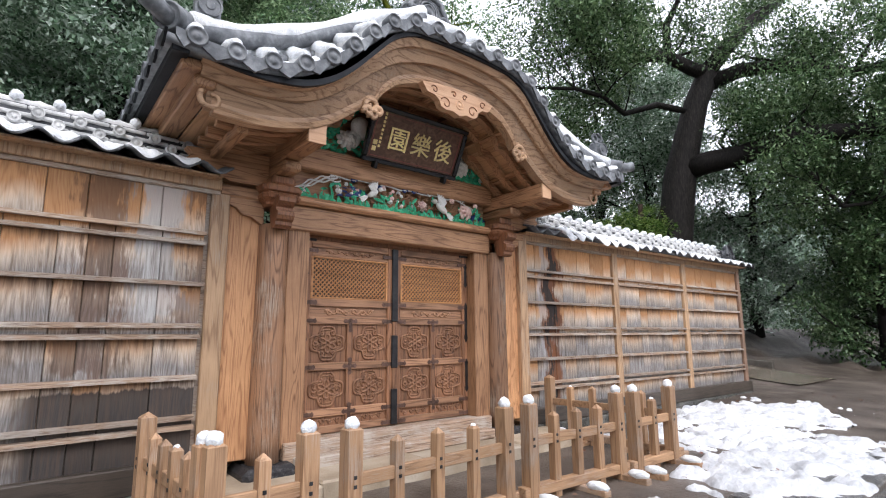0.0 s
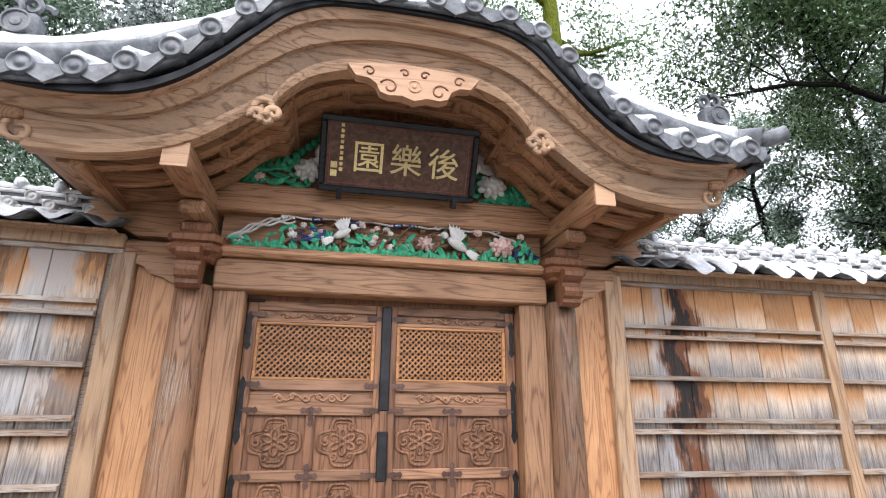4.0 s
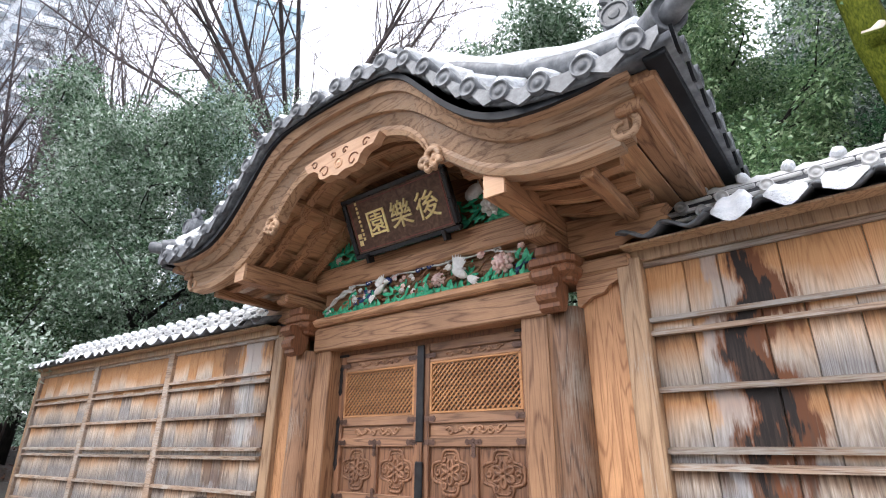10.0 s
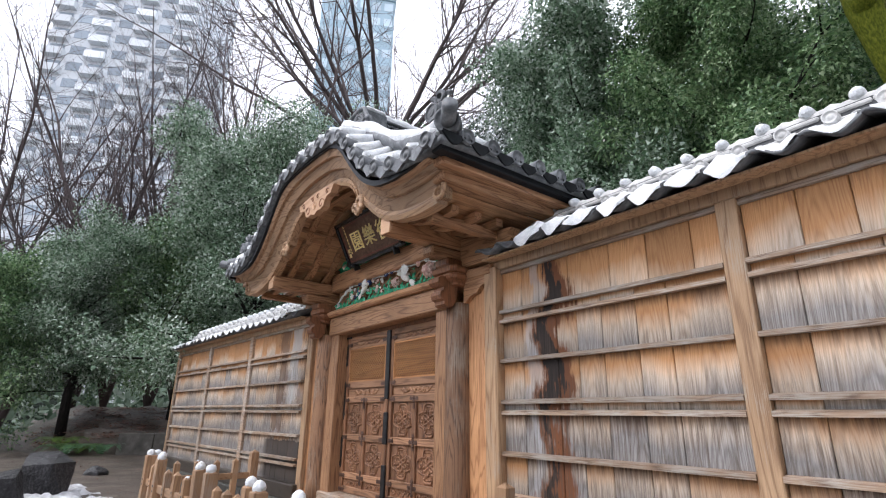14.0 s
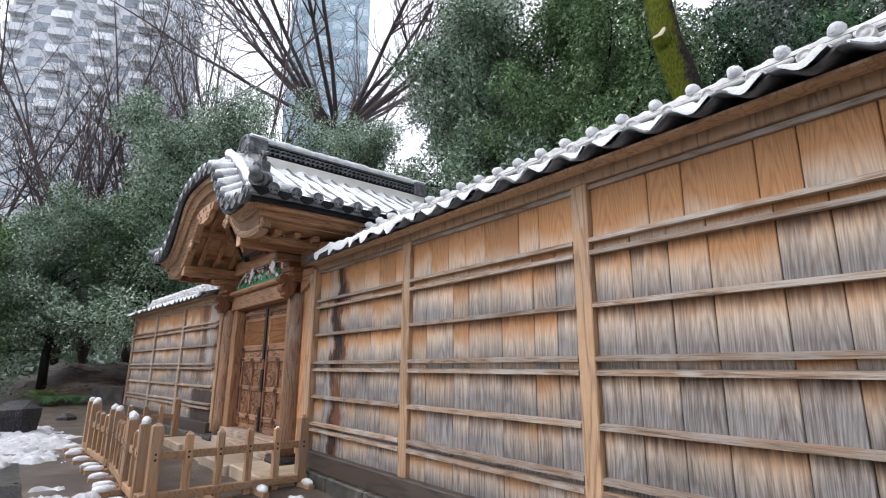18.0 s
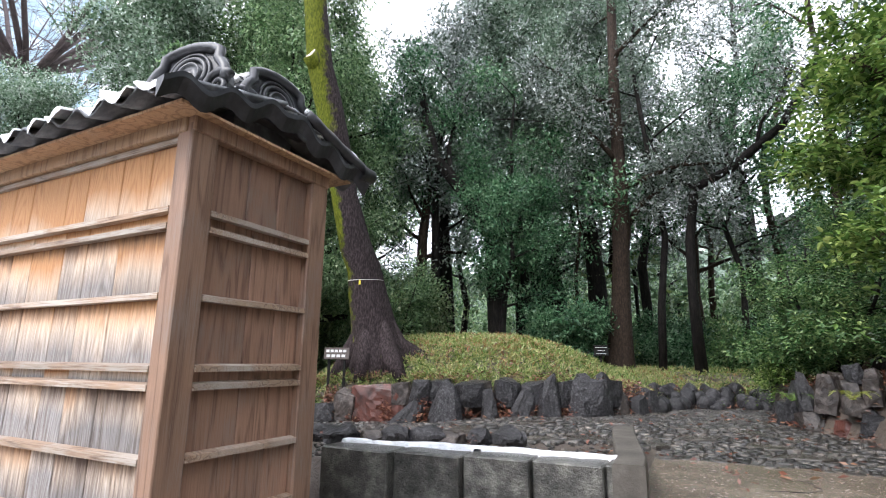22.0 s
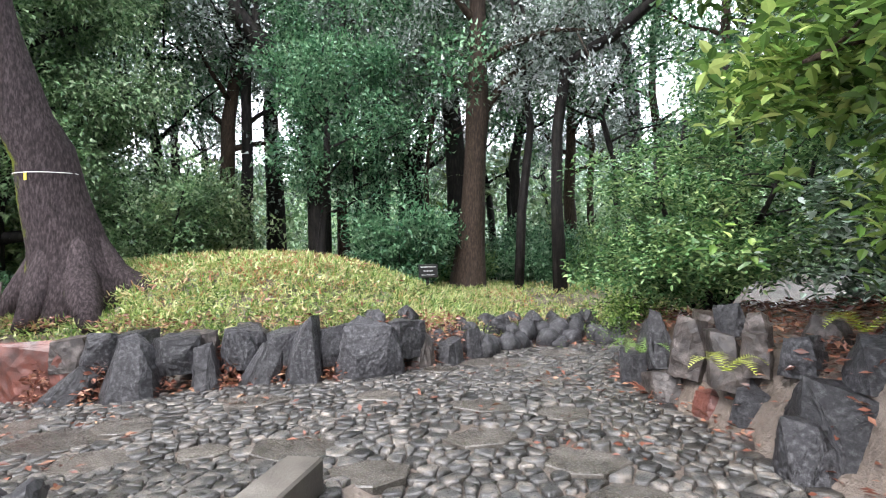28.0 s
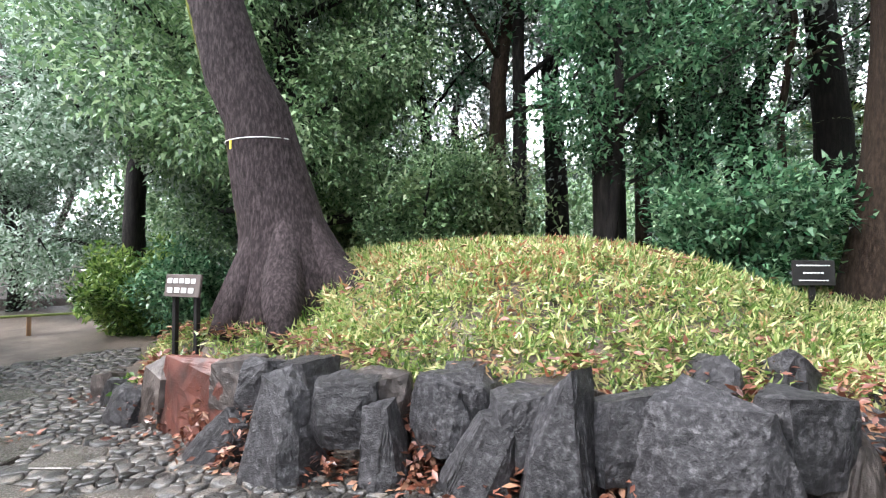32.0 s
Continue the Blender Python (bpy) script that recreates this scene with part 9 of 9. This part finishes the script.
fern(18.75, 11.2, 1.42, 1, LEAF_YELLOW, "yellow-green fern on the bank", 5, 0.40)
fern(18.55, 12.0, 1.42, 2, LEAF_YELLOW, "yellow-green fern on the bank", 4, 0.36)
fern(17.62, 11.9, 1.12, 3, LEAF_YELLOW, "yellowing fern between the rocks", 4, 0.32)
fern(17.15, 13.4, 1.0, 4, LEAF_LIGHT, "green fern between the rocks", 6, 0.35)
for i, (x, y) in enumerate(((-13.0, 4.3), (-13.5, 3.7), (-13.2, 3.3), (-14.0, 3.2))):
    fern(x, y, float(ground_z(x, y)), 5 + i, LEAF_LIGHT if i % 2 else LEAF_TEAL, "green fern at the foot of the slope", 11, 0.95)


def fan_palm(x, y, h, seed):
    rng = np.random.RandomState(seed)
    z = float(ground_z(x, y)) - 0.1
    root = thing("fan_palm", "fan palm with bright green leaves in the wood", "palm", (x, y, z), "fan palms")
    tube("trunk", [(0, 0, 0), (0.05, 0, h * 0.5), (0, 0.05, h)], [0.09, 0.08, 0.09], BARK_DARK, root, 9)
    for k in range(11):
        a, up = k * 2.4, rng.uniform(-0.3, 0.9)
        d = Vector((math.cos(a), math.sin(a), up)).normalized()
        c = Vector((0, 0, h)) + d * rng.uniform(0.5, 0.8)
        tube("stalk", [(0, 0, h), c], [0.014, 0.009], LEAF_LIGHT, root, 4)
        sd = d.cross(Vector((0, 0, 1))).normalized()
        ch = []
        for i in range(15):
            b = -1.5 + 3.0 * i / 14
            e = (d * math.cos(b) + sd * math.sin(b)).normalized()
            q = c + e * 0.55 + Vector((0, 0, -0.10))
            w = e.cross(Vector((0, 0, 1))).normalized() * 0.03
            ch.append(([c, c + e * 0.28 + w, q, c + e * 0.28 - w], [(0, 1, 2, 3)]))
        vs, fs = joined(ch)
        put("fan_leaf", mesh_of("fan_leaf", vs, fs), LEAF_LIGHT, root)


for i, (x, y, h) in enumerate(((12.6, 24.0, 3.2), (13.6, 27.0, 4.4), (11.6, 26.0, 2.4), (15.2, 29.0, 3.0), (9.2, 24.5, 4.6), (17.5, 26.5, 2.2))):
    fan_palm(x, y, h, 130 + i)

# ---- cobbled path: each stone cut to fit its neighbours ----
rng = np.random.RandomState(141)
pitch = 0.128
cand = []
for j in range(80):
    for i in range(108):
        cand.append((5.0 + i * pitch + (j % 2) * pitch / 2 + rng.uniform(-0.46, 0.46) * pitch, 8.4 + j * pitch * 0.9 + rng.uniform(-0.46, 0.46) * pitch))
cand = np.array(cand)
flags = [(14.40, 11.18, 0.36), (15.19, 10.84, 0.28), (12.21, 10.97, 0.42), (12.59, 11.37, 0.30), (15.77, 11.70, 0.32), (16.61, 11.42, 0.30), (16.41, 12.43, 0.25), (15.63, 12.49, 0.32), (16.12, 13.70, 0.26), (13.30, 12.20, 0.36), (14.76, 14.0, 0.24), (15.32, 14.70, 0.52), (13.73, 10.96, 0.22), (13.0, 10.6, 0.3), (10.6, 10.6, 0.4), (9.4, 10.7, 0.42), (8.2, 10.4, 0.4), (7.2, 10.9, 0.4), (11.3, 11.2, 0.34), (16.2, 15.6, 0.4), (14.5, 12.6, 0.24), (16.9, 10.9, 0.3), (10.0, 11.2, 0.3), (11.4, 10.2, 0.32)]
y_low = np.where(cand[:, 0] < 14.9, np.minimum(9.0 + 0.36 * np.maximum(cand[:, 0] - 11.3, -6), 10.35), 10.12)
ok = (cand[:, 1] > y_low) & (line_distance(EDGE, cand[:, 0], cand[:, 1]) < -0.12) & (-line_distance(BANK, cand[:, 0], cand[:, 1]) < -0.10) & (cand[:, 0] < 18.2)
for fx, fy, fr in flags:
    ok &= np.hypot(cand[:, 0] - fx, (cand[:, 1] - fy) * 1.15) > fr + 0.02
cand = cand[ok]
sites = np.concatenate([cand, np.array([(a, b) for a, b, _ in flags])])
size = np.concatenate([pitch * 0.5 * (0.5 + 1.0 * rng.rand(len(cand))), np.array([r for _, _, r in flags])])


def clip(poly, nx2, ny2, c):
    """Keeps the part of a polygon with nx2 * x + ny2 * y < c."""
    out = []
    for i in range(len(poly)):
        a, b = poly[i], poly[(i + 1) % len(poly)]
        da, db = nx2 * a[0] + ny2 * a[1] - c, nx2 * b[0] + ny2 * b[1] - c
        if da <= 0:
            out.append(a)
        if da * db < 0:
            t = da / (da - db)
            out.append((a[0] + (b[0] - a[0]) * t, a[1] + (b[1] - a[1]) * t))
    return out


def stone_data(k):
    x, y = sites[k]
    r = size[k]
    big = r > 0.2
    reach = r * 1.25 if big else r * 1.75
    poly = [(reach * math.cos(2 * math.pi * q / 8 + 0.3 * k), reach * (0.86 if big else 1.0) * math.sin(2 * math.pi * q / 8 + 0.3 * k)) for q in range(8)]
    d = np.hypot(sites[:, 0] - x, sites[:, 1] - y)
    for m in np.argsort(d)[1:14]:
        dx, dy = sites[m] - (x, y)
        l = d[m]
        if l < 1e-4 or l > reach + size[m] * 1.6:
            continue
        share = l * r / (r + size[m]) - 0.0075
        poly = clip(poly, dx / l, dy / l, share)
        if len(poly) < 3:
            return None
    rr = np.random.RandomState(k)
    lift = (0.010 + 0.010 * rr.rand()) if big else (0.010 + 0.017 * rr.rand())
    tx, ty = rr.normal(scale=0.02 if big else 0.06, size=2)
    n = len(poly)
    z0 = float(ground_z(x, y)) + 0.016
    rings = [(1.0, -4.0), (0.985, 0.35), (0.95, 0.92), (0.7, 1.0)] if big else [(1.0, -3.0), (0.975, 0.25), (0.89, 0.82), (0.62, 1.0)]
    vs = []
    for q, up in rings:
        vs += [(a * q, b * q, lift * up + (a * tx + b * ty) * q + (0.002 * rr.normal() if up > 0.5 else 0)) for a, b in poly]
    fs = [(m * n + i, m * n + (i + 1) % n, (m + 1) * n + (i + 1) % n, (m + 1) * n + i) for m in range(3) for i in range(n)] + [tuple(range(3 * n, 4 * n))]
    return vs, fs, (x, y, z0), big


path_root = thing("pavement_2", "wet cobbled path with larger flat stones set among the cobbles", "path", (15.0, 11.5, 0.6), kind="structure")
many, count = [], 0
near_order = np.argsort(np.hypot(sites[:, 0] - 14.6, sites[:, 1] - 11.9))
chosen = set(near_order[:270].tolist())
for k in range(len(sites)):
    s = stone_data(k)
    if s is None:
        continue
    vs, fs, at, big = s
    if big or k in chosen:
        put("flagstone" if big else "cobble", mesh_of("cobble", vs, fs, not big), COBBLE_FLAT if big else COBBLE, path_root, "", Matrix.Translation(Vector(at) - Vector(path_root.location)))
    else:
        many.append(([(a + at[0] - 15.0, b + at[1] - 11.5, c + at[2] - 0.6) for a, b, c in vs], fs))
vs, fs = joined(many)
tagged(put("cobbles", mesh_of("cobbles", vs, fs, True), COBBLE_I, path_root), kind="stuff")
# paving before the gate
yard = thing("pavement_3", "worn wet paving slabs before the fence", "paving", (5.0, 2.0, -0.05), kind="structure")
rng = np.random.RandomState(151)
for i in range(9):
    for j in range(4):
        x, y = -1.5 + i * 1.15 + 0.4 * (j % 2), -0.6 + j * 0.85
        z = float(ground_z(x, y))
        w, d = 1.05 + 0.08 * rng.rand(), 0.8
        put("paving_slab", mesh_of("slab", *bm_data(box(-w / 2, w / 2, -d / 2, d / 2, -0.08, 0.015, 0.012))), COBBLE, yard, "", Matrix.Translation(Vector((x, y, z)) - Vector(yard.location)) @ pose(0, 0, 0, rng.normal() * 0.4, rng.normal() * 0.4, rng.normal() * 1.5))
